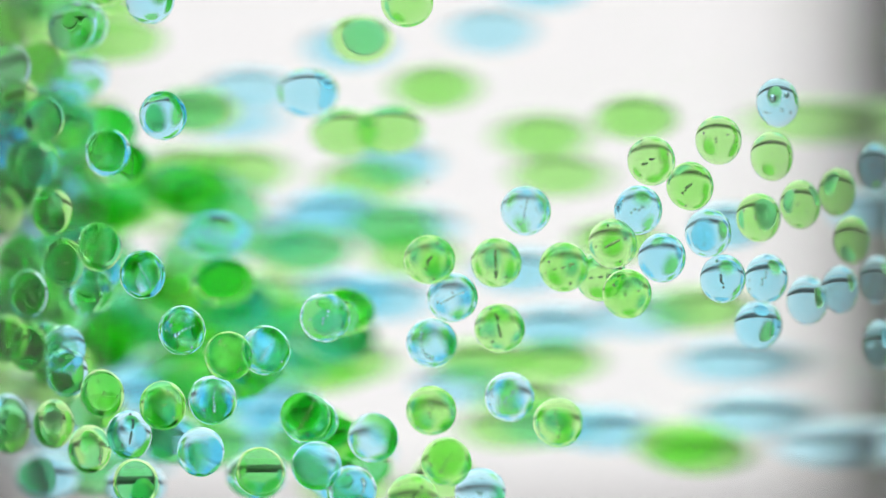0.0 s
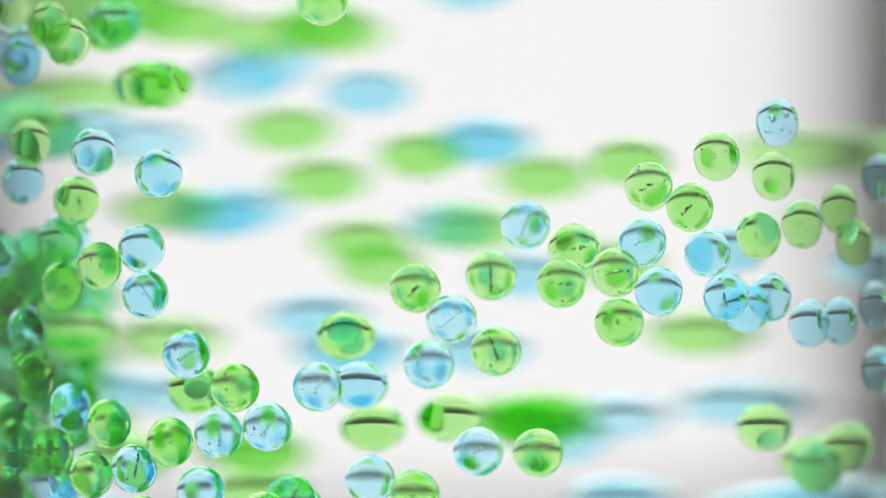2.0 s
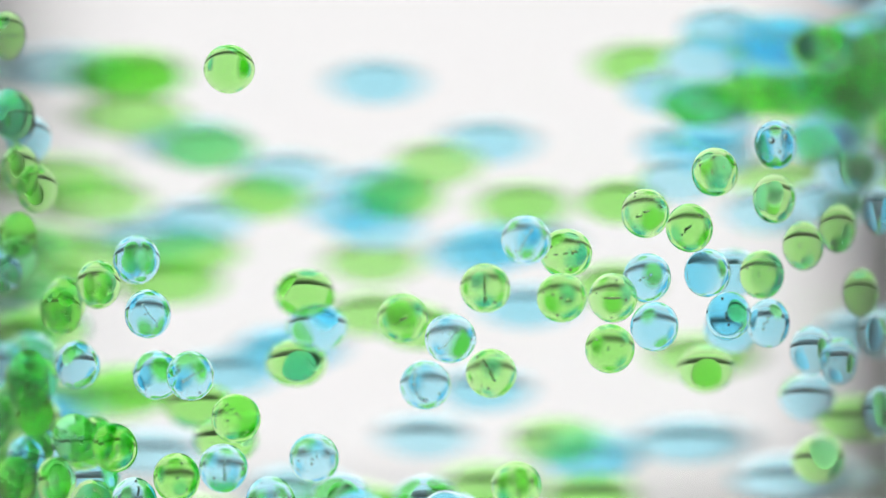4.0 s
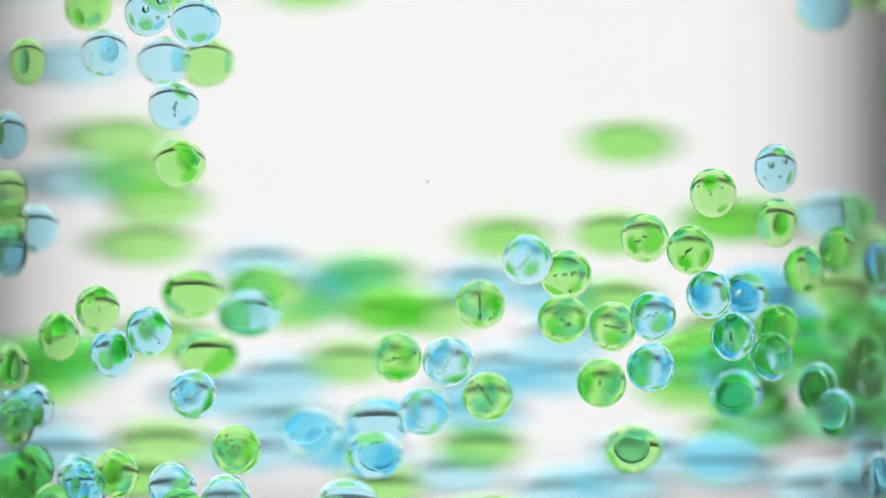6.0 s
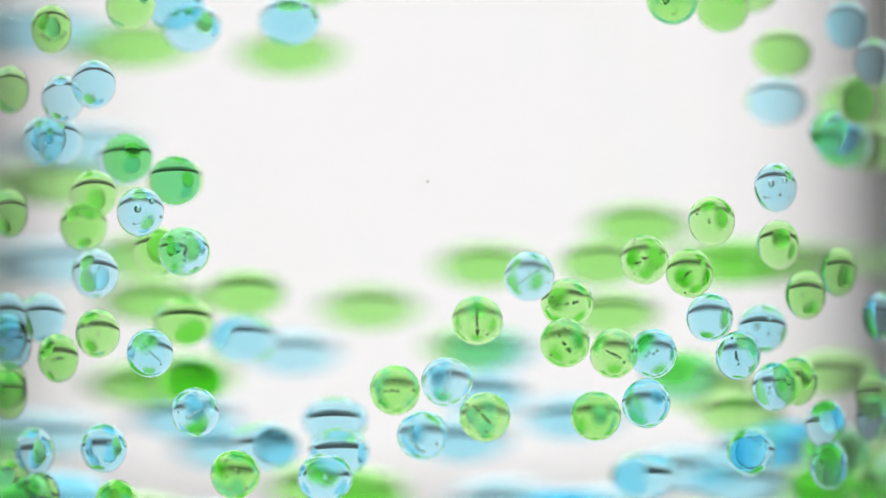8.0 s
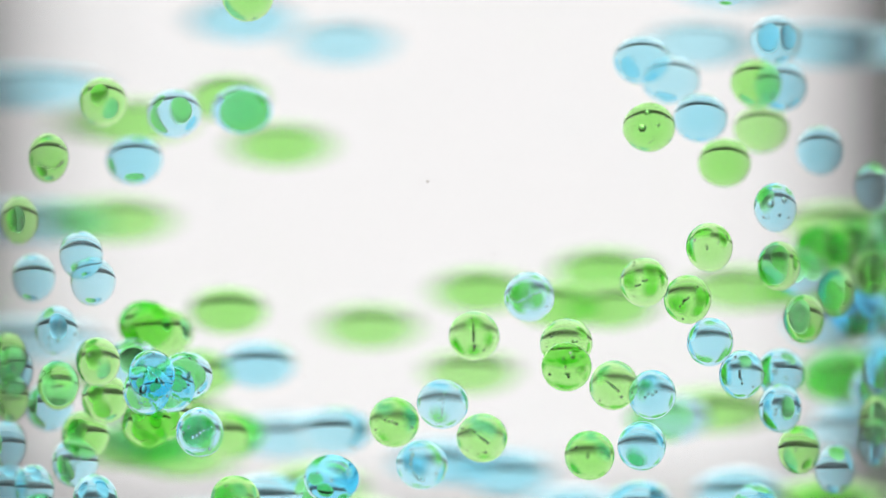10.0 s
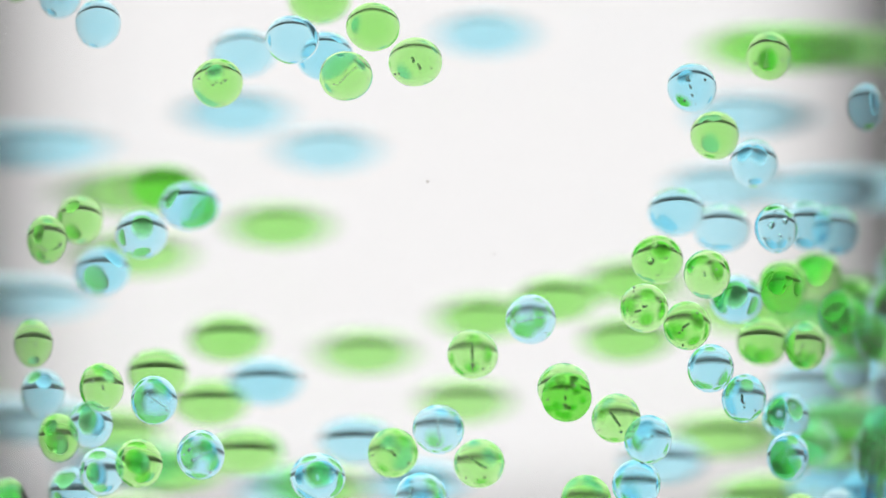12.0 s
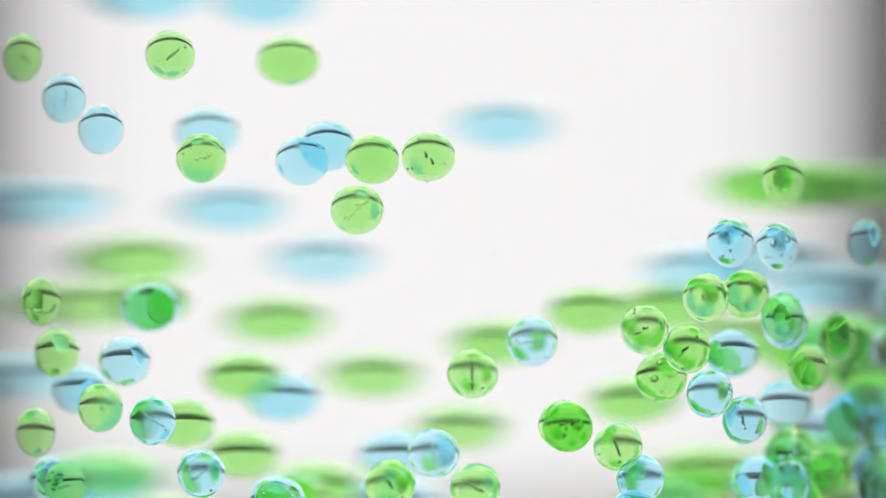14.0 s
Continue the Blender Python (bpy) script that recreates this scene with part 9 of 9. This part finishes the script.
    sink(BEADS[338], 50, [(0, -28.46, -13.58, 68.93), (1, -29.22, -12.76, 60.65), (2, -29.07, -12.93, 52.44), (3, -29.03, -12.97, 46.66), (5.5, -29.21, -12.76, 27.72), (6.5, -29.24, -12.73, 20.15), (14, -29.33, -12.62, 11.06)])
    sink(BEADS[339], 10, [(0, -21.21, 5.07, 77.15), (1, -21.80, 5.45, 70.73), (2, -21.89, 5.50, 64.37), (3, -21.91, 5.52, 59.90), (5.5, -21.79, 5.45, 44.99), (6.5, -21.77, 5.44, 39.03), (14, -21.70, 5.40, 16.79)])
    sink(BEADS[340], -60, [(0, -32.59, -17.42, 92.24), (1, -33.41, -16.27, 84.44), (2, -33.57, -16.03, 76.62), (3, -33.49, -16.15, 71.13), (5.5, -33.41, -16.27, 45.56), (6.5, -33.39, -16.29, 36.56), (14, -33.35, -16.35, 9.84)])
    sink(BEADS[341], 10, [(0, -20.18, 16.26, 98.61), (0.5, -20.41, 16.41, 93.84), (1, -20.63, 16.55, 91.08), (1.5, -20.55, 16.49, 82.82), (2, -20.46, 16.43, 72.57), (3, -20.37, 16.37, 66.62), (5.5, -20.62, 16.56, 35.61), (6.5, -20.66, 16.59, 26.61), (14, -20.79, 16.68, 7.20)])
    sink(BEADS[342], 90, [(0, -19.31, 23.50, 115.43), (1, -19.64, 23.74, 105.60), (2, -19.74, 23.82, 95.79), (3, -19.69, 23.77, 88.90), (5.5, -19.64, 23.75, 44.33), (6.5, -19.63, 23.74, 35.33), (14, -19.61, 23.73, 14.38)])
    sink(BEADS[343], 90, [(0, 18.56, 21.90, 128.07), (1, 18.54, 21.85, 119.67), (2, 18.50, 21.76, 111.27), (3, 18.40, 21.53, 102.87), (5.5, 17.49, 20.42, 71.22), (6.5, 17.01, 20.07, 63.88), (8, 16.90, 20.00, 52.88), (10.5, 17.27, 20.28, 34.49), (11.5, 17.33, 20.33, 27.13), (14, 17.39, 20.38, 8.75)])
    sink(BEADS[344], 30, [(0, 12.13, 32.50, 128.95), (1, 12.10, 32.50, 120.18), (2, 12.03, 32.50, 111.41), (3, 11.85, 32.50, 102.64), (5.5, 11.55, 32.50, 69.09), (6.5, 11.34, 32.60, 56.65), (8, 10.09, 32.57, 44.29), (10.5, 10.47, 32.56, 23.20), (11.5, 10.53, 32.55, 14.77), (14, 10.60, 32.55, 8.71)])
    sink(BEADS[345], 90, [(0, 15.16, 19.93, 128.36), (1, 15.12, 19.91, 119.68), (2, 15.02, 19.87, 111.01), (3, 14.80, 19.79, 102.34), (5.5, 13.35, 19.37, 73.17), (6.5, 12.72, 19.23, 68.06), (7.5, 13.50, 19.00, 64.77), (8, 13.63, 19.00, 62.80), (10.5, 13.09, 19.32, 47.68), (11.5, 13.17, 19.33, 42.56), (14, 13.26, 19.35, 29.79)])
    sink(BEADS[346], -60, [(0, 13.78, 16.42, 125.65), (1, 13.73, 16.41, 118.25), (2, 13.62, 16.38, 110.85), (3, 13.36, 16.30, 103.44), (5.5, 11.76, 15.93, 69.76), (6.5, 12.73, 12.00, 67.20), (7.5, 12.53, 10.00, 66.74), (8, 12.43, 10.00, 66.25), (10.5, 11.47, 15.88, 33.38), (11.5, 11.56, 15.90, 26.10), (14, 11.65, 15.92, 7.90)])
    sink(BEADS[347], 90, [(0, 16.54, 27.91, 129.54), (1, 16.55, 27.86, 120.54), (2, 16.56, 27.77, 111.54), (3, 16.59, 27.55, 98.23), (5.5, 16.19, 26.59, 74.26), (6.5, 15.86, 26.31, 65.97), (8, 15.78, 26.26, 53.60), (10.5, 16.02, 26.48, 32.89), (11.5, 16.07, 26.52, 24.61), (14, 16.11, 26.56, 11.28)])
    sink(BEADS[348], 30, [(0, 16.12, 28.98, 128.21), (1, 16.14, 28.93, 119.91), (2, 16.18, 28.82, 111.62), (3, 16.28, 28.56, 103.33), (5.5, 16.18, 27.47, 70.32), (6.5, 15.92, 27.16, 64.71), (8, 15.86, 27.10, 56.30), (10.5, 16.06, 27.34, 42.18), (11.5, 16.09, 27.38, 36.54), (14, 16.13, 27.42, 22.42)])
    sink(BEADS[349], 90, [(0, 17.93, 25.16, 126.22), (1, 17.94, 25.10, 118.85), (2, 17.96, 24.96, 111.49), (3, 18.01, 24.64, 104.12), (5.5, 17.68, 23.20, 73.92), (6.5, 17.35, 22.77, 65.06), (8, 17.27, 22.69, 51.73), (10.5, 17.51, 23.03, 29.48), (11.5, 17.55, 23.09, 20.58), (14, 17.60, 23.15, 8.59)])
    sink(BEADS[350], 30, [(0, 21.14, 16.90, 123.75), (1, 21.12, 16.83, 117.45), (2, 21.07, 16.67, 111.15), (3, 20.97, 16.31, 104.85), (5.5, 19.97, 14.57, 66.33), (6.5, 19.44, 14.00, 60.16), (8, 19.32, 13.89, 50.84), (10.5, 19.74, 14.34, 35.28), (11.5, 19.81, 14.41, 29.06), (14, 19.88, 14.49, 13.51)])
    sink(BEADS[351], -35, [(0, 13.57, 17.13, 126.76), (1, 13.52, 17.12, 118.81), (2, 13.41, 17.09, 110.87), (3, 13.15, 17.02, 102.92), (5.5, 11.57, 16.67, 77.88), (6.5, 17.21, 16.50, 71.15), (7.5, 17.34, 16.50, 63.29), (8, 17.74, 16.50, 60.09), (9, 17.73, 16.50, 54.44), (14, 17.71, 16.50, 34.77)])
    sink(BEADS[352], 10, [(0, 24.40, 9.90, 128.92), (1, 24.36, 9.79, 119.92), (2, 24.29, 9.58, 110.92), (3, 24.13, 9.09, 101.52), (5.5, 22.82, 6.67, 77.98), (6.5, 22.17, 5.86, 70.57), (8, 22.04, 5.71, 59.56), (10.5, 22.55, 6.34, 41.06), (11.5, 22.63, 6.44, 33.66), (14, 22.72, 6.55, 15.15)])
    sink(BEADS[353], -35, [(0, 23.17, 11.36, 124.35), (1, 23.13, 11.27, 117.65), (2, 23.06, 11.10, 110.94), (3, 22.89, 10.68, 104.24), (5.5, 21.58, 8.65, 69.52), (6.5, 20.95, 7.96, 64.31), (8, 20.82, 7.84, 56.46), (10.5, 21.32, 8.37, 43.35), (11.5, 21.41, 8.46, 38.11), (14, 21.49, 8.55, 25.00)])
    sink(BEADS[354], -15, [(0, 15.04, 24.39, 123.48), (1, 15.00, 24.38, 117.34), (2, 14.92, 24.35, 111.19), (3, 14.73, 24.27, 105.05), (5.5, 13.47, 23.93, 77.40), (6.5, 12.91, 23.82, 70.34), (7, 12.84, 23.80, 60.27), (7.5, 12.84, 23.80, 58.54), (8, 12.83, 23.80, 56.82), (10.5, 13.23, 23.89, 42.00), (11.5, 13.30, 23.90, 34.91), (14, 13.38, 23.92, 17.17)])
    sink(BEADS[355], 50, [(0, 14.02, 31.70, 127.70), (1, 14.13, 31.61, 119.78), (2, 14.34, 31.43, 111.87), (3, 14.84, 31.00, 103.95), (5.5, 15.88, 29.37, 72.90), (6.5, 15.86, 28.96, 66.86), (8, 15.83, 28.89, 57.82), (10.5, 15.86, 29.20, 42.69), (11.5, 15.87, 29.26, 36.64), (14, 15.87, 29.31, 21.51)])
    sink(BEADS[356], 0, [(0, 23.64, 16.60, 127.16), (1, 23.69, 16.38, 119.25), (2, 23.80, 15.94, 111.34), (3, 24.05, 14.90, 103.43), (5.5, 23.87, 10.87, 66.68), (6.5, 23.45, 9.71, 60.57), (8, 23.35, 9.50, 51.31), (10.5, 23.69, 10.39, 35.84), (11.5, 23.75, 10.54, 29.66), (14, 23.81, 10.68, 14.19)])
    sink(BEADS[357], 90, [(0, 24.49, 15.39, 129.31), (1, 24.53, 15.22, 120.31), (2, 24.62, 14.87, 111.31), (3, 24.83, 14.03, 97.42), (5.5, 24.70, 9.49, 73.66), (6.5, 24.26, 8.22, 66.71), (8, 24.15, 7.99, 56.19), (10.5, 24.51, 8.96, 38.64), (11.5, 24.57, 9.13, 31.62), (14, 24.63, 9.29, 14.06)])
    sink(BEADS[358], 50, [(0, 25.26, 10.71, 127.12), (1, 25.24, 10.57, 119.06), (2, 25.20, 10.30, 111.01), (3, 25.10, 9.65, 102.95), (5.5, 23.99, 6.61, 71.28), (6.5, 23.38, 5.64, 63.54), (8, 23.25, 5.46, 51.90), (10.5, 23.73, 6.22, 32.38), (11.5, 23.81, 6.34, 24.58), (14, 23.89, 6.47, 11.67)])
    sink(BEADS[359], 0, [(0, 23.84, 15.88, 101.70), (5.5, 23.87, 15.76, 84.79), (6.5, 23.88, 15.71, 81.72), (8.6, 23.94, 15.50, 75.26), (10.5, 17.87, 14.35, 68.91), (12, 18.11, 14.52, 65.23), (14, 18.22, 14.60, 61.05)])
    sink(BEADS[360], 10, [(0, 23.84, 15.88, 95.93), (5.5, 23.87, 15.76, 79.03), (6.5, 23.88, 15.71, 75.96), (8.6, 23.94, 15.50, 69.50), (10.5, 27.87, -3.38, 63.41), (12, 28.17, -2.81, 59.86), (14, 28.32, -2.51, 55.78)])
    sink(BEADS[361], 30, [(0, 23.84, 15.88, 110.31), (5.5, 23.87, 15.76, 93.39), (6.5, 23.88, 15.71, 90.31), (8.6, 23.94, 15.50, 83.85), (10.5, 15.65, 23.89, 77.40), (12, 15.84, 23.98, 72.84), (14, 15.92, 24.03, 67.69)])
    sink(BEADS[362], -60, [(0, 23.84, 15.88, 109.07), (5.5, 23.87, 15.76, 92.15), (6.5, 23.88, 15.71, 89.07), (8.6, 23.94, 15.50, 82.61), (10.5, 17.15, 25.24, 76.15), (12, 17.22, 25.43, 72.22), (14, 17.25, 25.53, 67.79)])
    sink(BEADS[363], 10, [(0, 23.84, 15.88, 96.73), (5.5, 23.87, 15.76, 79.83), (6.5, 23.88, 15.71, 76.75), (8.6, 23.94, 15.50, 70.30), (10.5, 18.94, 14.36, 63.99), (12, 19.16, 14.56, 59.81), (14, 19.26, 14.66, 55.04)])
    sink(BEADS[364], -15, [(0, 23.84, 15.88, 92.70), (5.5, 23.87, 15.76, 75.80), (6.5, 23.88, 15.71, 72.73), (8.6, 23.94, 15.50, 66.28), (10.5, 17.45, 21.20, 59.89), (12, 17.61, 21.36, 56.37), (14, 17.69, 21.45, 52.35)])
    sink(BEADS[365], 30, [(0, 23.84, 15.88, 97.87), (5.5, 23.87, 15.76, 80.97), (6.5, 23.88, 15.71, 77.89), (8.6, 23.94, 15.50, 71.44), (10.5, 14.51, 32.62, 64.86), (12, 14.48, 32.74, 61.49), (14, 14.45, 32.81, 57.72)])
    sink(BEADS[366], 30, [(0, 23.84, 15.88, 94.99), (5.5, 23.87, 15.76, 78.09), (6.5, 23.88, 15.71, 75.01), (8.6, 23.94, 15.50, 68.56), (10.5, 16.30, 27.75, 62.03), (12, 16.33, 27.92, 57.58), (14, 16.34, 28.02, 52.53)])
    sink(BEADS[367], -60, [(0, 23.84, 15.88, 99.22), (5.5, 23.87, 15.76, 82.31), (6.5, 23.88, 15.71, 79.24), (8.6, 23.94, 15.50, 72.78), (10.5, 21.03, 18.52, 66.34), (12, 21.01, 19.02, 62.25), (14, 20.98, 19.29, 57.57)])
    sink(BEADS[368], -15, [(0, 23.84, 15.88, 103.59), (5.5, 23.87, 15.76, 86.68), (6.5, 23.88, 15.71, 83.61), (8.6, 23.94, 15.50, 77.15), (10.5, 25.23, -1.81, 70.86), (12, 25.54, -1.39, 66.78), (14, 25.69, -1.17, 62.18)])
    sink(BEADS[369], -35, [(0, 23.84, 15.88, 108.62), (5.5, 23.87, 15.76, 91.70), (6.5, 23.88, 15.71, 88.62), (8.6, 23.94, 15.50, 82.16), (10.5, 24.15, 0.37, 75.74), (12, 24.45, 0.75, 72.49), (14, 24.59, 0.94, 68.75)])
    sink(BEADS[370], 75, [(0, 23.84, 15.88, 110.76), (5.5, 23.87, 15.76, 93.84), (6.5, 23.88, 15.71, 90.76), (8.6, 23.94, 15.50, 84.30), (10.5, 24.90, 10.44, 77.84), (12, 24.99, 11.11, 75.32), (14, 25.01, 11.46, 72.46)])
    sink(BEADS[371], 0, [(0, 23.84, 15.88, 108.37), (5.5, 23.87, 15.76, 91.45), (6.5, 23.88, 15.71, 88.37), (8.6, 23.94, 15.50, 81.92), (10.5, 28.56, -2.02, 75.50), (12, 28.84, -1.37, 72.15), (14, 28.98, -1.02, 68.35)])
    sink(BEADS[372], 75, [(0, 23.84, 15.88, 111.20), (5.5, 23.87, 15.76, 94.28), (6.5, 23.88, 15.71, 91.21), (8.6, 23.94, 15.50, 84.75), (10.5, 28.27, 1.99, 78.27), (12, 28.49, 2.73, 75.63), (14, 28.59, 3.13, 72.60)])
    sink(BEADS[373], -60, [(0, 23.84, 15.88, 97.67), (5.5, 23.87, 15.76, 80.77), (6.5, 23.88, 15.71, 77.70), (8.6, 23.94, 15.50, 71.24), (10.5, 18.06, 17.67, 64.88), (12, 18.26, 17.84, 62.07), (14, 18.35, 17.93, 58.91)])
    sink(BEADS[374], -15, [(0, 23.84, 15.88, 108.52), (5.5, 23.87, 15.76, 91.60), (6.5, 23.88, 15.71, 88.52), (8.6, 23.94, 15.50, 82.06), (10.5, 16.11, 24.91, 75.61), (12, 16.26, 25.03, 72.58), (14, 16.33, 25.08, 69.11)])
    sink(BEADS[375], 30, [(0, 23.84, 15.88, 102.40), (5.5, 23.87, 15.76, 85.49), (6.5, 23.88, 15.71, 82.41), (8.6, 23.94, 15.50, 75.96), (10.5, 25.44, 6.52, 69.61), (12, 25.63, 7.08, 65.15), (14, 25.72, 7.37, 60.04)])
    sink(BEADS[376], -35, [(0, -16.75, 30.48, 84.24), (0.5, -16.81, 30.50, 87.88), (1, -16.87, 30.51, 90.51), (1.5, -17.01, 30.55, 81.15), (2, -17.15, 30.60, 67.78), (3, -17.40, 30.70, 63.58), (5, -17.49, 30.77, 41.12), (6, -17.51, 30.78, 32.12), (14, -17.57, 30.83, 13.66)])
    sink(BEADS[377], 30, [(0, -19.65, 22.91, 71.87), (1, -19.77, 23.03, 65.56), (2, -20.07, 23.32, 59.25), (3, -20.33, 23.65, 55.31), (5, -20.41, 23.84, 32.95), (6, -20.43, 23.88, 23.95), (14, -20.48, 24.01, 11.91)])
    sink(BEADS[378], 90, [(0, -15.99, 31.77, 88.71), (0.5, -16.05, 31.78, 88.03), (1, -16.12, 31.79, 89.34), (1.5, -16.27, 31.81, 82.65), (2, -16.43, 31.83, 73.96), (3, -16.70, 31.89, 69.32), (5, -16.81, 31.93, 46.85), (6, -16.84, 31.93, 37.85), (14, -16.91, 31.96, 15.54)])
    sink(BEADS[379], -35, [(0, -25.89, 2.40, 85.85), (1, -26.12, 2.70, 78.07), (2, -26.68, 3.41, 70.29), (3, -27.21, 4.20, 65.41), (5, -27.45, 4.62, 43.46), (6, -27.50, 4.71, 34.46), (14, -27.66, 5.00, 13.75)])
    sink(BEADS[380], 0, [(0, -25.74, -11.11, 87.28), (1, -26.05, -10.83, 81.45), (2, -26.78, -10.17, 75.61), (3, -27.51, -9.46, 71.97), (5, -27.87, -9.09, 50.38), (6, -27.94, -9.01, 41.38), (14, -28.18, -8.76, 15.64)])
    sink(BEADS[381], 75, [(0, -18.94, 13.29, 86.98), (0.5, -19.05, 13.34, 85.70), (1, -19.16, 13.40, 86.42), (1.5, -19.41, 13.53, 79.13), (2, -19.67, 13.65, 69.85), (3, -20.18, 13.92, 64.46), (5, -20.41, 14.07, 42.41), (6, -20.46, 14.10, 33.41), (14, -20.62, 14.20, 11.24)])
    sink(BEADS[382], -35, [(0, -18.58, 20.79, 84.40), (0.5, -18.66, 20.84, 85.03), (1, -18.75, 20.88, 87.66), (1.5, -18.96, 20.98, 82.30), (2, -19.17, 21.09, 74.93), (3, -19.57, 21.31, 71.96), (5, -19.74, 21.44, 49.72), (6, -19.78, 21.47, 40.72), (14, -19.90, 21.56, 17.38)])
    sink(BEADS[383], 75, [(0, -25.30, -16.40, 73.45), (1, -25.63, -16.14, 67.82), (2, -26.41, -15.50, 62.20), (3, -27.19, -14.81, 58.71), (5, -27.57, -14.45, 37.24), (6, -27.65, -14.38, 28.24), (14, -27.90, -14.14, 16.91)])
    sink(BEADS[384], 30, [(0, -24.20, 6.55, 87.39), (1, -24.41, 6.79, 78.95), (2, -24.93, 7.37, 70.51), (3, -25.42, 8.02, 65.22), (5, -25.63, 8.37, 43.21), (6, -25.68, 8.44, 34.21), (14, -25.83, 8.68, 8.68)])
    sink(BEADS[385], 50, [(0, -17.32, 21.10, 85.58), (0.5, -17.41, 21.14, 85.38), (1, -17.51, 21.17, 87.17), (1.5, -17.73, 21.25, 80.97), (2, -17.96, 21.32, 72.76), (3, -18.39, 21.48, 68.76), (5, -18.59, 21.58, 46.55), (6, -18.63, 21.60, 37.55), (14, -18.76, 21.66, 7.53)])
    sink(BEADS[386], -35, [(0, -27.79, -5.78, 76.11), (1, -28.07, -5.44, 69.34), (2, -28.73, -4.61, 62.58), (3, -29.38, -3.71, 58.35), (5, -29.68, -3.23, 36.58), (6, -29.75, -3.13, 27.58), (14, -29.95, -2.80, 16.95)])
    sink(BEADS[387], 10, [(0, -26.16, -1.56, 73.59), (1, -26.42, -1.27, 67.72), (2, -27.04, -0.56, 61.85), (3, -27.64, 0.21, 58.19), (5, -27.91, 0.63, 36.34), (6, -27.97, 0.71, 27.34), (14, -28.16, 0.99, 16.88)])
    sink(BEADS[388], 75, [(0, -28.90, -7.93, 82.11), (1, -28.90, -7.93, 77.30), (2, -28.90, -7.93, 72.50), (3, -28.90, -7.93, 67.69), (5.5, -29.25, -7.50, 56.63), (6.5, -29.25, -7.50, 51.82), (8, -29.25, -7.50, 44.13), (9, -29.25, -7.50, 39.00), (14, -29.24, -7.50, 13.35)])
    sink(BEADS[389], 0, [(0, -27.22, -6.38, 86.30), (1, -27.22, -6.38, 81.49), (2, -27.22, -6.38, 76.68), (3, -27.22, -6.38, 71.88), (5.5, -27.56, -6.01, 60.81), (6.5, -27.56, -6.01, 56.00), (8, -27.56, -6.01, 48.30), (9, -27.55, -6.01, 43.16), (14, -27.55, -6.01, 17.50)])
    sink(BEADS[390], 50, [(0, -31.41, -10.90, 80.17), (1, -31.41, -10.90, 75.37), (2, -31.41, -10.90, 70.58), (3, -31.41, -10.90, 65.78), (5.5, -31.77, -10.36, 54.74), (6.5, -31.77, -10.36, 49.94), (8, -31.77, -10.36, 42.26), (9, -31.77, -10.36, 37.14), (14, -31.77, -10.36, 11.54)])
    sink(BEADS[391], 75, [(0, -30.15, -15.17, 84.40), (0.5, -30.15, -15.17, 85.02), (1, -30.15, -15.17, 87.63), (1.5, -30.15, -15.17, 82.25), (2, -30.15, -15.17, 74.86), (3, -30.15, -15.17, 70.10), (5.5, -30.55, -14.70, 59.12), (6.5, -30.55, -14.70, 54.35), (8, -30.54, -14.70, 46.71), (9, -30.54, -14.70, 41.62), (14, -30.54, -14.70, 16.17)])
    sink(BEADS[392], -35, [(0, -30.38, -19.23, 84.15), (1, -30.38, -19.23, 79.40), (2, -30.38, -19.23, 74.65), (3, -30.38, -19.23, 69.91), (5.5, -30.79, -18.77, 58.98), (6.5, -30.79, -18.77, 54.23), (8, -30.79, -18.77, 46.62), (9, -30.79, -18.77, 41.56), (14, -30.79, -18.77, 16.22)])
    sink(BEADS[393], 10, [(0, -28.93, -4.35, 85.59), (1, -28.93, -4.35, 80.76), (2, -28.93, -4.35, 75.94), (3, -28.93, -4.35, 71.11), (5.5, -29.25, -3.90, 60.00), (6.5, -29.25, -3.90, 55.17), (8, -29.25, -3.90, 47.45), (9, -29.25, -3.90, 42.29), (14, -29.25, -3.90, 16.54)])


motions()
